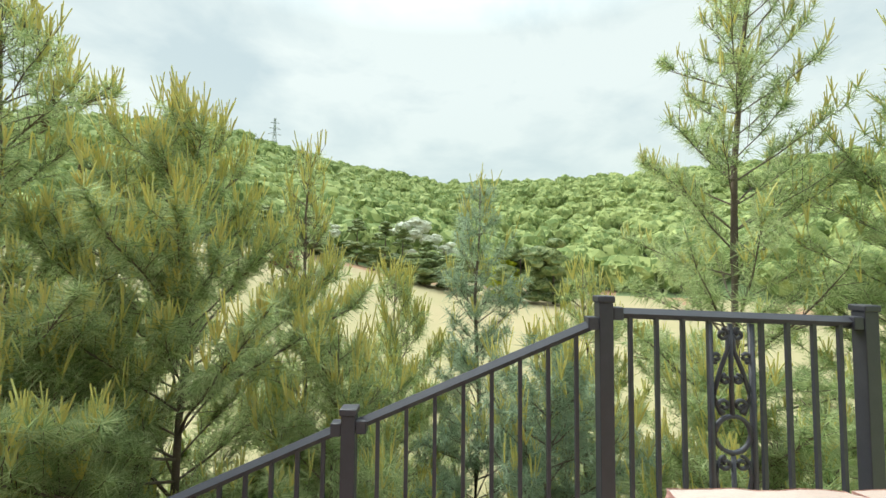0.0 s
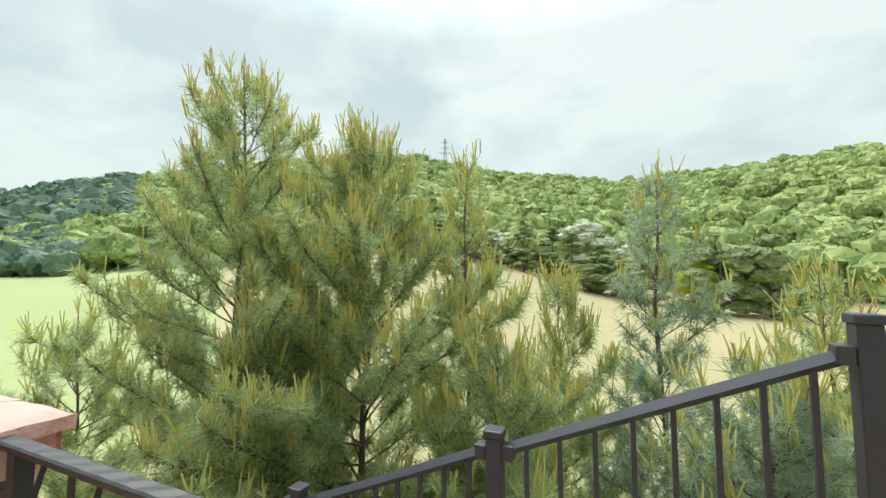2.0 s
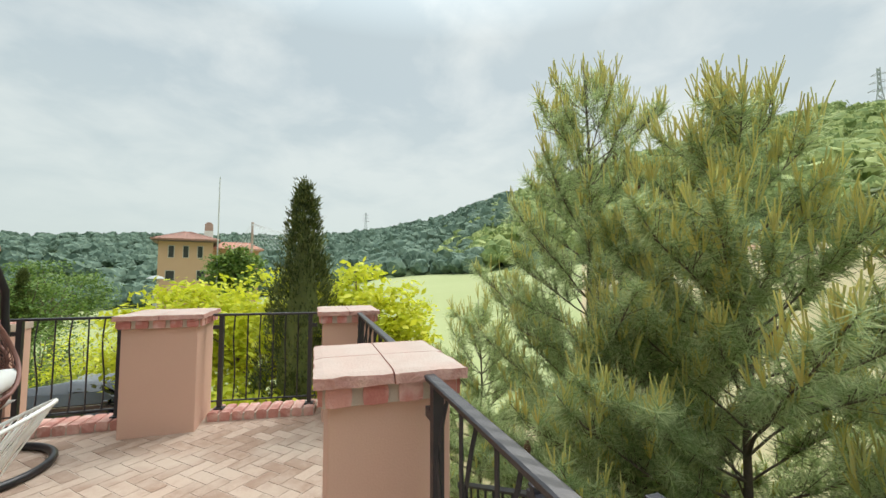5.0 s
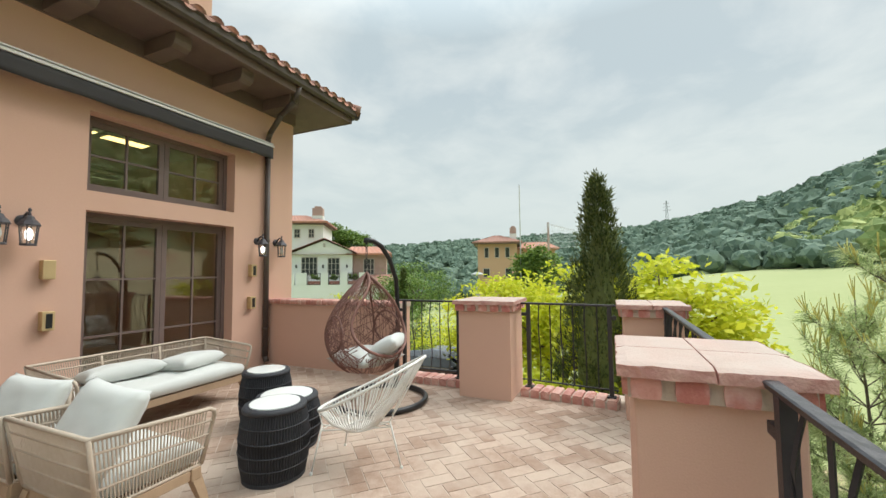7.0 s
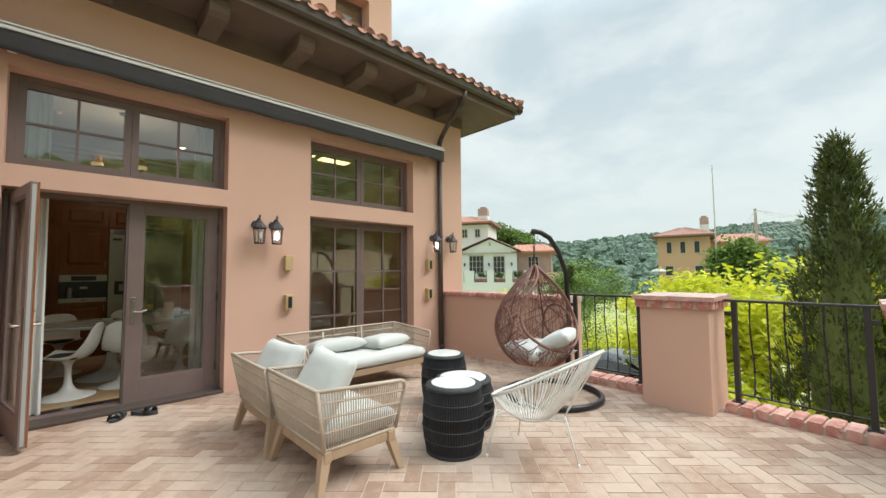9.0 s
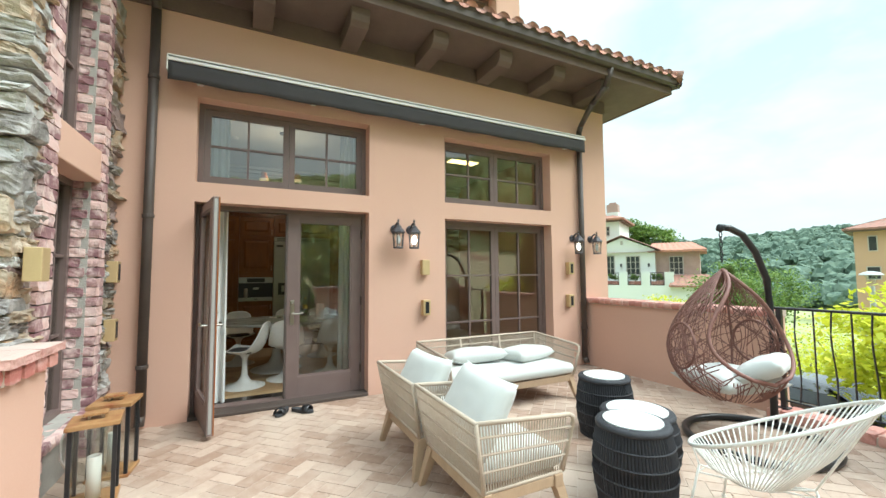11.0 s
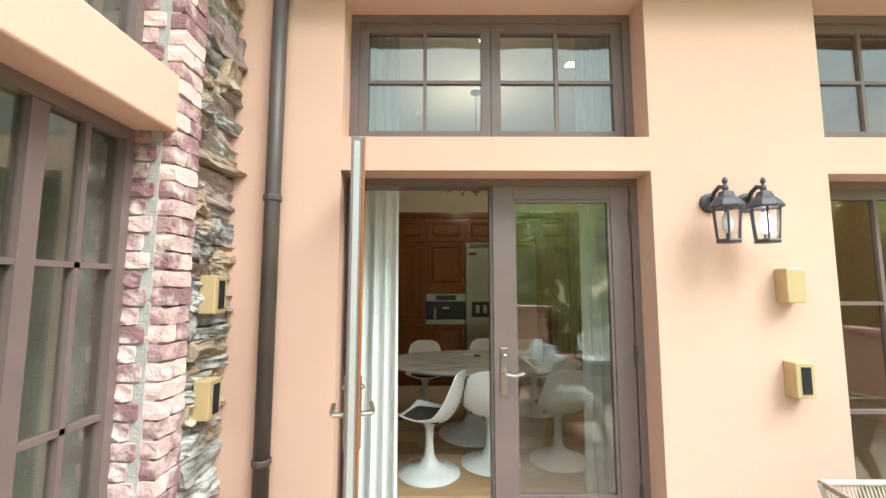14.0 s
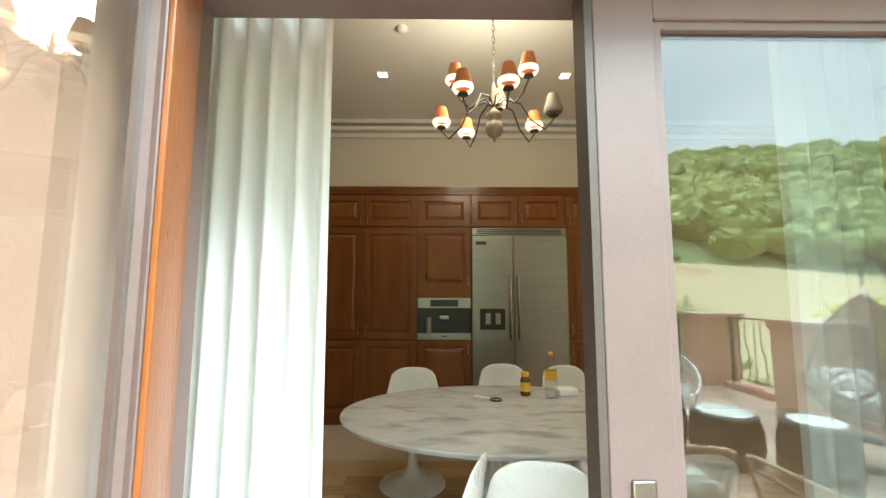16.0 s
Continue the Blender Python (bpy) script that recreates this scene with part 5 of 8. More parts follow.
# candle lanterns by the stone wing
LANTWOOD = material("lantern_wood", (0.42, 0.24, 0.10), (0.30, 0.15, 0.06), rough=0.5, scale=6, fine=40, bump=0.2, stain=(0.28, 0.10, 0.04), stain_scale=12)
WAX = material("white_wax", (0.80, 0.78, 0.72), (0.76, 0.74, 0.68), rough=0.5, scale=8, fine=60, bump=0.03)
def lantern(at, turn, h):
    t = thing("candle_lantern", at, "black metal lantern with a wooden lid and white candle", "lantern", "candle lanterns", turn)
    w = 0.105
    for sx_ in (-1, 1):
        for sy_ in (-1, 1):
            part("corner_post", boxed(sx_ * w - 0.011, sx_ * w + 0.011, sy_ * w - 0.011, sy_ * w + 0.011, 0.02, h - 0.025), BLACK, t)
    part("base", boxed(-w - 0.02, w + 0.02, -w - 0.02, w + 0.02, 0, 0.022, 0.003), LANTWOOD, t, "wooden base board")
    lid = part("lid", boxed(-w - 0.025, w + 0.025, -w - 0.025, w + 0.025, h - 0.025, h, 0.003), LANTWOOD, t, "wooden lid")
    for s in (-1, 1):
        part("spacer", boxed(-0.04, -0.025, -0.015, 0.015, h, h + 0.028) if s < 0 else boxed(0.025, 0.04, -0.015, 0.015, h, h + 0.028), CHROME, lid)
    part("top_plate", boxed(-0.06, 0.06, -0.04, 0.04, h + 0.028, h + 0.042, 0.003), LANTWOOD, lid)
    for k, (nx, ny) in enumerate(((1, 0), (-1, 0), (0, 1), (0, -1))):
        g = boxed(nx * w - (0.002 if nx else w - 0.012), nx * w + (0.002 if nx else w - 0.012), ny * w - (0.002 if ny else w - 0.012), ny * w + (0.002 if ny else w - 0.012), 0.024, h - 0.027)
        part("pane", g, CLEAR, t, "clear glass side").visible_shadow = False
    part("candle", lathe(bmesh.new(), [(0.037, 0.022), (0.037, h * 0.55), (0.032, h * 0.555), (0.03, h * 0.545)], 24), WAX, t, "white pillar candle", smooth=True)
    part("rope_handle", tube(bmesh.new(), [(w + 0.03, 0, h - 0.02), (w + 0.05, 0.02, h - 0.10), (w + 0.045, 0.05, h - 0.20), (w + 0.03, 0.0, h - 0.27), (w + 0.035, -0.05, h - 0.2), (w + 0.03, -0.04, h - 0.06)], 0.007, 6), WHITECORD, t, "white rope handle", smooth=True)
    return t


lantern((0.87, -3.51, 0), 8, 0.51)
lantern((0.87, -3.92, 0), -4, 0.51)


# ---- kitchen and dining room behind the doors ----
CHERRY = material("cherry_wood", (0.115, 0.034, 0.007), (0.195, 0.068, 0.013), spec=0.3, rough=0.32, scale=2.5, fine=22, bump=0.06, stretch=(5, 5, 1), coat=0.12)
STEEL = material("brushed_steel", (0.30, 0.29, 0.265), (0.37, 0.36, 0.33), rough=0.3, metal=1.0, scale=2, fine=120, bump=0.03, stretch=(1, 1, 30))
MARBLE = material("white_marble", (0.62, 0.61, 0.58), (0.48, 0.475, 0.455), rough=0.08, scale=3.5, fine=14, bump=0, stain=(0.30, 0.30, 0.295), stain_scale=4.2, stain_at=0.64, stretch=(1, 2.2, 1))
BLACKMARBLE = material("black_marble", (0.015, 0.012, 0.012), (0.03, 0.025, 0.024), rough=0.12, scale=5, fine=30, bump=0, stain=(0.55, 0.52, 0.5), stain_scale=9, stain_at=0.72)
TULIP = material("white_moulded_shell", (0.74, 0.74, 0.71), (0.70, 0.70, 0.67), rough=0.28, scale=3, fine=40, bump=0)
PAD = material("black_seat_pad", (0.02, 0.018, 0.018), (0.035, 0.03, 0.03), rough=0.9, scale=10, fine=120, bump=0.2)
CURTAIN = leaf_material("white_curtain", (0.84, 0.85, 0.83), (0.80, 0.81, 0.79), island=0.0, through=0.22, rough=0.9, scale=1)
PLANK = material("oak_plank", (0.36, 0.23, 0.12), (0.48, 0.34, 0.19), rough=0.45, scale=3, fine=40, bump=0.12, per_piece=0.7, stretch=(1, 8, 1))
SHADE = glow_material("lit_lampshade", (1.0, 0.74, 0.42), 0.42)
SHADEFABRIC = material("orange_shade", (0.58, 0.22, 0.08), (0.48, 0.17, 0.06), rough=0.9, scale=10, fine=150, bump=0.1)
SHADEGREY = material("grey_shade", (0.30, 0.26, 0.21), (0.26, 0.22, 0.18), rough=0.9, scale=10, fine=150, bump=0.1)
DOWNLIGHT = glow_material("downlight_glow", (1.0, 0.80, 0.50), 9.0)
PANELGLOW = glow_material("ceiling_panel_glow", (1.0, 0.70, 0.25), 5.0)

floor_in = new("floor_kitchen", mesh_of(boxed(-4.9, 3.2, -9.29, -5.42, -0.018, -0.006), MORTAR))
tagged(floor_in, "oak plank floor", "", "", "structure")
pl = [mesh_of(boxed(-0.60, 0.60, -0.068, 0.068, -0.005, 0.004, 0.0015), PLANK) for _ in range(2)]
rng = random.Random(4)
for row in range(17):
    off = rng.uniform(0, 1.2)
    for k in range(4):
        ob = new("plank", pl[k % 2]); ob.parent = floor_in
        ob.location = (-2.6 + off + k * 1.204, -5.5 - row * 0.139, 0.002)
structure("threshold_stone", boxed(-1.3, 0.6, -5.42, WB - 0.005, -0.02, 0.012), BLACKMARBLE, "black veined marble threshold")
co = bmesh.new()
for k, (dy_, z) in enumerate(((0.14, 3.60), (0.10, 3.52), (0.04, 3.44))):
    box(co, -4.9, 3.2, -9.3, -9.3 + dy_ + 0.02 * 0, z, z + 0.05 if k else 3.65)
structure("cornice", co, CEIL_IN, "stepped plaster cornice")


def raised_door(owner, x0, x1, z0, z1, y, knob=None):
    """A cabinet door with a raised panel and small pulls, its face at y."""
    d = part("cabinet_door", frame_bars(bmesh.new(), x0 + 0.004, x1 - 0.004, z0 + 0.004, z1 - 0.004, y - 0.02, y, 0.07), CHERRY, owner)
    bm = bmesh.new()
    a0, a1, c0, c1 = x0 + 0.074, x1 - 0.074, z0 + 0.074, z1 - 0.074
    rings = []
    for inset, dy_ in ((0.0, -0.019), (0.012, -0.019), (0.016, -0.012), (0.045, -0.002)):
        rings.append([bm.verts.new((px, y + dy_, pz)) for px, pz in ((a0 + inset, c0 + inset), (a1 - inset, c0 + inset), (a1 - inset, c1 - inset), (a0 + inset, c1 - inset))])
    for p, q in zip(rings, rings[1:]):
        for k in range(4):
            bm.faces.new((p[k], q[k], q[(k + 1) % 4], p[(k + 1) % 4]))
    bm.faces.new(rings[-1][::-1])
    bmesh.ops.recalc_face_normals(bm, faces=bm.faces)
    part("raised_panel", bm, CHERRY, d)
    if knob is not None:
        x, z = knob
        part("pull", tube(bmesh.new(), [(x, y, z - 0.045), (x, y + 0.025, z - 0.035), (x, y + 0.025, z + 0.035), (x, y, z + 0.045)], 0.005, 6), CHROME, d, "small dark pull")
    return d


CY = -8.69


def tall_unit(x0, x1, left_knob, machine=False):
    t = thing("tall_cabinet", ((x0 + x1) / 2, CY, 0), "tall cherry wood kitchen cabinet with raised panels", "cabinet", "kitchen cabinets")
    w = (x1 - x0) / 2
    part("carcass", boxed(-w + 0.001, w - 0.001, -0.6, -0.021, 0.0, 2.54), CHERRY, t)
    kx = -w + 0.04 if left_knob else w - 0.04
    raised_door(t, -w, w, 0.10, 0.905, 0, (kx, 0.8))
    if machine:
        raised_door(t, -w, w, 1.455, 2.16, 0, (kx, 1.55))
        part("wood_rail", boxed(-w + 0.004, w - 0.004, -0.02, -0.001, 1.372, 1.45), CHERRY, t)
    else:
        raised_door(t, -w, w, 0.912, 2.16, 0, (kx, 1.02))
    raised_door(t, -w, w, 2.17, 2.535, 0, (kx, 2.25))
    return t


tall_unit(0.807, 1.41, True)
tall_unit(1.41, 2.01, False)
tall_unit(2.01, 2.61, True)
tall_unit(0.20, 0.807, False)
tall_unit(-0.405, 0.20, True, True)
tall_unit(-2.09, -1.485, False)
tall_unit(-2.69, -2.09, True)
top = thing("overfridge_cabinet", (-0.945, CY, 2.165), "cherry wood cabinet over the fridge", "cabinet", "kitchen cabinets")
part("carcass", boxed(-0.538, 0.538, -0.6, -0.021, 0, 0.375), CHERRY, top)
raised_door(top, -0.539, 0.0, 0.005, 0.37, 0, (-0.04, 0.1))
raised_door(top, 0.0, 0.539, 0.005, 0.37, 0, (0.04, 0.1))
cr = bmesh.new()
for k in range(4):
    box(cr, -2.70, 2.62, CY - 0.6, CY + 0.008 + 0.014 * k, 2.541 + 0.02 * k, 2.561 + 0.02 * k)
solid("cabinet_cornice", cr, CHERRY, "cherry wood crown moulding over the cabinets", "moulding")

cm = thing("coffee_machine", (-0.1025, CY, 0.91), "built-in steel coffee machine in the cabinet", "coffee machine")
part("housing", boxed(-0.297, 0.297, -0.4, -0.02, 0.0, 0.455), BLACK, cm)
part("upper_panel", boxed(-0.297, 0.297, -0.019, 0.004, 0.345, 0.455, 0.002), STEEL, cm, "steel control panel")
part("display", boxed(-0.155, 0.155, 0.0042, 0.007, 0.362, 0.435), BLACK, cm, "black display")
part("lower_panel", boxed(-0.297, 0.297, -0.019, 0.004, 0.0, 0.07, 0.002), STEEL, cm, "steel lower panel")
part("maker_mark", boxed(-0.03, 0.03, 0.0042, 0.006, 0.030, 0.040), BLACK, cm, "small dark bar")
part("niche_glass", boxed(-0.297, 0.297, -0.019, -0.004, 0.0705, 0.3445), BLACK, cm, "glossy black front")
part("spout", boxed(-0.05, 0.05, -0.004, 0.03, 0.22, 0.26, 0.008), STEEL, cm, "steel spout")
part("milk_flask", lathe(bmesh.new(), [(0.035, 0.075), (0.037, 0.09), (0.034, 0.235), (0.028, 0.245)], 20, at=(0.17, 0.035, 0)), STEEL, cm, "steel milk flask", smooth=True)

fg = thing("fridge", (-0.945, CY, 0), "large brushed steel double door fridge with dispenser", "fridge")
part("body", boxed(-0.537, 0.537, -0.62, -0.04, 0.0, 2.16), BLACK, fg)
part("left_door", boxed(0.073, 0.535, -0.038, 0.03, 0.12, 2.065, 0.006), STEEL, fg, "narrow steel door")
part("right_door", boxed(-0.535, 0.067, -0.038, 0.03, 0.12, 2.065, 0.006), STEEL, fg, "wide steel door")
gr = part("top_grille", boxed(-0.535, 0.535, -0.038, 0.01, 2.075, 2.155, 0.003), STEEL, fg, "steel louvre grille")
for k in range(3):
    part("louvre", boxed(-0.48, 0.48, 0.0105, 0.018, 2.088 + k * 0.02, 2.098 + k * 0.02), BLACK, gr)
part("plinth", boxed(-0.535, 0.535, -0.038, 0.0, 0.0, 0.115), BLACK, fg)
for x in (0.115, 0.025):
    h = bmesh.new()
    tube(h, [(x, 0.085, 0.92), (x, 0.085, 1.62)], 0.012, 10)
    for z in (0.96, 1.58):
        tube(h, [(x, 0.03, z), (x, 0.085, z)], 0.008, 8)
    part("door_handle", h, CHROME, fg, "long steel bar handle", smooth=True)
dp = part("dispenser", frame_bars(bmesh.new(), 0.13, 0.49, 0.98, 1.29, 0.0305, 0.042, 0.04), STEEL, fg, "steel dispenser frame")
part("recess", boxed(0.17, 0.45, 0.0305, 0.034, 1.02, 1.25), BLACK, dp, "dark recess")
for x in (0.25, 0.36):
    part("paddle", boxed(x - 0.028, x + 0.028, 0.0345, 0.046, 1.08, 1.2, 0.004), STEEL, dp)
part("badge", boxed(0.37, 0.49, 0.0305, 0.034, 1.96, 2.0, 0.001), BLACK, fg, "dark maker badge")

# oval marble table on a flared pedestal
tb = thing("dining_table", (-0.455, -6.69, 0), "oval white marble dining table on a flared white pedestal", "table")
bm = bmesh.new()
rings = []
for z, k in ((0.705, 0.955), (0.715, 0.985), (0.735, 1.0), (0.742, 0.997)):
    rings.append([bm.verts.new((0.985 * k * math.cos(2 * math.pi * i / 64), 0.635 * k * math.sin(2 * math.pi * i / 64), z)) for i in range(64)])
for u, v in zip(rings, rings[1:]):
    for i in range(64):
        bm.faces.new((u[i], u[(i + 1) % 64], v[(i + 1) % 64], v[i]))
bm.faces.new(rings[0][::-1]); bm.faces.new(rings[-1])
part("tabletop", bm, MARBLE, tb, "polished white marble top")
part("pedestal", lathe(bmesh.new(), [(0.36, 0.004), (0.355, 0.015), (0.25, 0.04), (0.12, 0.10), (0.065, 0.2), (0.05, 0.35), (0.06, 0.5), (0.11, 0.62), (0.22, 0.704)], 40, at=(0.08, -0.08, 0)), TULIP, tb, "white flared pedestal", smooth=True)


def tulip_chair(at, turn, pad=True):
    """A moulded pedestal chair facing +y."""
    t = thing("tulip_chair", at, "white moulded pedestal dining chair", "chair", "chairs round the table", turn)
    part("pedestal", lathe(bmesh.new(), [(0.25, 0.004), (0.245, 0.014), (0.17, 0.03), (0.08, 0.07), (0.04, 0.14), (0.03, 0.25), (0.034, 0.35), (0.06, 0.40), (0.10, 0.415)], 32), TULIP, t, "white flared pedestal", smooth=True)
    bm = bmesh.new()
    grid = []
    for i in range(15):
        v = i / 14          # front edge of the seat to the top of the back
        if v < 0.45:
            s = v / 0.45
            y, z, w = 0.23 - 0.40 * s, 0.445 - 0.035 * math.sin(math.pi * s * 0.8), 0.215 + 0.025 * math.sin(math.pi * s)
        else:
            s = (v - 0.45) / 0.55
            y, z, w = -0.17 - 0.10 * s ** 0.8 - 0.03 * math.sin(math.pi * s), 0.425 + 0.39 * s ** 1.1, 0.225 - 0.06 * s + 0.025 * math.sin(math.pi * s)
        row = []
        for j in range(13):
            q = j / 12 * 2 - 1
            curl = abs(q) ** 2.6
            fwd = 0.085 * curl * (math.sin(math.pi * min(1, v * 1.05)) if v > 0.2 else 0.35 * v / 0.2)
            lift = 0.055 * curl * (1 - min(1, max(0, (v - 0.40) / 0.3)))
            end = 1 - 0.10 * (1 if i in (0, 14) else 0) * abs(q) ** 2
            row.append(bm.verts.new((w * q * end, y + fwd * (1 if v > 0.35 else 0.2) - (0.03 * abs(q) ** 3 if i == 0 else 0), z + lift - (0.035 * abs(q) ** 3 if i == 14 else 0))))
        grid.append(row)
    for u, v in zip(grid, grid[1:]):
        for j in range(12):
            bm.faces.new((u[j], u[j + 1], v[j + 1], v[j]))
    sh_ = part("shell", bm, TULIP, t, smooth=True)
    sh_.modifiers.new("thick", "SOLIDIFY").thickness = 0.014
    sd = sh_.modifiers.new("smooth", "SUBSURF"); sd.levels = sd.render_levels = 1
    if pad:
        c = soft_cushion(0.36, 0.34, 0.05, 3)
        bmesh.ops.transform(c, matrix=Matrix.Translation((0, 0.03, 0.448)), verts=c.verts)
        part("seat_pad", c, PAD, t, "black seat pad", smooth=True)
    return t


tulip_chair((0.05, -5.93, 0), -110)
tulip_chair((-0.46, -6.10, 0), 175)
tulip_chair((-1.05, -6.16, 0), 186)
tulip_chair((0.15, -7.40, 0), 4)
tulip_chair((-0.58, -7.55, 0), -5)
tulip_chair((-1.15, -7.48, 0), 8)


# things on the table
AMBER = material("amber_glass", (0.12, 0.045, 0.012), (0.16, 0.06, 0.015), rough=0.1, scale=10, fine=40, bump=0)
YELLOWLABEL = material("yellow_label", (0.72, 0.42, 0.03), (0.66, 0.38, 0.03), rough=0.5, scale=30, fine=90, bump=0)
PAPER = material("white_paper", (0.76, 0.75, 0.72), (0.70, 0.69, 0.66), rough=0.8, scale=10, fine=60, bump=0.05)
bt = thing("supplement_bottle", (-0.64, -7.05, 0.742), "brown glass bottle with a yellow cap and label", "bottle")
part("glass", lathe(bmesh.new(), [(0.032, 0), (0.034, 0.004), (0.034, 0.10), (0.026, 0.118), (0.024, 0.126)], 20), AMBER, bt, smooth=True)
part("label_band", lathe(bmesh.new(), [(0.0346, 0.03), (0.0346, 0.09)], 20, cap=False), YELLOWLABEL, bt, "yellow paper label")
part("cap", lathe(bmesh.new(), [(0.027, 0.126), (0.028, 0.13), (0.028, 0.15), (0.025, 0.153)], 20), YELLOWLABEL, bt, "yellow cap")
wb = thing("water_bottle", (-0.80, -6.98, 0.742), "clear plastic water bottle with a yellow cap", "bottle")
part("bottle_body", lathe(bmesh.new(), [(0.036, 0), (0.041, 0.01), (0.041, 0.16), (0.038, 0.2), (0.024, 0.25), (0.014, 0.275)], 20), CLEAR, wb, smooth=True)
part("label_band", lathe(bmesh.new(), [(0.0415, 0.12), (0.0415, 0.18)], 20, cap=False), YELLOWLABEL, wb, "yellow and white label")
part("cap", lathe(bmesh.new(), [(0.015, 0.275), (0.016, 0.28), (0.016, 0.298), (0.013, 0.30)], 16), YELLOWLABEL, wb, "yellow cap")
solid("tissue_pack", boxed(-0.07, 0.07, -0.05, 0.05, 0, 0.05, 0.012), PAPER, "white soft tissue pack", "tissue pack", at=(-0.92, -7.05, 0.742), turn=10)
solid("paper_roll", lathe(bmesh.new(), [(0.02, 0), (0.058, 0), (0.058, 0.225), (0.02, 0.225)], 24), PAPER, "white kitchen paper roll standing on end", "paper roll", at=(-0.97, -6.55, 0.742))
for x, y in ((-1.17, -6.60), (-1.23, -6.55)):
    solid("drinking_glass", lathe(bmesh.new(), [(0.028, 0.0), (0.032, 0.1), (0.030, 0.1), (0.026, 0.008)], 20), CLEAR, "clear drinking glass on the table", "glass", "glasses", at=(x, y, 0.742))
mg = thing("magnifier", (-0.42, -6.92, 0.742), "small magnifier with a white handle", "magnifier", "", 60)
part("lens_ring", tube(bmesh.new(), [(0.035 * math.cos(2 * math.pi * k / 20), 0.035 * math.sin(2 * math.pi * k / 20), 0.006) for k in range(20)], 0.005, 6, closed=True), BLACK, mg)
part("handle", boxed(-0.012, 0.012, -0.16, -0.04, 0.0, 0.012, 0.004), PAPER, mg, "white handle")


def curtain(name, x0, x1, y, z0, z1, folds, label):
    t = thing(name, ((x0 + x1) / 2, y, z0), label, "curtain", "curtains")
    bm = bmesh.new()
    n = folds * 8
    rows = []
    for j in range(13):
        v = j / 12
        row = []
        for k in range(n + 1):
            u = k / n
            gather = 1 - 0.10 * v
            a = 0.045 * math.sin(2 * math.pi * folds * u + 0.6 * math.sin(3 * v)) * (0.75 + 0.4 * noise.noise(Vector((u * folds, v * 1.2, x0))))
            row.append(bm.verts.new(((u - 0.5) * (x1 - x0) * gather, a, v * (z1 - z0))))
        rows.append(row)
    for u, v in zip(rows, rows[1:]):
        for k in range(n):
            bm.faces.new((u[k], u[k + 1], v[k + 1], v[k]))
    part("cloth", bm, CURTAIN, t, "white cloth in soft folds", smooth=True)
    part("rod", tube(bmesh.new(), [(-(x1 - x0) / 2 - 0.05, 0, z1 - z0 + 0.005), ((x1 - x0) / 2 + 0.05, 0, z1 - z0 + 0.005)], 0.012, 8), GUTTER, t)


curtain("curtain", 0.235, 0.62, -5.31, 0.015, 3.45, 5, "long white curtain drawn to the side of the door")
curtain("curtain", -1.24, -0.98, -5.31, 0.015, 3.45, 4, "long white curtain drawn to the side of the door")

# chandelier with small shades
ch = thing("chandelier", (-0.42, -6.86, 2.46), "wrought iron chandelier with orange shades, lit", "chandelier")
IRONBROWN = material("dark_bronze", (0.05, 0.04, 0.032), (0.075, 0.06, 0.05), rough=0.5, scale=20, fine=100, bump=0.1)
BALL = material("grey_wood_ball", (0.33, 0.28, 0.23), (0.26, 0.22, 0.18), rough=0.6, scale=20, fine=80, bump=0.1)
part("ball", lathe(bmesh.new(), [(0.004, 0.0), (0.012, 0.03), (0.045, 0.05), (0.062, 0.09), (0.055, 0.13), (0.025, 0.155), (0.05, 0.175), (0.055, 0.2), (0.03, 0.22), (0.014, 0.24), (0.018, 0.3), (0.012, 0.40), (0.006, 0.42)], 24), BALL, ch, "turned grey wooden core", smooth=True)
cn = bmesh.new()
for k in range(18):
    c = Vector((0, 0, 0.44 + k * 0.043))
    tube(cn, [c + (Vector((0.009 * math.cos(a), 0, 0.026 * math.sin(a))) if k % 2 else Vector((0, 0.009 * math.cos(a), 0.026 * math.sin(a)))) for a in (2 * math.pi * j / 8 for j in range(8))], 0.003, 4, closed=True)
part("chain", cn, IRONBROWN, ch)
part("ceiling_rose", lathe(bmesh.new(), [(0.05, 1.165), (0.06, 1.18), (0.06, 1.19)], 20), IRONBROWN, ch)
for k in range(9):
    upper = k % 3 == 0
    a = 2 * math.pi * k / 9 + 0.25
    R, zc = (0.28, 0.36) if upper else (0.40, 0.17)
    d = Vector((math.cos(a), math.sin(a), 0))
    arm = part("arm", tube(bmesh.new(), [d * 0.01 + Vector((0, 0, 0.25)), d * 0.07 + Vector((0, 0, 0.30)), d * (R * 0.45) + Vector((0, 0, 0.27)), d * (R * 0.62) + Vector((0, 0, 0.15 if not upper else 0.22)), d * (R * 0.85) + Vector((0, 0, zc - 0.09)), d * R + Vector((0, 0, zc - 0.02)), d * R + Vector((0, 0, zc))], 0.006, 6), IRONBROWN, ch, smooth=True)
    at_ = tuple(d * R + Vector((0, 0, zc)))
    part("cup", lathe(bmesh.new(), [(0.008, -0.005), (0.034, 0.0), (0.032, 0.012), (0.012, 0.018)], 14, at=at_), IRONBROWN, arm)
    lit = k != 4
    part("shade", lathe(bmesh.new(), [(0.062, 0.055), (0.036, 0.155)], 18, at=at_, cap=False), SHADEFABRIC if lit else SHADEGREY, arm, "orange cloth shade" if lit else "grey unlit shade", smooth=True)
    part("glow_band", lathe(bmesh.new(), [(0.054, 0.022), (0.066, 0.04), (0.063, 0.058)], 18, at=at_, cap=False), SHADE if lit else SHADEGREY, arm, "glowing lower rim" if lit else "", smooth=True)
bulb = new("chandelier_light", bpy.data.lights.new("chandelier_light", "POINT"))
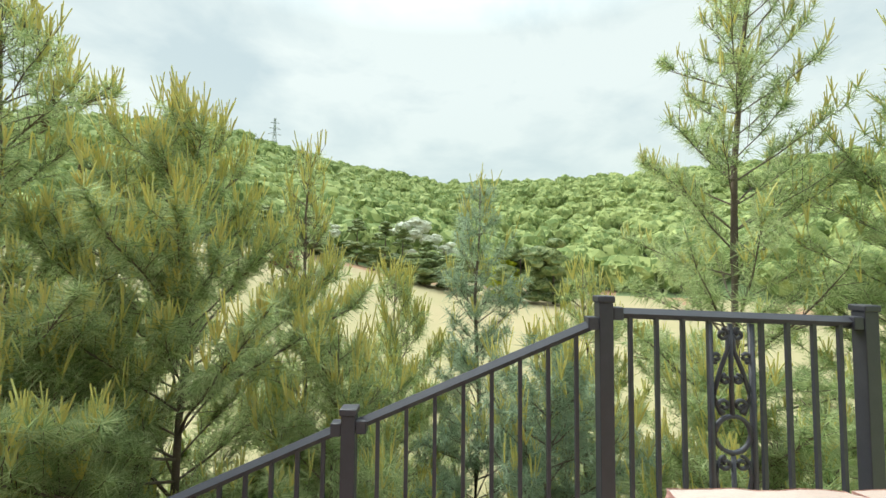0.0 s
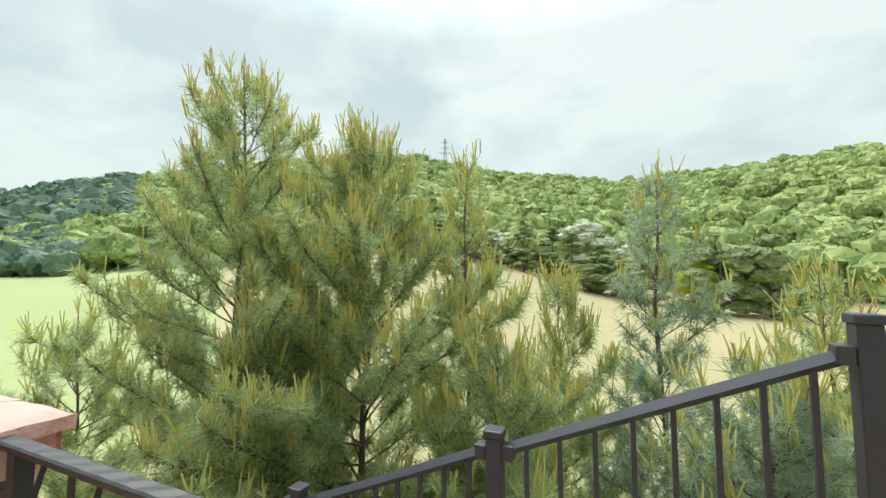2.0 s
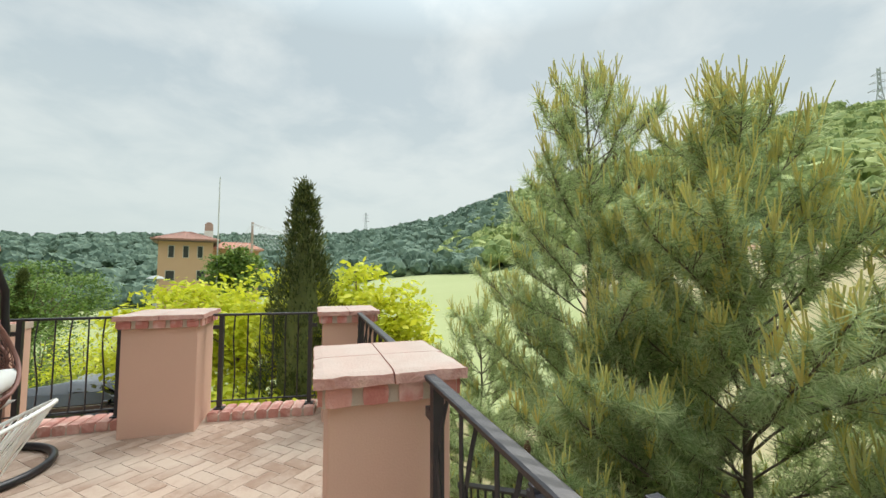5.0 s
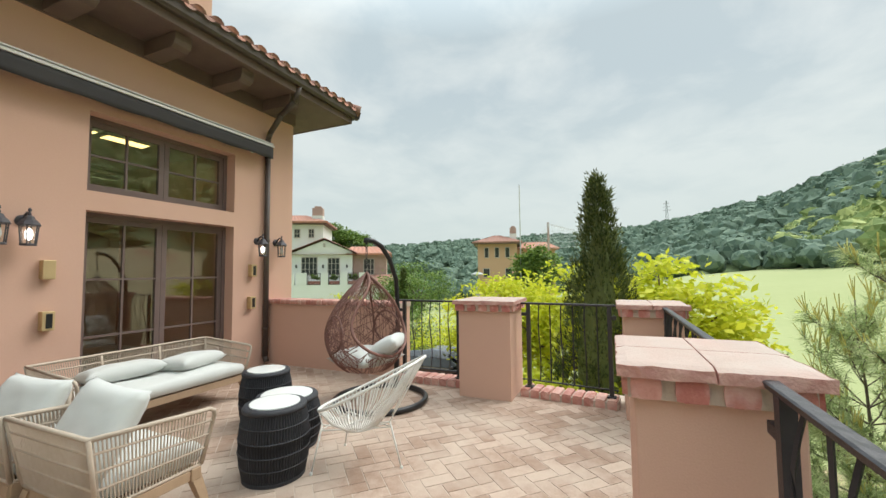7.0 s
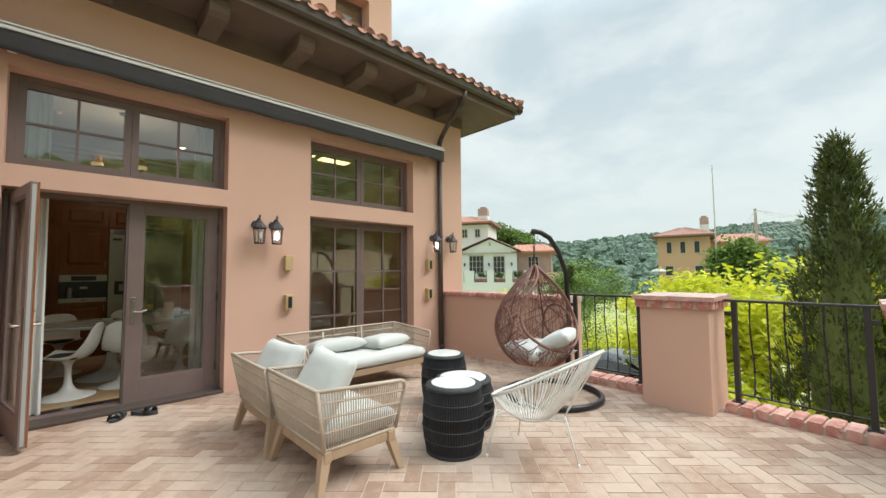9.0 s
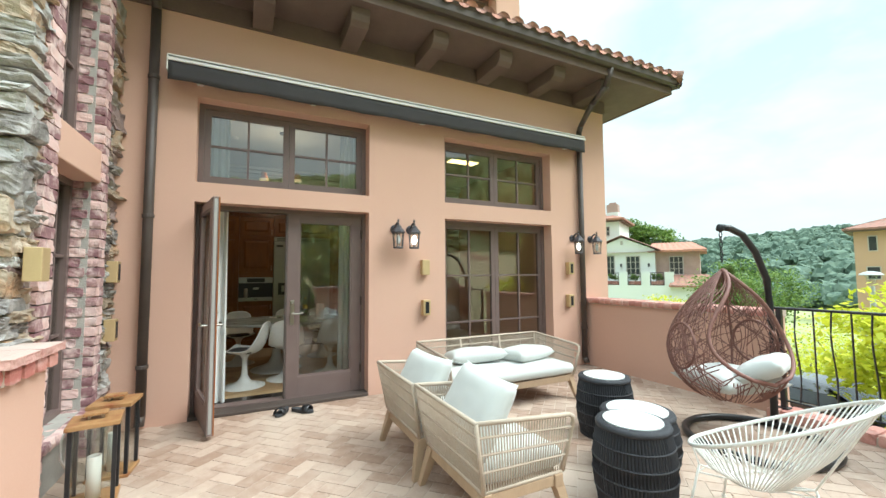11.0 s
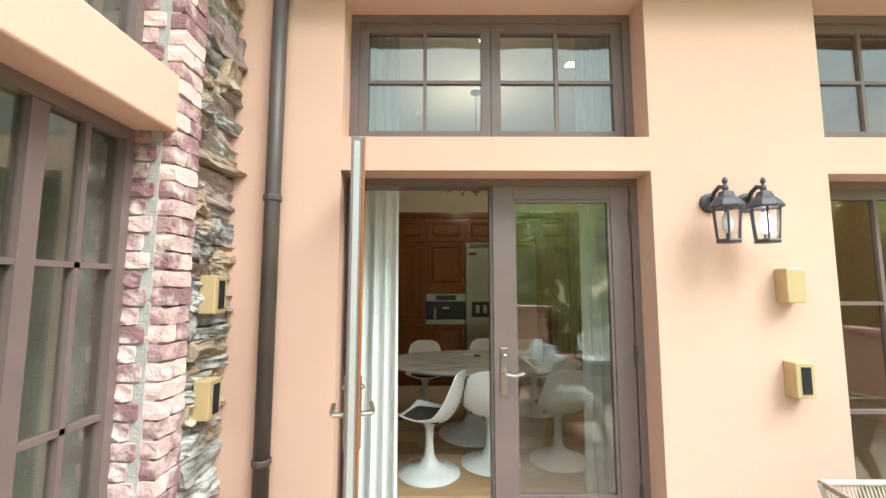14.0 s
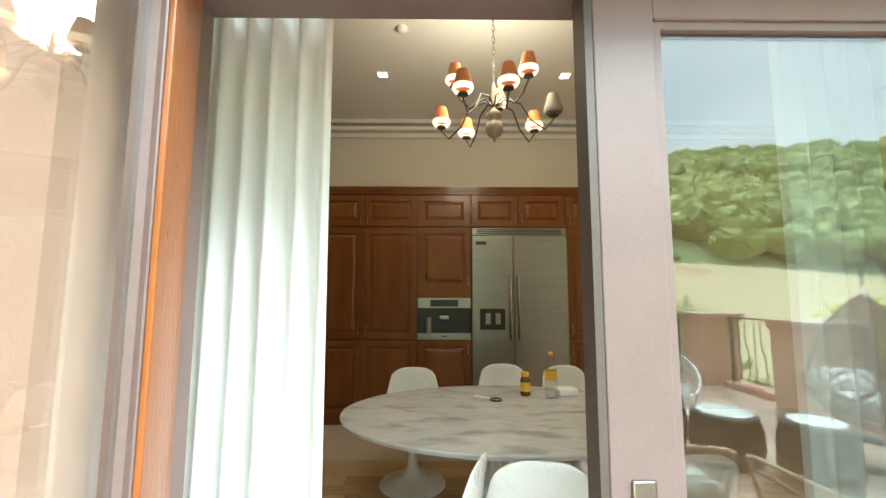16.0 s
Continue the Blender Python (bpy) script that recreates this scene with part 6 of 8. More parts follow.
bulb.data.energy, bulb.data.color, bulb.data.shadow_soft_size = 11, (1.0, 0.79, 0.56), 0.25
bulb.location = (-0.42, -6.86, 3.02)

for x, y in ((0.54, -8.1), (-1.33, -8.1), (-0.42, -5.9), (1.6, -7.2), (0.55, -6.4), (-1.3, -6.3)):
    t = thing("downlight", (x, y, 3.65), "square recessed ceiling downlight, lit", "downlight", "ceiling downlights")
    part("bezel", frame_bars(bmesh.new(), -0.06, 0.06, -0.06, 0.06, -0.006, 0.0, 0.018), AWNWHITE, t).rotation_euler = (radians(90), 0, 0)
    part("diffuser", boxed(-0.042, 0.042, -0.042, 0.042, -0.005, -0.001), DOWNLIGHT, t, "warm glowing diffuser")
for x in (-3.0, -3.75):
    t = thing("ceiling_panel_light", (x, -7.0, 3.65), "long warm ceiling panel light, lit", "ceiling light", "ceiling panels")
    part("frame", boxed(-0.32, 0.32, -0.14, 0.14, -0.03, 0.0), AWNWHITE, t)
    part("diffuser", boxed(-0.30, 0.30, -0.12, 0.12, -0.034, -0.0302), PANELGLOW, t, "amber glowing diffuser")
sd = thing("smoke_detector", (0.27, -7.38, 3.65), "round white smoke detector on the ceiling", "smoke detector")
part("body", lathe(bmesh.new(), [(0.05, 0.0), (0.05, -0.018), (0.034, -0.036), (0.0, -0.038)], 24, cap=False), AWNWHITE, sd, smooth=True)


# ---- pines below the terrace ----
NEEDLE = leaf_material("pine_needles", (0.31, 0.41, 0.185), (0.68, 0.75, 0.42), island=0.9, through=0.6, rough=0.5, scale=0.8)
NEEDLEBLUE = leaf_material("blue_pine_needles", (0.28, 0.38, 0.26), (0.52, 0.62, 0.44), island=0.75, through=0.5, rough=0.5, scale=0.8)
CANDLE = leaf_material("pine_candles", (0.78, 0.70, 0.22), (0.62, 0.62, 0.24), island=0.5, through=0.25)
BARK = material("pine_bark", (0.12, 0.09, 0.07), (0.19, 0.15, 0.12), rough=0.9, scale=12, fine=60, bump=0.7)
CONE = material("pine_cone", (0.16, 0.085, 0.05), (0.26, 0.16, 0.10), rough=0.8, scale=40, fine=120, bump=0.4)


def soup(name, verts, faces_per, mat, parent, label="", kind=""):
    """One mesh from an array of equal polygons (corners in a row)."""
    verts = np.asarray(verts, dtype=np.float32).reshape(-1, 3)
    nf = len(verts) // faces_per
    me = bpy.data.meshes.new("mesh")
    me.vertices.add(len(verts)); me.vertices.foreach_set("co", verts.ravel())
    me.loops.add(len(verts)); me.loops.foreach_set("vertex_index", np.arange(len(verts), dtype=np.int32))
    me.polygons.add(nf); me.polygons.foreach_set("loop_start", np.arange(0, len(verts), faces_per, dtype=np.int32))
    me.update(calc_edges=True)
    me.materials.append(mat)
    ob = new(name, me)
    ob.parent = parent
    return tagged(ob, label, kind=kind)


def turned_to(dirs, rng):
    """Turns that lay +z on each direction, with a random roll."""
    d = dirs / np.linalg.norm(dirs, axis=1, keepdims=True)
    h = np.where(np.abs(d[:, 2:3]) > 0.9, np.array([[1.0, 0, 0]]), np.array([[0, 0, 1.0]]))
    s = np.cross(d, h); s /= np.linalg.norm(s, axis=1, keepdims=True)
    o = np.cross(s, d)
    a = rng.uniform(0, 2 * np.pi, len(d))[:, None]
    s2, o2 = np.cos(a) * s + np.sin(a) * o, -np.sin(a) * s + np.cos(a) * o
    return np.stack([s2, o2, d], axis=2)


def needle_tuft(rng, n, length=0.135, width=0.0068, spread=1.65):
    """Needles fanning out of a short shoot along +z: triangles."""
    out = []
    for k in range(n):
        a, t = rng.uniform(0, 2 * np.pi), spread * np.sqrt(rng.uniform(0.04, 1))
        d = np.array([np.sin(t) * np.cos(a), np.sin(t) * np.sin(a), np.cos(t)])
        side = np.cross(d, rng.normal(size=3)); side /= np.linalg.norm(side)
        base = np.array([0, 0, rng.uniform(-0.05, 0.02)])
        tip = base + d * length * rng.uniform(0.75, 1.15) + np.array([0, 0, -0.012 * np.sin(t)])
        out += [base - side * width / 2, base + side * width / 2, tip]
    return np.array(out)


def pine(at, top, radius, seed, density, label, mat=NEEDLE, low=-0.6, lean=(0, 0), open_top=0.25, candles=1.0, cones=0, shape=0.8, per=23, whorl=0.155):
    rng = np.random.default_rng(seed)
    t = thing("pine_tree", at, label, "tree", "pines below the terrace")
    H = top - at[2]
    trunk = bmesh.new()
    axis = [Vector((lean[0] * (k / 10) ** 2 + 0.03 * math.sin(k * 1.7 + seed), lean[1] * (k / 10) ** 2 + 0.03 * math.cos(k * 1.3 + seed), H * k / 10)) for k in range(11)]
    tube(trunk, axis, 0.014 + 0.0068 * H, 9, taper=0.12)
    part("trunk", trunk, BARK, t, "grey-brown tapering trunk", smooth=True)

    def on_axis(z):
        u = min(max(z / H * 10, 0), 9.999); k = int(u)
        return axis[k].lerp(axis[k + 1], u - k)

    limbs = bmesh.new()
    spots, ways, tips = [], [], []
    z = low - at[2]
    z = max(z, 0.3)
    z_low = z
    while z < H - 0.12:
        u = (z - z_low) / (H - z_low)
        reach = radius * (1 - u ** 1.35) ** (shape + 0.25) * (0.8 + 0.2 * min(1, u * 6)) + 0.10
        n = rng.integers(3, 5)
        a0 = rng.uniform(0, 6.28)
        for k in range(n):
            a = a0 + 6.28 * k / n + rng.uniform(-0.35, 0.35)
            L = reach * rng.uniform(0.55, 1.22)
            rise = 0.22 + 0.75 * u + rng.uniform(-0.25, 0.35)
            base = np.array(on_axis(z))
            d = np.array([np.cos(a), np.sin(a), rise]); d /= np.linalg.norm(d)
            pts = [base]
            steps = 5
            for s in range(1, steps + 1):
                bend = np.array([0, 0, 0.10 * s / steps]) + rng.normal(size=3) * 0.05
                pts.append(pts[-1] + (d + bend) * L / steps)
            tube(limbs, [Vector(p) for p in pts], 0.004 + 0.0055 * L, 5, taper=0.3)
            pts = np.array(pts)
            m = max(4, int(L * density * 2.3))
            for q in range(m):
                v = 0.22 + 0.78 * (q + rng.uniform(0, 1)) / m
                f = v * steps; i = min(int(f), steps - 1)
                p = pts[i] + (pts[i + 1] - pts[i]) * (f - i)
                fwd = (pts[i + 1] - pts[i]); fwd /= np.linalg.norm(fwd)
                side = rng.normal(size=3); side -= side @ fwd * fwd; side /= np.linalg.norm(side)
                side[2] = abs(side[2]) * 0.7 if rng.uniform() < 0.75 else side[2]
                out = fwd * rng.uniform(0.5, 1.0) + side * rng.uniform(0.4, 1.0) * (1.0 if v < 0.93 else 0.2) + np.array([0, 0, 0.25])
                out /= np.linalg.norm(out)
                twig = rng.uniform(0.04, 0.34) * (1.15 - 0.5 * v) * min(1.0, 0.5 + L)
                e = p + out * twig
                if twig > 0.08:
                    tube(limbs, [Vector(p), Vector(e)], 0.0026, 3)
                if rng.uniform() < 1 - open_top * u:
                    spots.append(e); ways.append(out)
                    if twig > 0.14:
                        spots.append(p + out * twig * 0.55); ways.append(out + rng.normal(size=3) * 0.3)
                if v > 0.55 and rng.uniform() < 0.42 * candles * (0.25 + 1.1 * u):
                    tips.append((e, out))
            spots.append(pts[-1]); ways.append(pts[-1] - pts[-2])
            tips.append((pts[-1], pts[-1] - pts[-2]))
        z += whorl * (1 + 0.3 * u) * rng.uniform(0.8, 1.2)
    tips.append((np.array(axis[-1]), np.array([0, 0, 1.0])))
    part("branchwork", limbs, BARK, t, "thin upswept branches")
    spots, ways = np.array(spots), np.array(ways)
    R = turned_to(ways + rng.normal(size=ways.shape) * 0.12, rng)
    chunks = []
    kinds = [needle_tuft(rng, per) for _ in range(7)]
    pick, size = rng.integers(0, 7, len(spots)), rng.uniform(0.75, 1.2, len(spots))
    for k in range(7):
        sel = pick == k
        if sel.any():
            chunks.append((np.einsum("nij,vj->nvi", R[sel] * size[sel][:, None, None], kinds[k]) + spots[sel][:, None]).reshape(-1, 3))
    soup("crown", np.concatenate(chunks), 3, mat, t, "soft tufts of long green needles", "stuff")
    cand = []
    for p, d in tips:
        for c in range(rng.integers(2, 6)):
            up = np.array([rng.normal() * 0.22, rng.normal() * 0.22, 1.0]) + 0.25 * d / np.linalg.norm(d)
            up /= np.linalg.norm(up)
            L = rng.uniform(0.07, 0.20) * (0.7 + 0.75 * (p[2] / H) ** 2)
            s1 = np.cross(up, rng.normal(size=3)); s1 /= np.linalg.norm(s1); s2 = np.cross(up, s1)
            ring = [p + 0.0064 * (np.cos(b) * s1 + np.sin(b) * s2) for b in (0, 2.09, 4.19)]
            head = p + up * L + 0.1 * L * s1
            hr = [head + 0.0046 * (np.cos(b) * s1 + np.sin(b) * s2) for b in (0, 2.09, 4.19)]
            for q in range(3):
                cand += [ring[q], ring[(q + 1) % 3], hr[(q + 1) % 3], hr[q]]
    soup("new_growth", np.array(cand), 4, CANDLE, t, "yellow-green upright new shoots", "stuff")
    if cones:
        idx = rng.choice(len(spots), cones, replace=False)
        for k in idx:
            bm = bmesh.new()
            for row in range(7):
                for c in range(7):
                    a, r = 6.28 * c / 7 + row * 0.45, 0.020 * math.sin(math.pi * (row + 0.8) / 8) + 0.004
                    box(bm, -0.007, 0.007, 0, r, -0.004, 0.004, m=Matrix.Translation(Vector(spots[k]) + Vector((0, 0, -0.03 - row * 0.013))) @ Matrix.Rotation(a, 4, "Z") @ Matrix.Rotation(-0.4, 4, "X"))
            part("cone", bm, CONE, t, "hanging brown pine cone")
    return t


pine((-3.42, 3.10, -3.2), 3.75, 2.1, 1, 17, "bushy pine with yellow candles beside the terrace", cones=12, low=-2.2, candles=1.2, lean=(0.0, -0.05), shape=0.72, open_top=0.6)
pine((-2.05, 3.35, -3.4), 2.7, 1.95, 2, 19, "bushy pine covered in yellow candles", cones=5, low=-2.4, candles=2.2, shape=0.5, open_top=0.4)
pine((-1.30, 4.05, -3.6), 2.70, 1.0, 3, 12, "young pine with a long bare leader", low=-2.4, candles=1.0, open_top=0.85, shape=0.9)
pine((0.47, 4.30, -3.6), 2.48, 1.0, 4, 11, "slender young blue-green pine", mat=NEEDLEBLUE, low=-2.6, candles=0.35, open_top=0.5, shape=0.8)
pine((2.75, 3.75, -3.4), 5.1, 1.6, 5, 10, "tall open pine with upswept branches", low=-1.8, candles=1.0, open_top=0.55, shape=0.7, lean=(0.4, 0.1), whorl=0.2)
pine((3.9, 3.0, -3.4), 3.4, 1.5, 6, 12, "bushy pine behind the fence", low=-2.2, candles=0.9, shape=0.6)
pine((1.75, 4.6, -3.6), 1.55, 1.35, 7, 14, "young pine on the slope", low=-2.8, candles=1.4, shape=0.8, open_top=0.5)
pine((-0.45, 4.7, -3.8), 1.5, 1.25, 8, 14, "young pine on the slope", low=-3.0, candles=1.8, shape=0.8, open_top=0.5)
pine((-2.55, 2.75, -3.4), 1.15, 1.3, 10, 17, "dense low pine beside the stairs", low=-2.6, candles=0.9, shape=0.5, open_top=0.1)
pine((-0.75, 3.2, -3.5), 1.0, 1.15, 11, 15, "low bushy pine behind the fence", low=-2.4, candles=1.4, shape=0.6, open_top=0.2)
pine((0.95, 3.3, -3.5), 0.92, 1.15, 12, 15, "low bushy pine behind the fence", mat=NEEDLEBLUE, low=-2.4, candles=1.2, shape=0.6, open_top=0.2)
pine((2.25, 3.0, -3.4), 0.75, 1.1, 13, 15, "low bushy pine behind the fence", low=-2.2, candles=1.2, shape=0.6, open_top=0.2)
pine((-5.3, 2.6, -3.2), 1.1, 1.5, 9, 12, "low spreading pine on the slope", low=-2.4, candles=0.6, cones=2, shape=0.7)


# ---- leafy trees and shrubs ----
def leaf_cloud(rng, n, centre, radii, clumps, leaf, flat=0.4):
    """Leaf quads gathered in clumps over an uneven crown."""
    u = rng.normal(size=(clumps, 3)); u /= np.linalg.norm(u, axis=1, keepdims=True)
    c = np.array(centre) + u * np.array(radii) * rng.uniform(0.45, 1.0, (clumps, 1))
    which = rng.integers(0, clumps, n)
    spread = np.mean(radii) * 0.22
    p = c[which] + rng.normal(size=(n, 3)) * spread * np.array([1, 1, flat])
    nrm = rng.normal(size=(n, 3)) * 0.6 + np.array([0, 0, 1.0])
    R = turned_to(nrm, rng)
    s = leaf * rng.uniform(0.6, 1.3, (n, 1, 1))
    quad = np.array([[-0.5, 0, 0], [0, -0.32, 0.05], [0.5, 0, 0], [0, 0.32, 0.05]])
    return (np.einsum("nij,vj->nvi", R, quad) * s + p[:, None]).reshape(-1, 3), c


def leafy_tree(at, height, radii, seed, n, mat, label, leaf=0.17, name="maple_tree", category="tree", group="", clumps=60, flat=0.35):
    rng = np.random.default_rng(seed)
    t = thing(name, at, label, category, group)
    centre = (0, 0, height - radii[2])
    verts, cl = leaf_cloud(rng, n, centre, radii, clumps, leaf, flat)
    bm = bmesh.new()
    fork = Vector((0, 0, max(0.2, height - 2 * radii[2])))
    tube(bm, [(0, 0, 0), fork], 0.04 + 0.02 * height, 8, taper=0.7)
    part("trunk", bm, BARK, t, smooth=True)
    lb = bmesh.new()
    for k in range(0, clumps, 3):
        e = Vector(cl[k])
        tube(lb, [fork, fork.lerp(e, 0.5) + Vector((0, 0, 0.1)), e], 0.02 + 0.006 * height, 5, taper=0.25)
    part("branchwork", lb, BARK, t)
    soup("crown", verts, 4, mat, t, "", "stuff")
    return t


YELLOWLEAF = leaf_material("yellow_green_leaves", (0.50, 0.55, 0.035), (0.72, 0.72, 0.06), island=0.7, through=0.45, scale=1.2)
GREENLEAF = leaf_material("green_leaves", (0.10, 0.18, 0.04), (0.22, 0.31, 0.07), island=0.7, through=0.3, scale=1.0)
CYPLEAF = leaf_material("cypress_sprays", (0.06, 0.085, 0.028), (0.17, 0.20, 0.065), island=0.8, through=0.15, scale=2.0)
REDLEAF = leaf_material("red_leaves", (0.25, 0.04, 0.05), (0.36, 0.07, 0.08), island=0.6, through=0.3)
leafy_tree((-10.6, -0.9, -3.0), 4.45, (2.3, 2.5, 1.3), 21, 9000, YELLOWLEAF, "bright yellow-green maple in full leaf", group="yellow maples")
leafy_tree((-11.2, -2.7, -3.0), 4.2, (1.9, 1.6, 1.2), 22, 7000, YELLOWLEAF, "bright yellow-green maple in full leaf", group="yellow maples")
leafy_tree((-9.2, 1.25, -3.0), 4.55, (1.5, 1.5, 1.1), 23, 7000, YELLOWLEAF, "bright yellow-green maple in full leaf", group="yellow maples")
leafy_tree((-7.8, -0.9, -3.0), 3.0, (1.3, 1.5, 1.3), 24, 6000, YELLOWLEAF, "low yellow-green maple behind the railing", group="yellow maples", clumps=45)
leafy_tree((-7.2, 1.2, -3.0), 2.7, (1.2, 1.2, 1.2), 27, 4500, YELLOWLEAF, "low yellow-green maple behind the railing", group="yellow maples", clumps=40)
leafy_tree((-27.5, -13.5, -4.2), 6.4, (2.3, 2.3, 1.9), 25, 6500, GREENLEAF, "leafy green garden tree by the drive", name="garden_tree", leaf=0.16)
leafy_tree((-23.6, -12.7, -4.2), 5.8, (2.0, 2.0, 1.8), 26, 6500, GREENLEAF, "leafy green garden tree by the drive", name="garden_tree", leaf=0.16)
leafy_tree((-47.2, -38.0, -5.0), 14.1, (2.8, 2.8, 2.6), 28, 6000, GREENLEAF, "green garden tree behind the white house", name="garden_tree", leaf=0.36)
leafy_tree((-48.2, -34.9, -5.0), 12.9, (2.8, 2.8, 2.4), 29, 6000, GREENLEAF, "dark garden tree behind the white house", name="garden_tree", leaf=0.36)
leafy_tree((-33.0, -5.4, -7.0), 10.6, (1.9, 1.9, 2.2), 30, 7000, GREENLEAF, "spreading green tree by the ochre house", name="garden_tree", leaf=0.3)
leafy_tree((-9.4, -6.9, -1.6), 2.5, (0.6, 0.6, 0.9), 31, 2500, YELLOWLEAF, "light green shrub beside the house corner", name="shrub", category="shrub", leaf=0.07, clumps=20)
for k, (x, y, r, h) in enumerate(((-15.6, -6.6, 1.3, 2.2), (-16.8, -8.4, 1.3, 2.5), (-15.6, -4.6, 1.3, 2.3), (-16.5, -9.9, 1.3, 2.4), (-18.6, -6.6, 1.6, 2.6))):
    leafy_tree((x, y, -2.7), h, (r, r, h * 0.5), 40 + k, 3000, GREENLEAF if k % 2 else YELLOWLEAF, "clipped light green garden shrub", name="shrub", category="shrub", group="garden shrubs", leaf=0.1, clumps=40, flat=0.8)


def cypress(at, height, r, seed):
    rng = np.random.default_rng(seed)
    t = thing("cypress_tree", at, "tall dark green conical cypress", "tree")
    part("trunk", tube(bmesh.new(), [(0, 0, 0), (0, 0, height * 0.9)], 0.09, 8, taper=0.15), BARK, t)
    n = 1500
    u = rng.uniform(0, 1, n) ** 1.25
    a = rng.uniform(0, 6.283, n)
    lump = 1 + 0.16 * np.sin(a * 3 + u * 17) + 0.10 * np.sin(a * 5 - u * 31)
    prof = np.minimum(1, (1 - u) * 1.75) ** 0.8 * (0.75 + 0.25 * np.minimum(1, u * 5)) * lump
    rr = r * prof * rng.uniform(0.55, 1.03, n)
    p = np.stack([rr * np.cos(a), rr * np.sin(a), u * height], 1)
    d = np.stack([np.cos(a) * 0.55, np.sin(a) * 0.55, np.ones(n) * 1.1], 1) + rng.normal(size=(n, 3)) * 0.2
    R = turned_to(d, rng)
    spray = []
    for k in range(22):
        b, z = rng.uniform(0, 6.283), rng.uniform(-0.02, 0.2)
        w = 0.055 * (1 - z / 0.26)
        c = np.array([w * np.cos(b), w * np.sin(b), z])
        e = c + np.array([0.025 * np.cos(b), 0.025 * np.sin(b), 0.06])
        s = np.array([-np.sin(b), np.cos(b), 0]) * 0.012
        spray += [c - s, c + s, e]
    soup("crown", (np.einsum("nij,vj->nvi", R * rng.uniform(0.8, 1.5, (n, 1, 1)), np.array(spray)) + p[:, None]).reshape(-1, 3), 3, CYPLEAF, t, "upright scale-leaf sprays", "stuff")
    core = lathe(bmesh.new(), [(r * 0.35, 0.1), (r * 0.62, height * 0.2), (r * 0.55, height * 0.45), (r * 0.25, height * 0.75), (0.03, height * 0.93)], 16)
    part("inner_foliage", core, CYPLEAF, t)


cypress((-8.05, 0.08, -3.0), 6.12, 0.78, 51)
cypress((-22.6, -12.2, -3.6), 5.1, 0.36, 52)


# ---- ground, hills, woods ----
GRASS = material("fairway_grass", (0.38, 0.32, 0.18), (0.34, 0.31, 0.15), rough=0.95, scale=0.03, fine=1.2, bump=0.1, stain=(0.45, 0.35, 0.21), stain_scale=0.02, stain_at=0.55)
GREENGRASS = material("green_fairway", (0.30, 0.34, 0.14), (0.36, 0.39, 0.18), rough=0.95, scale=0.04, fine=1.0, bump=0.1)
WOODFLOOR = material("wood_floor", (0.10, 0.15, 0.06), (0.15, 0.20, 0.08), rough=1, scale=0.05, fine=0.6, bump=0.2)
SOIL = material("bare_soil", (0.40, 0.24, 0.14), (0.32, 0.19, 0.11), rough=1, scale=0.1, fine=1, bump=0.3)
WOODS = leaf_material("woodland", (0.17, 0.24, 0.075), (0.42, 0.47, 0.175), island=0.6, through=0.1, rough=0.8, scale=0.02)
# FARWOODS: the bluish haze of distance is painted into the leaf colour
FARWOODS = leaf_material("haze_tinted_woodland", (0.10, 0.155, 0.115), (0.17, 0.235, 0.17), island=0.8, through=0.05, rough=0.9, scale=0.008)
BLOSSOM = leaf_material("white_blossom", (0.62, 0.64, 0.50), (0.75, 0.76, 0.66), island=0.5, through=0.2)


def smooth(a, b, v):
    u = min(max((v - a) / (b - a), 0), 1)
    return u * u * (3 - 2 * u)


AZ = [-180, -90, -60, -20, 0, 12, 20, 27, 33, 45, 60, 66, 72, 81, 87, 100, 110, 120, 140, 180]
EL = [5, 6, 11, 11.5, 11, 13.2, 14.3, 15.6, 16.2, 14.5, 11.2, 9.4, 7.2, 5.6, 4.9, 4.4, 4.0, 3.4, 4, 5]
RID = [500, 400, 300, 270, 260, 260, 260, 260, 260, 280, 330, 360, 420, 520, 600, 650, 650, 650, 600, 500]
EDGE = [60, 60, 80, 92, 92, 88, 84, 80, 80, 95, 120, 130, 150, 150, 170, 200, 200, 190, 90, 60]
EDZ = [-3, -3, -4, -3.5, -1.5, 2.5, 5.0, 6.0, 6.5, 5, 3, 2, 1.2, 0.0, -4, -10, -12, -12, -4, -3]


def ground_height(x, y):
    r, az = math.hypot(x, y), math.degrees(math.atan2(-x, y))
    el, rid, edge, edz = (float(np.interp(az, AZ, q)) for q in (EL, RID, EDGE, EDZ))
    near = -3.0 - 1.6 * smooth(6, 24, r) * smooth(-60, 0, az) * (1 - smooth(75, 100, az))
    bump = 0.6 * noise.noise(Vector((x, y, 0)) * 0.03) * smooth(15, 50, r)
    if r < edge:
        u = smooth(14, edge, r)
        return near + (edz - near) * u ** 1.25 + bump
    top = rid * math.tan(radians(el)) + 1.5
    if r < rid:
        u = (r - edge) / (rid - edge)
        return edz + (top - edz) * (u ** 1.05) + bump * 2.5 + 5 * noise.noise(Vector((x, y, 5)) * 0.012) * u * (1 - u) * 4
    return top * (1 - 0.5 * smooth(rid, 2.2 * rid, r)) + bump * 2


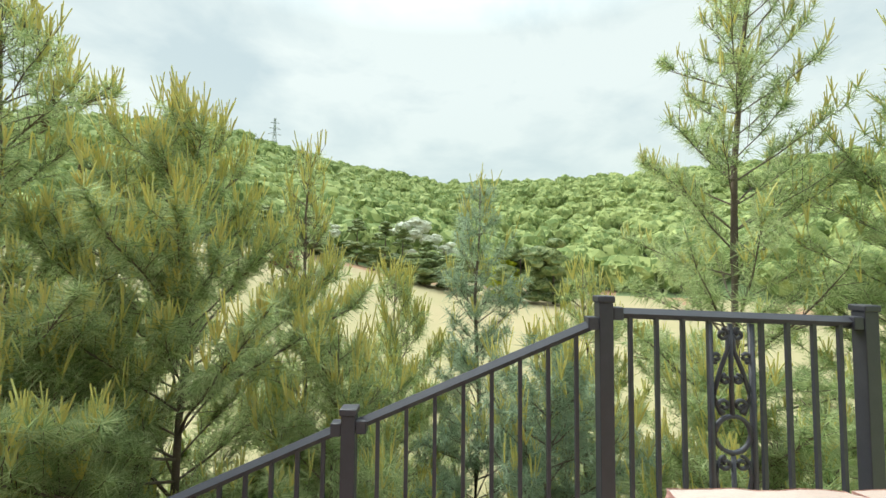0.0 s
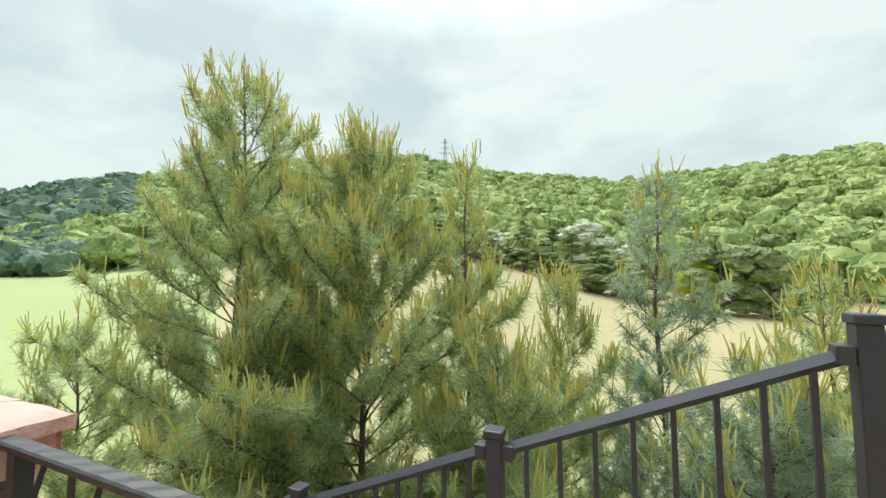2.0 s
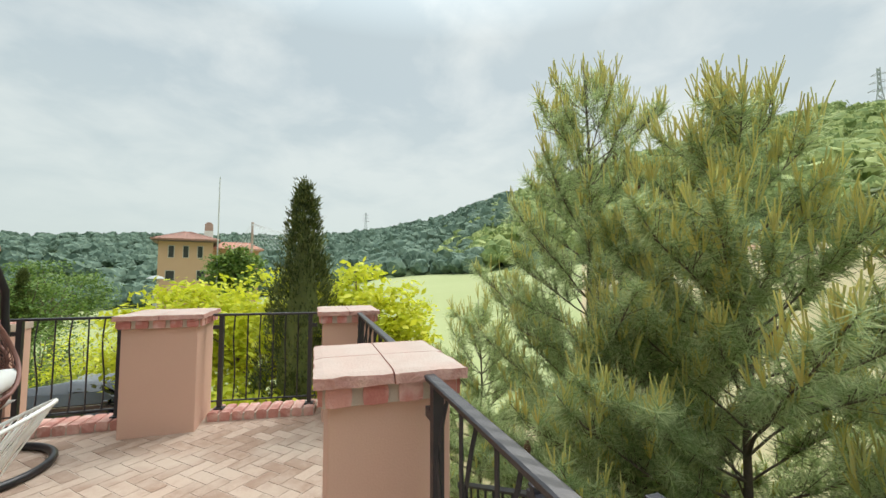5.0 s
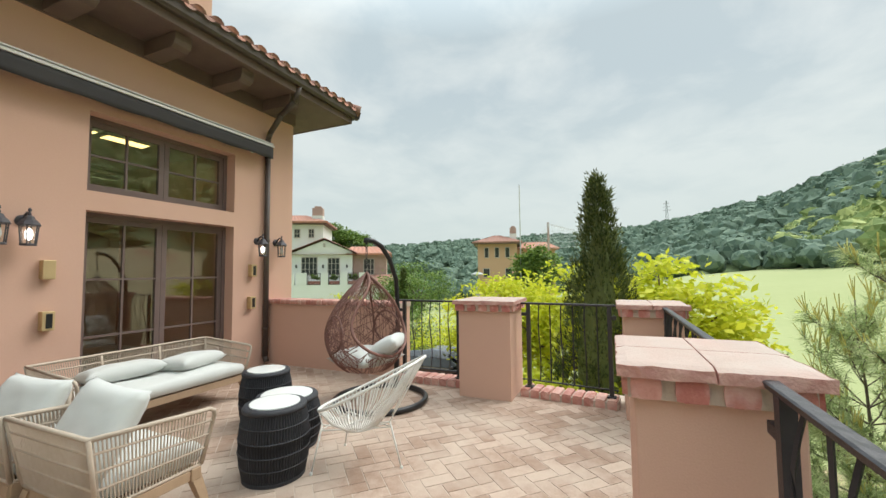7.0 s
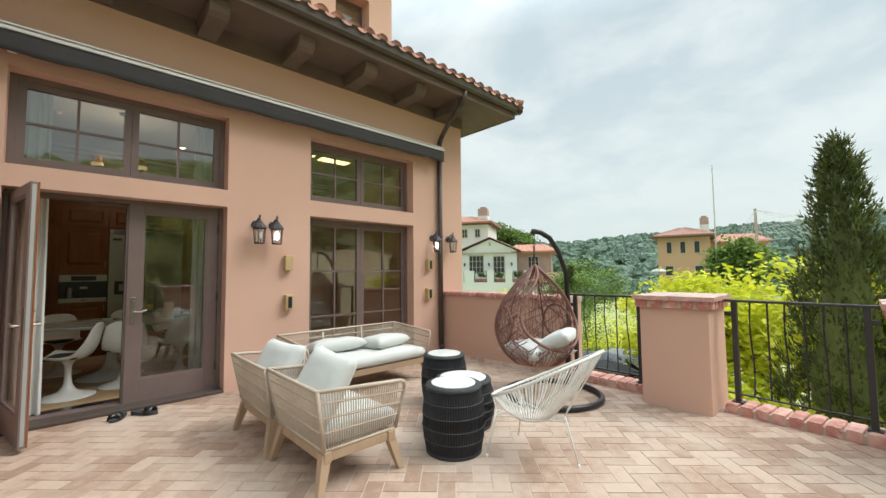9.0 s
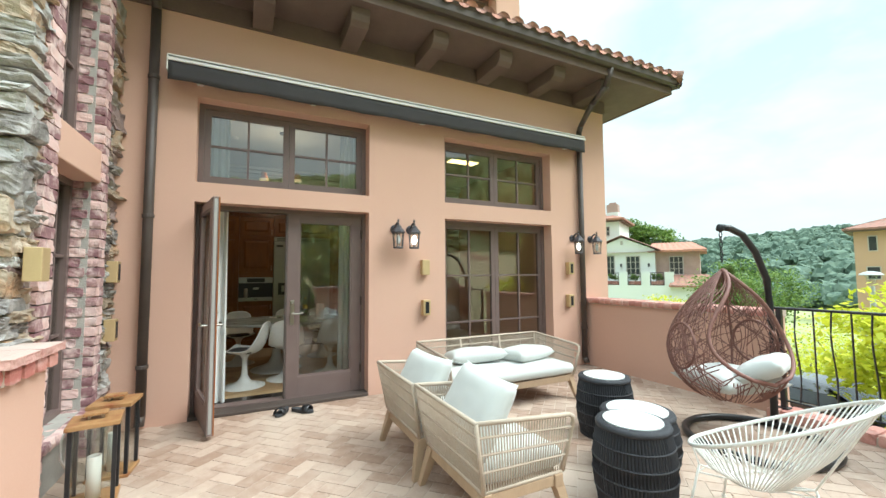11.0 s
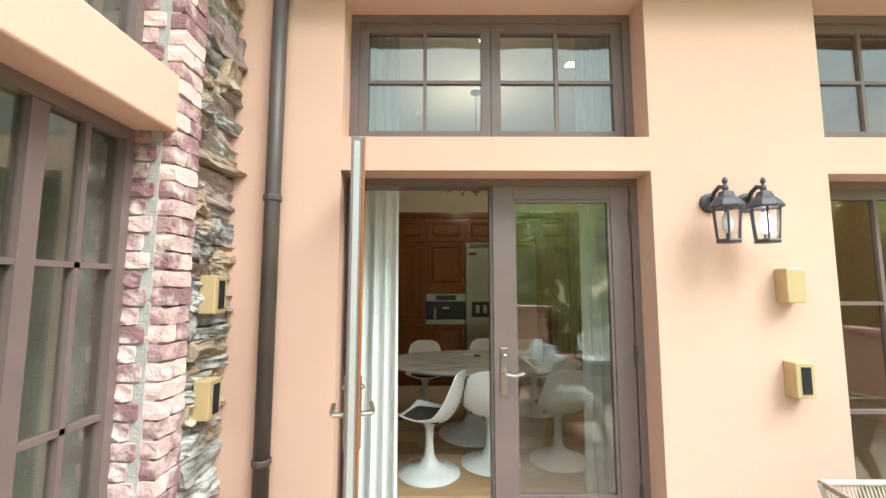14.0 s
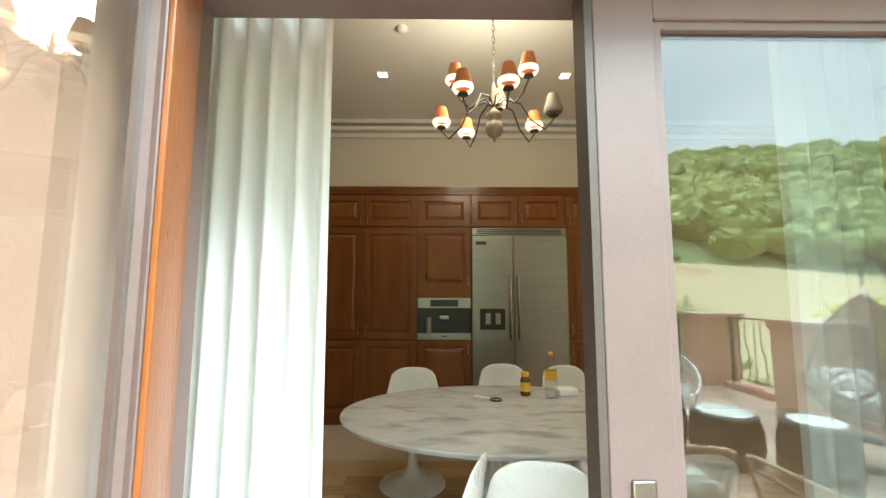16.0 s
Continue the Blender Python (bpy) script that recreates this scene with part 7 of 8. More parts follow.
bm = bmesh.new()
radii = [0.0] + [3 * 1.085 ** k for k in range(78)]
ring_n = 240
rows = []
for r in radii[1:]:
    rows.append([bm.verts.new((r * math.cos(2 * math.pi * k / ring_n), r * math.sin(2 * math.pi * k / ring_n), ground_height(r * math.cos(2 * math.pi * k / ring_n), r * math.sin(2 * math.pi * k / ring_n)) - (0.4 if r < 8 else 0))) for k in range(ring_n)])
mid = bm.verts.new((0, 0, -3.4))
for k in range(ring_n):
    bm.faces.new((mid, rows[0][k], rows[0][(k + 1) % ring_n]))
for u, v in zip(rows, rows[1:]):
    for k in range(ring_n):
        bm.faces.new((u[k], v[k], v[(k + 1) % ring_n], u[(k + 1) % ring_n]))
for f in bm.faces:
    c = f.calc_center_median()
    r, az = math.hypot(c.x, c.y), math.degrees(math.atan2(-c.x, c.y))
    edge = float(np.interp(az, AZ, EDGE))
    if r > edge - 2:
        f.material_index = 2
    elif 52 < az < 92 and r > 14:
        f.material_index = 1
    elif az > 92 or az < -80:
        f.material_index = 1
    elif edge - 16 < r and noise.noise(c * 0.09) > 0.05:
        f.material_index = 3
structure("ground", bm, [GRASS, GREENGRASS, WOODFLOOR, SOIL], "golf course fairway and wooded hills", smooth=True)


def crown_template(rng, leaves=150):
    """A lumpy tree crown about the origin, 1 across: a broken core with leaf clumps over it; triangles."""
    bm = bmesh.new()
    bmesh.ops.create_icosphere(bm, subdivisions=2, radius=0.40)
    off = Vector(rng.uniform(0, 50, 3))
    tris = []
    for v in bm.verts:
        v.co *= 1 + 0.55 * noise.noise(v.co * 4.5 + off)
        v.co.z *= 0.85
    for f in bm.faces:
        tris += [np.array(v.co) for v in f.verts]
    bm.free()
    for k in range(leaves):
        d = rng.normal(size=3); d /= np.linalg.norm(d); d[2] = abs(d[2]) * 0.9 - 0.15
        rad = 0.41 * (1 + 0.55 * noise.noise(Vector(d) * 0.40 * 4.5 + off)) * rng.uniform(0.97, 1.12)
        c = d * rad * np.array([1, 1, 0.85])
        b = np.cross(d, rng.normal(size=3)); b = b / np.linalg.norm(b) * 0.062
        a = np.cross(d, b) * 1.3 + d * rng.uniform(-0.03, 0.06)
        tris += [c - b, c + b, c + a]
    return np.array(tris)


rng = np.random.default_rng(77)
templates = [crown_template(rng) for _ in range(8)]
small_templates = [crown_template(rng, 60) for _ in range(5)]


def scatter(count, az0, az1, r_of, size0, size1, pool, keep=lambda x, y: True):
    out = []
    for k in range(count):
        az = rng.uniform(az0, az1)
        r = r_of(az, rng.uniform(0, 1))
        x, y = -r * math.sin(radians(az)), r * math.cos(radians(az))
        if not keep(x, y):
            continue
        s = rng.uniform(size0, size1)
        a = rng.uniform(0, 6.28)
        t = pool[rng.integers(len(pool))]
        c, q = math.cos(a), math.sin(a)
        M = np.array([[c, -q, 0], [q, c, 0], [0, 0, rng.uniform(0.9, 1.35)]]) * s
        out.append(t @ M.T + np.array([x, y, ground_height(x, y) + s * 0.38]))
    return np.concatenate(out)


E_ = lambda az: float(np.interp(az, AZ, EDGE))
R_ = lambda az: float(np.interp(az, AZ, RID))
soup("woodland", scatter(2600, -62, 72, lambda az, u: E_(az) + (R_(az) * 1.03 - E_(az)) * u ** 0.75, 6.5, 11, templates), 3, WOODS, None, "mixed green woodland covering the hillside", "stuff")
# far and valley woods both wear the leaf colour with haze mixed in
soup("far_woodland", scatter(2300, 62, 150, lambda az, u: E_(az) + 60 + (R_(az) * 1.03 - E_(az) - 60) * u ** 0.8, 8, 13.5, small_templates), 3, FARWOODS, None, "distant woodland, haze put into its leaf colour", "stuff")
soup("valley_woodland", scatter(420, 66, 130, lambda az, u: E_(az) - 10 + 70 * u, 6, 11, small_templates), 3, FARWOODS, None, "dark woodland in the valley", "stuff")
soup("rear_woodland", scatter(320, -180, -62, lambda az, u: E_(az) + (R_(az) - E_(az)) * u, 8, 14, small_templates), 3, WOODS, None, "woodland on the hill", "stuff")


def edge_tree(az, r, h, w, mat, label, seed, conifer=False):
    x, y = -r * math.sin(radians(az)), r * math.cos(radians(az))
    g = np.random.default_rng(seed)
    t = thing("hillside_tree", (x, y, ground_height(x, y) - 0.2), label, "tree", "trees along the fairway")
    part("trunk", tube(bmesh.new(), [(0, 0, 0), (0, 0, h * 0.75)], 0.25, 7, taper=0.3), BARK, t)
    parts_ = []
    for k in range(26):
        u = g.uniform(0.12, 1)
        rr = w / 2 * (1 - u) ** 0.7 if conifer else w / 2 * math.sqrt(max(0, 1 - (2 * u - 1.15) ** 2 / 1.4))
        a = g.uniform(0, 6.28)
        s = (w * 0.42 if not conifer else w * (0.55 - 0.3 * u)) * g.uniform(0.7, 1.1)
        q = templates[g.integers(8)] * np.array([s, s, s * (0.5 if conifer else 0.75)])
        parts_.append(q + np.array([rr * 0.8 * math.cos(a), rr * 0.8 * math.sin(a), h * u * 0.92]))
    soup("crown", np.concatenate(parts_), 3, mat, t, "", "stuff")


DARKPINE = leaf_material("dark_pine_crown", (0.11, 0.16, 0.055), (0.27, 0.30, 0.12), island=0.8, through=0.05, scale=0.1)
edge_tree(4.4, 96, 13, 10, BLOSSOM, "tree in full white blossom", 1)
edge_tree(-0.5, 98, 11, 7, BLOSSOM, "tree in white blossom", 2)
edge_tree(16, 84, 8, 4.5, BLOSSOM, "small tree in white blossom", 3)
for k, (az, r, h, w) in enumerate(((24, 76, 8, 8), (21, 78, 9, 8), (18, 76, 8, 9), (12, 82, 10, 8), (8, 80, 11, 8), (5.5, 82, 11, 7), (2, 74, 9, 8), (-1, 72, 8, 8), (4, 70, 6, 9), (30, 78, 9, 9), (-3, 66, 7, 7))):
    edge_tree(az, r, h, w, DARKPINE, "dark spreading pine at the fairway edge", 10 + k, True)
edge_tree(-8.5, 62, 7, 6, YELLOWLEAF, "yellow-green tree at the fairway edge", 31)
edge_tree(-11.5, 60, 9, 8, DARKPINE, "dark round tree at the fairway edge", 32)
edge_tree(-16, 62, 10, 9, DARKPINE, "dark round tree at the fairway edge", 33)
edge_tree(21.5, 58, 2.2, 3.2, REDLEAF, "low red-leaved shrub on the fairway", 34)


def pylon(az, r, base_z, h, label):
    x, y = -r * math.sin(radians(az)), r * math.cos(radians(az))
    t = thing("pylon", (x, y, base_z), label, "pylon", "power pylons", az)
    steel = GALV
    w0, w1 = h * 0.11, h * 0.016
    lv = [0, 0.18, 0.34, 0.48, 0.60, 0.70, 0.79, 0.87, 0.94, 1.0]
    W = lambda u: w0 + (w1 - w0) * min(1, u / 0.75) ** 0.8
    bm = bmesh.new()
    for sx_, sy_ in ((1, 1), (1, -1), (-1, 1), (-1, -1)):
        tube(bm, [(sx_ * W(u), sy_ * W(u), u * h) for u in lv], h * 0.007, 4)
    for u, v in zip(lv, lv[1:]):
        for s in (1, -1):
            for a, b in ((1, -1), (-1, 1)):
                tube(bm, [(a * W(u), s * W(u), u * h), (b * W(v), s * W(v), v * h)], h * 0.0045, 3)
                tube(bm, [(s * W(u), a * W(u), u * h), (s * W(v), b * W(v), v * h)], h * 0.0045, 3)
    part("lattice_mast", bm, steel, t)
    for u, L in ((0.66, 0.13), (0.78, 0.11), (0.90, 0.09)):
        arm = bmesh.new()
        tube(arm, [(-h * L, 0, u * h), (h * L, 0, u * h)], h * 0.005, 4)
        tube(arm, [(-h * L, 0, u * h), (0, 0, u * h + h * 0.04), (h * L, 0, u * h)], h * 0.004, 4)
        part("cross_arm", arm, steel, t)


GALV = material("galvanised_steel", (0.40, 0.42, 0.42), (0.46, 0.48, 0.48), rough=0.6, scale=0.2, fine=2, bump=0)
pylon(23.3, 255, 255 * math.tan(radians(13.8)), 29, "grey lattice power pylon on the ridge")
pylon(83.2, 560, 560 * math.tan(radians(5.2)), 36, "grey lattice power pylon on the far ridge")

# ---- neighbouring houses ----
WHITEWALL = material("white_render", (0.74, 0.76, 0.74), (0.68, 0.70, 0.68), rough=0.9, scale=0.5, fine=20, bump=0.1)
OCHREWALL = material("ochre_render", (0.55, 0.36, 0.24), (0.50, 0.32, 0.21), rough=0.9, scale=0.5, fine=20, bump=0.1)
PINKSTONE = material("pink_stone_wall", (0.36, 0.24, 0.21), (0.46, 0.33, 0.29), rough=0.9, scale=2, fine=14, bump=0.5)
DARKPANE = material("dark_window_pane", (0.03, 0.035, 0.04), (0.05, 0.055, 0.06), rough=0.15, scale=2, fine=8, bump=0)
FRAMEWHITE = material("pale_window_frame", (0.45, 0.42, 0.38), (0.4, 0.37, 0.33), rough=0.6, scale=4, fine=20, bump=0)


def tiled_roof(corners, ridge, parent, skip=(), thick=0.16, mat=ROOFTILE, name="roof"):
    """A pitched roof: eaves rectangle corners (x0, x1, y0, y1, z) and ridge (x0, x1, y0, y1, z), with tile rows on it."""
    x0, x1, y0, y1, z = corners
    rx0, rx1, ry0, ry1, rz = ridge
    bm = bmesh.new()
    e = [Vector((x0, y0, z)), Vector((x1, y0, z)), Vector((x1, y1, z)), Vector((x0, y1, z))]
    t = [Vector((rx0, ry0, rz)), Vector((rx1, ry0, rz)), Vector((rx1, ry1, rz)), Vector((rx0, ry1, rz))]
    lowv = [bm.verts.new(p - Vector((0, 0, thick))) for p in e]
    for k in range(4):
        if k in skip:
            continue
        a, b, c, d = e[k], e[(k + 1) % 4], t[(k + 1) % 4], t[k]
        n = max(2, int((b - a).length / 0.28))
        strips = []
        for i in range(n + 1):
            u = i / n
            hump = Vector((0, 0, 0.05 * (i % 2)))
            strips.append((bm.verts.new(a.lerp(b, u) + hump), bm.verts.new(d.lerp(c, u) + hump)))
        for p, q in zip(strips, strips[1:]):
            bm.faces.new((p[0], q[0], q[1], p[1]))
        lo = [bm.verts.new(p - Vector((0, 0, thick))) for p in (a, b)]
        bm.faces.new((lo[0], lo[1], strips[-1][0], strips[0][0]))
    bm.faces.new(lowv[::-1])
    return part(name, bm, mat, parent, "weathered red clay tile roof")


def far_window(parent, x0, x1, z0, z1, y, nx, nz, face=1):
    """A window on a wall of the plane y, facing +y."""
    w = part("window", frame_bars(bmesh.new(), x0, x1, z0, z1, y - 0.05, y + 0.05, 0.08), FRAMEWHITE, parent)
    part("pane", boxed(x0 + 0.08, x1 - 0.08, y - 0.02, y + 0.012, z0 + 0.08, z1 - 0.08), DARKPANE, w, "dark window glass")
    bars = bmesh.new()
    for k in range(1, nx):
        x = x0 + (x1 - x0) * k / nx
        box(bars, x - 0.03, x + 0.03, y + 0.013, y + 0.04, z0 + 0.08, z1 - 0.08)
    for k in range(1, nz):
        z = z0 + (z1 - z0) * k / nz
        box(bars, x0 + 0.08, x1 - 0.08, y + 0.014, y + 0.036, z - 0.02, z + 0.02)
    part("glazing_bars", bars, FRAMEWHITE, w)


def chimney(parent, x, y, z0, z1, w=0.5):
    c = part("chimney", boxed(x - w, x + w, y - w, y + w, z0, z1 - 0.9), WHITEWALL, parent)
    part("chimney_brick", boxed(x - w * 0.95, x + w * 0.95, y - w * 0.95, y + w * 0.95, z1 - 0.9, z1), PINKSTONE, c, "brick chimney top")
    part("chimney_cap", boxed(x - w * 0.6, x + w * 0.6, y - w * 0.6, y + w * 0.6, z1, z1 + 0.25, 0.05), PINKSTONE, c)


# white villa: local +y looks towards the terrace, +x to the viewer's left
wh = thing("villa", (-34.2, -27.9, -5.5), "white rendered villa with clay tile roofs and a balcony", "house", "", -60)
part("wall", boxed(-2.65, 4.2, -8, 0, 0, 9.2), WHITEWALL, wh, "white rendered wall")
gb = bmesh.new()
ring = [gb.verts.new(p) for p in ((-2.65, 0.001, 9.2), (3.5, 0.001, 9.2), (0.3, 0.001, 10.5))]
back_ = [gb.verts.new(p) for p in ((-2.65, -8, 9.2), (3.5, -8, 9.2), (0.3, -8, 10.5))]
gb.faces.new(ring); gb.faces.new(back_[::-1])
for k in range(3):
    gb.faces.new((ring[k], back_[k], back_[(k + 1) % 3], ring[(k + 1) % 3]))
part("gable", gb, WHITEWALL, wh)
part("gable_vent", boxed(0.18, 0.42, 0.0, 0.05, 9.75, 10.15, 0.02), FRAMEWHITE, wh, "small pale vent")
tiled_roof((-3.2, 4.3, -8.2, 0.35, 9.12), (0.3, 0.301, -8.2, 0.35, 10.72), wh, (0, 2))
part("upper_wall", boxed(0.9, 9.5, -9, -2.5, 9.2, 12.6), WHITEWALL, wh)
part("eave", boxed(0.5, 10, -9.4, -2.05, 12.5, 12.62), SOFFIT, wh, "dark eaves")
tiled_roof((0.3, 10.2, -9.6, -1.9, 12.8), (3.6, 7.2, -6.1, -5.9, 14.0), wh)
chimney(wh, 1.75, -4.2, 12.8, 14.6, 0.62)
far_window(wh, 1.85, 2.5, 10.95, 12.0, -2.47, 2, 2)
far_window(wh, 3.4, 4.1, 10.95, 12.0, -2.47, 2, 2)
far_window(wh, 1.0, 2.7, 6.7, 8.7, 0.03, 4, 3)
far_window(wh, -1.35, -0.05, 6.7, 8.6, 0.03, 3, 3)
for x in (3.2, 0.42, -2.1):
    part("wall_lamp", boxed(x - 0.09, x + 0.09, 0.0, 0.16, 7.5, 7.85, 0.03), LAMPIRON, wh, "small dark wall lamp")
part("pink_wall", boxed(-6.3, -2.66, -7, -0.6, 0, 9.0), PINKSTONE, wh, "pinkish stone wing wall")
tiled_roof((-6.9, -2.0, -7.4, 0.0, 9.05), (-5.6, -2.1, -3.8, -3.6, 10.0), wh)
far_window(wh, -5.0, -3.8, 6.7, 8.5, -0.57, 3, 3)
for x in (-5.42, -3.38):
    sh_ = part("shutter", boxed(x - 0.32, x + 0.32, -0.6, -0.52, 6.7, 8.5), PINKSTONE, wh, "pink-brown shutter")
    for k in range(8):
        part("slat", boxed(x - 0.26, x + 0.26, -0.519, -0.50, 6.8 + k * 0.21, 6.93 + k * 0.21), PINKSTONE, sh_)
tiled_roof((-8.0, -3.9, -4, 2.4, 5.75), (-6.9, -4.2, -3.9, -0.4, 6.7), wh)
part("lower_wall", boxed(-7.6, -4.3, -4, 1.9, 0, 5.7), WHITEWALL, wh)
far_window(wh, -6.9, -5.5, 3.6, 4.9, 1.93, 2, 2)
part("gutter_pipe", tube(bmesh.new(), [(-7.5, 2.0, 0), (-7.5, 2.0, 5.5)], 0.06, 6), GUTTER, wh)
part("balcony_wall", boxed(-4.29, 4.2, 0.1, 1.7, 0, 5.72), WHITEWALL, wh)
for x, hw_ in ((3.5, 0.5), (2.3, 0.5), (0.0, 0.36), (-1.95, 0.36), (-3.9, 0.36)):
    part("balcony_post", boxed(x - hw_, x + hw_, 1.25, 1.72, 5.72, 6.98), WHITEWALL, wh)
for x, hw_ in ((1.08, 0.68), (-0.98, 0.58), (-2.92, 0.57)):
    rl = part("balcony_rail", frame_bars(bmesh.new(), x - hw_, x + hw_, 5.74, 6.95, 1.50, 1.55, 0.05), IRON, wh, "black balcony rail")
    for k in range(1, 9):
        part("bar", boxed(x - hw_ + 2 * hw_ * k / 9 - 0.012, x - hw_ + 2 * hw_ * k / 9 + 0.012, 1.51, 1.54, 5.8, 6.9), IRON, rl)
    part("planter", boxed(x - hw_ + 0.05, x + hw_ - 0.05, 1.05, 1.45, 5.72, 6.1, 0.02), REDBRICK, wh, "brick planter")
    lv_, _ = leaf_cloud(np.random.default_rng(int(x * 10) + 90), 420, (x, 1.25, 6.5), (0.5, 0.2, 0.32), 14, 0.17, 0.8)
    soup("planter_leaves", lv_, 4, GREENLEAF, wh, "green planting")

oc = thing("villa", (-55.9, -14.9, -9.0), "ochre rendered villa with a hipped clay tile roof", "house", "", -76)
part("wall", boxed(-2.85, 2.85, -6, 0, 0, 14.6), OCHREWALL, oc, "ochre rendered wall")
tiled_roof((-3.6, 3.6, -6.8, 0.8, 14.72), (-0.4, 0.4, -3.2, -2.8, 15.9), oc)
part("eave", boxed(-3.5, 3.5, -6.7, 0.7, 14.42, 14.54), SOFFIT, oc, "dark eaves")
for x in (1.55, 0.05, -1.45):
    far_window(oc, x - 0.34, x + 0.34, 12.4, 13.95, 0.03, 1, 1)
for x in (1.6, -1.6):
    far_window(oc, x - 0.5, x + 0.5, 9.6, 10.9, 0.03, 1, 1)
chimney(oc, -2.35, -2.5, 14.6, 17.0, 0.5)
part("rear_wing", boxed(-8.6, -2.86, -9, -4, 0, 13.9), OCHREWALL, oc)
tiled_roof((-9.2, -2.5, -9.9, -3.2, 13.9), (-7.5, -4.2, -6.6, -6.4, 15.0), oc)

# flag pole, net mast, street lamp
MAST = material("pale_mast", (0.55, 0.56, 0.55), (0.5, 0.51, 0.5), rough=0.5, scale=0.5, fine=4, bump=0)
solid("flag_pole", tube(bmesh.new(), [(0, 0, 0), (0, 0, 15.6)], 0.08, 10, taper=0.4), MAST, "tall thin pale flag pole", "pole", at=(-32.2, -6.5, -7.0))
nm = thing("net_mast", (-49.7, -6.7, -7.0), "rusty mast holding a golf ball net", "mast")
part("mast", tube(bmesh.new(), [(0, 0, 0), (0, 0, 14.4)], 0.16, 8, taper=0.8), PINKSTONE, nm)
net = bmesh.new()
for k in range(22):
    u = k / 21
    tube(net, [(0, 0, 14.3), (3.0, 10.0 * u - 1.5, 10.9 + 0.5 * u)], 0.012, 3)
for u in (0.35, 0.6, 0.8, 1.0):
    tube(net, [(3.0 * u, (10.0 * v - 1.5) * u, 14.3 + (10.9 + 0.5 * v - 14.3) * u) for v in (j / 12 for j in range(13))], 0.012, 3)
part("net", net, MAST, nm, "thin pale net")
sl = thing("street_lamp", (-17.2, -5.35, -3.2), "grey street lamp with a dish-shaped head", "street lamp")
part("post", tube(bmesh.new(), [(0, 0, 0), (0, 0, 4.15)], 0.07, 12), GALV, sl)
part("bowl", lathe(bmesh.new(), [(0.05, 4.15), (0.07, 4.2), (0.15, 4.48), (0.135, 4.48), (0.05, 4.22)], 20), CLEAR, sl, "clear tapering bowl")
part("dish", lathe(bmesh.new(), [(0.27, 4.48), (0.285, 4.50), (0.18, 4.58), (0.05, 4.61)], 24), GALV, sl, "pale metal dish")

# road and parked car
ASPHALT = material("asphalt", (0.17, 0.17, 0.165), (0.22, 0.22, 0.21), rough=0.9, scale=2, fine=60, bump=0.3)
structure("road", boxed(-13.6, -9.9, -16, 1, -3.2, -2.52), ASPHALT, "grey asphalt drive")
structure("kerb_road", boxed(-13.85, -13.61, -16, 1, -3.2, -2.40, 0.02), MORTAR, "pale stone kerb")
CARPAINT = material("black_car_paint", (0.012, 0.014, 0.022), (0.016, 0.018, 0.028), rough=0.12, scale=2, fine=20, bump=0, coat=1.0)
TYRE = material("tyre_rubber", (0.015, 0.015, 0.016), (0.025, 0.025, 0.026), rough=0.8, scale=10, fine=60, bump=0.1)


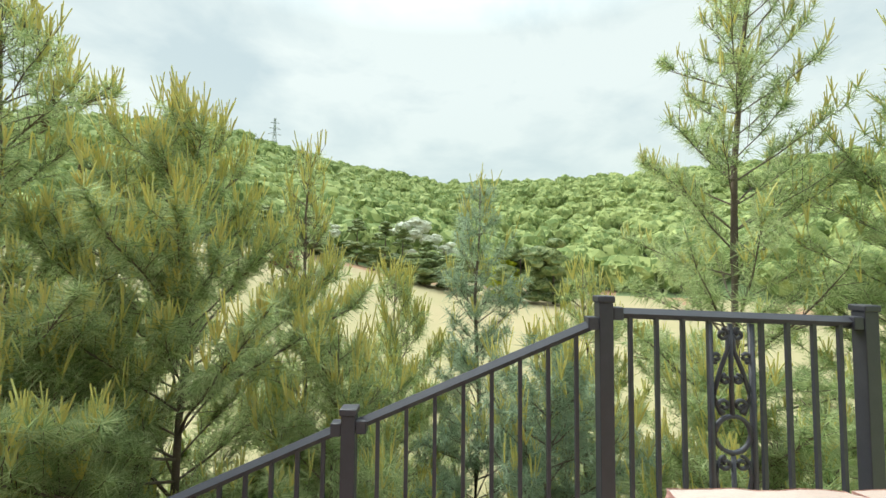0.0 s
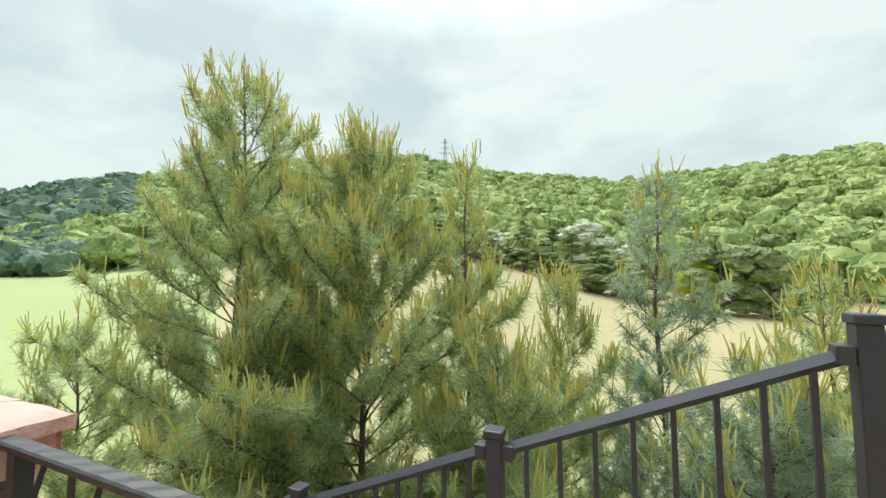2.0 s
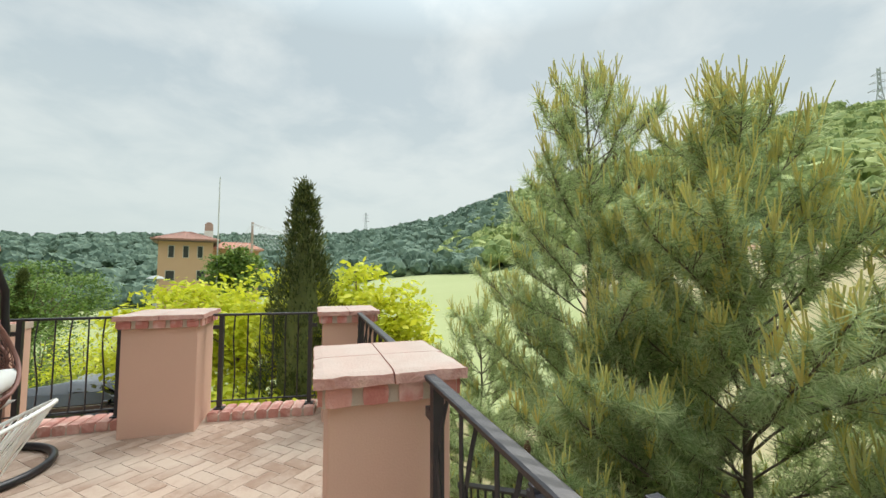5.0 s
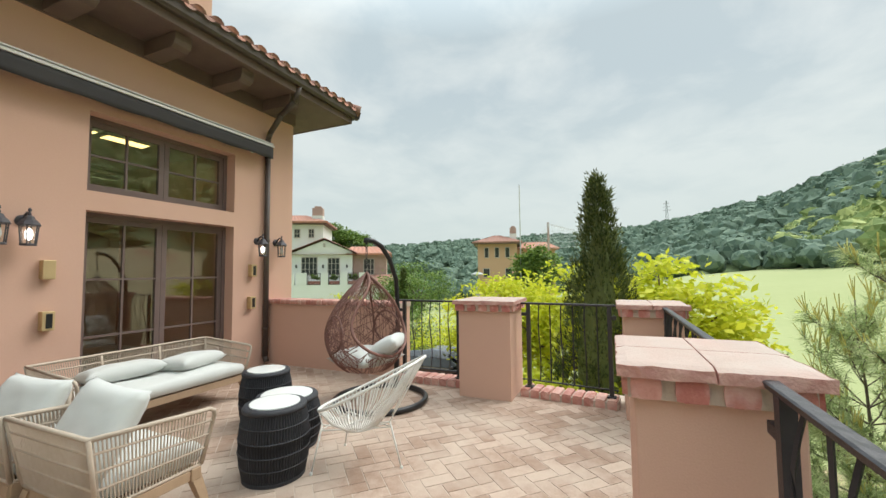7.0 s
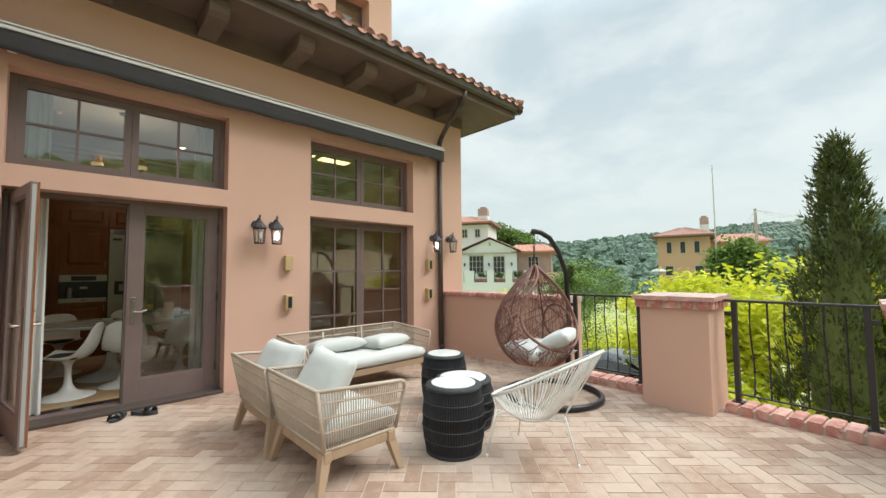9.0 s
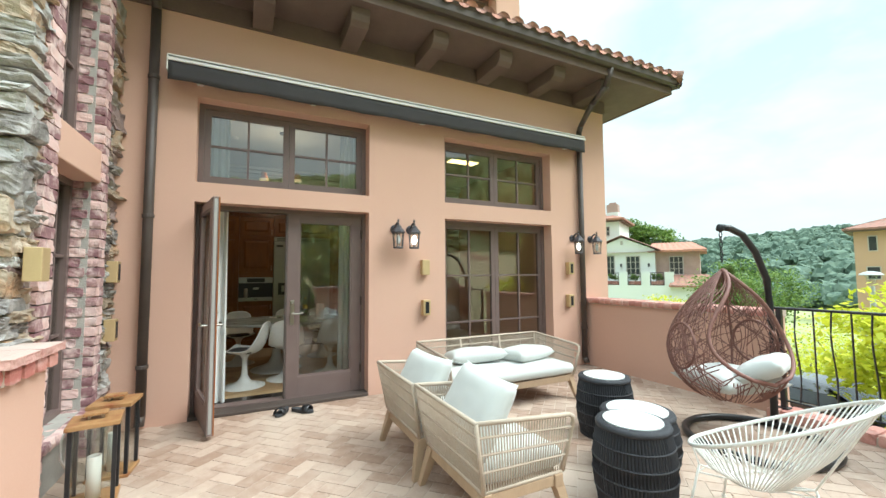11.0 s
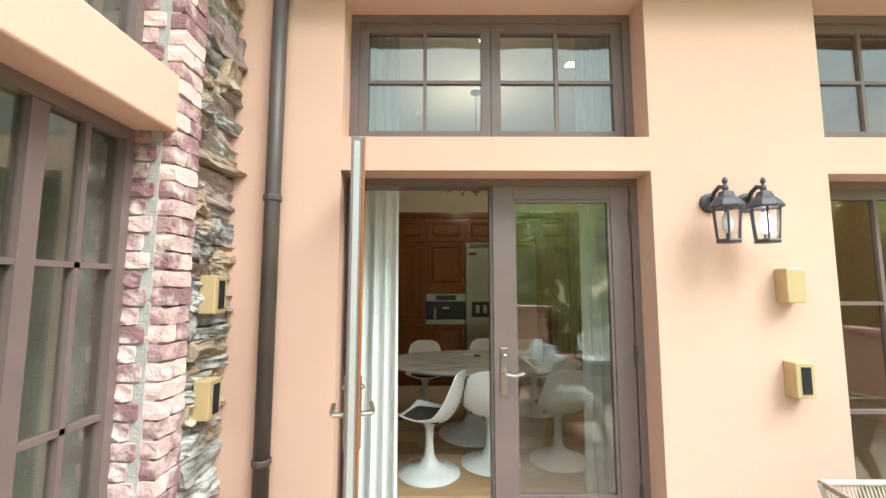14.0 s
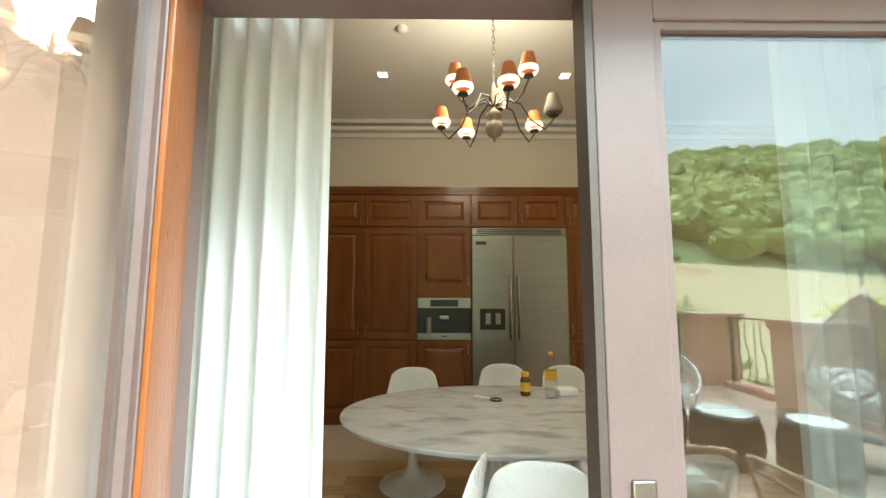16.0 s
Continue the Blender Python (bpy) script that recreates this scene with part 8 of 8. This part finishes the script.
def car(at, turn):
    """A dark saloon, its nose along +y."""
    t = thing("parked_car", at, "black saloon car parked on the drive", "car", "", turn)
    side = [(-2.35, 0.35), (-2.42, 0.62), (-2.30, 0.92), (-1.70, 0.98), (-0.95, 1.36), (-0.1, 1.45), (0.55, 1.38), (1.25, 0.98), (2.05, 0.84), (2.38, 0.62), (2.36, 0.32)]
    bm = bmesh.new()
    cols = []
    for x, top in ((-0.92, 0.86), (-0.84, 0.98), (-0.45, 1.0), (0.45, 1.0), (0.84, 0.98), (0.92, 0.86)):
        col = []
        for y, z in side:
            hi = z > 0.95
            xx = x * (0.80 if hi else 1)
            col.append(bm.verts.new((xx, y, z if abs(x) < 0.9 else min(z, 0.90))))
        cols.append(col)
    for u, v in zip(cols, cols[1:]):
        for k in range(len(side) - 1):
            bm.faces.new((u[k], v[k], v[k + 1], u[k + 1]))
        bm.faces.new((u[-1], v[-1], v[0], u[0]))
    bm.faces.new(cols[0][::-1]); bm.faces.new(cols[-1])
    bmesh.ops.remove_doubles(bm, verts=bm.verts, dist=0.002)
    bmesh.ops.recalc_face_normals(bm, faces=bm.faces)
    bmesh.ops.bevel(bm, geom=bm.edges[:], offset=0.03, segments=2, affect="EDGES")
    part("body", bm, CARPAINT, t, "glossy black body", smooth=True)
    for s in (-1, 1):
        g = bmesh.new()
        pts = [(-1.45, 1.0), (-0.85, 1.30), (-0.1, 1.38), (0.45, 1.33), (1.0, 1.0)]
        f = [g.verts.new((s * (0.86 - 0.30 * (z - 1.0) / 0.4), y, z)) for y, z in pts]
        g.faces.new(f)
        go = part("side_window", g, DARKPANE, t, "dark side glass")
        go.modifiers.new("thick", "SOLIDIFY").thickness = 0.01
        part("waist_trim", tube(bmesh.new(), [(s * 0.885, -1.6, 0.98), (s * 0.885, 1.1, 0.98)], 0.012, 6), CHROME, t, "bright window trim")
        for y in (-1.42, 1.45):
            wheel = part("wheel", bmesh_wheel(s, y), TYRE, t)
            rim = bmesh.new()
            for k in range(10):
                a = 2 * math.pi * k / 10
                tube(rim, [(s * 0.935, y, 0.33), (s * 0.935, y + 0.21 * math.cos(a), 0.33 + 0.21 * math.sin(a))], 0.016, 5)
            tube(rim, [(s * 0.935, y + 0.215 * math.cos(2 * math.pi * k / 20), 0.33 + 0.215 * math.sin(2 * math.pi * k / 20)) for k in range(20)], 0.014, 5, closed=True)
            part("rim", rim, GALV, wheel, "silver spoked rim")
        part("door_mirror", boxed(s * 0.96 - 0.09, s * 0.96 + 0.09, 0.72, 0.86, 0.98, 1.10, 0.03), CARPAINT, t)
        part("headlight", boxed(s * 0.68 - 0.18, s * 0.68 + 0.18, 2.22, 2.36, 0.60, 0.72, 0.03), LAMPGLASS, t, "clear headlight")
    ws = bmesh.new()
    ws.faces.new([ws.verts.new(p) for p in ((-0.70, 0.58, 1.395), (0.70, 0.58, 1.395), (0.80, 1.22, 1.025), (-0.80, 1.22, 1.025))])
    part("windscreen", ws, DARKPANE, t, "dark windscreen").modifiers.new("thick", "SOLIDIFY").thickness = 0.012
    return t


def bmesh_wheel(s, y):
    bm = lathe(bmesh.new(), [(0.23, -0.10), (0.32, -0.10), (0.335, -0.07), (0.335, 0.07), (0.32, 0.10), (0.23, 0.10)], 24)
    bmesh.ops.transform(bm, matrix=Matrix.Translation((s * 0.84, y, 0.335)) @ Matrix.Rotation(radians(90), 4, "Y"), verts=bm.verts)
    return bm


car((-12.1, -5.0, -2.52), 0)


# ---- herringbone brick paving ----
def herringbone(x0, x1, y0, y1, L=0.23, W=0.115):
    """Centres and turns of 2:1 bricks laid at 45 degrees over a rectangle."""
    n, out = 2, []
    c = math.sqrt(0.5)
    reach = int((x1 - x0 + y1 - y0) / W) + 4
    for i in range(-reach, reach):
        for j in range(-reach, reach):
            s = (i - j) % (2 * n)
            if s == 0:
                u, v, turn = (i + n / 2) * W, (j + 0.5) * W, 0
            elif s == 2 * n - 1:
                u, v, turn = (i + 0.5) * W, (j + n / 2) * W, 90
            else:
                continue
            x, y = c * (u - v), c * (u + v)
            x, y = x + (x0 + x1) / 2, y + (y0 + y1) / 2
            if x0 < x < x1 and y0 < y < y1:
                out.append((x, y, turn + 45))
    return out


rng = random.Random(3)
paving = new("floor_terrace", mesh_of(boxed(-4.94, 1.49, WY + 0.01, 0.95, -0.24, -0.0045), MORTAR))
tagged(paving, "herringbone brick paving in faded pink and brown", "", "", "structure")


def paver_bm(bm, m, sag):
    got = bmesh.ops.create_cube(bm, size=1)["verts"]
    for v in got:
        top = v.co.z > 0
        v.co = m @ Vector((math.copysign(0.5 * 0.2265 - (0.0024 if top else 0), v.co.x), math.copysign(0.5 * 0.1115 - (0.0024 if top else 0), v.co.y), (0.0 if top else -0.02) + sag))


shared = []
for k in range(4):
    bm = bmesh.new()
    paver_bm(bm, Matrix.Identity(4), 0)
    shared.append(mesh_of(bm, PAVER))
field_v, field_f = [], []
for x, y, turn in herringbone(-4.72, 1.32, WY - 0.02, 0.80):
    sag = rng.uniform(-0.002, 0.0)
    if -1.25 < x < 1.0 and -4.84 < y < -2.25:
        ob = new("brick", shared[rng.randrange(4)]); ob.parent = paving
        ob.location, ob.rotation_euler = (x, y, sag), (0, 0, radians(turn))
    else:
        c, s = math.cos(radians(turn)), math.sin(radians(turn))
        b = len(field_v)
        for a2, b2, zz in ((0.1132, 0.0557, -0.02), (0.1108, 0.0533, 0.0)):
            for sx_, sy_ in ((-1, -1), (1, -1), (1, 1), (-1, 1)):
                px, py = a2 * sx_, b2 * sy_
                field_v.append((x + c * px - s * py, y + s * px + c * py, zz + sag))
        field_f += [(b + 4, b + 5, b + 6, b + 7)] + [(b + k, b + (k + 1) % 4, b + 4 + (k + 1) % 4, b + 4 + k) for k in range(4)]
me = bpy.data.meshes.new("mesh")
me.from_pydata(field_v, [], field_f)
me.materials.append(PAVER_J)
field = new("brick_field", me)
field.parent = paving
tagged(field, "faded pink and brown bricks", kind="stuff")
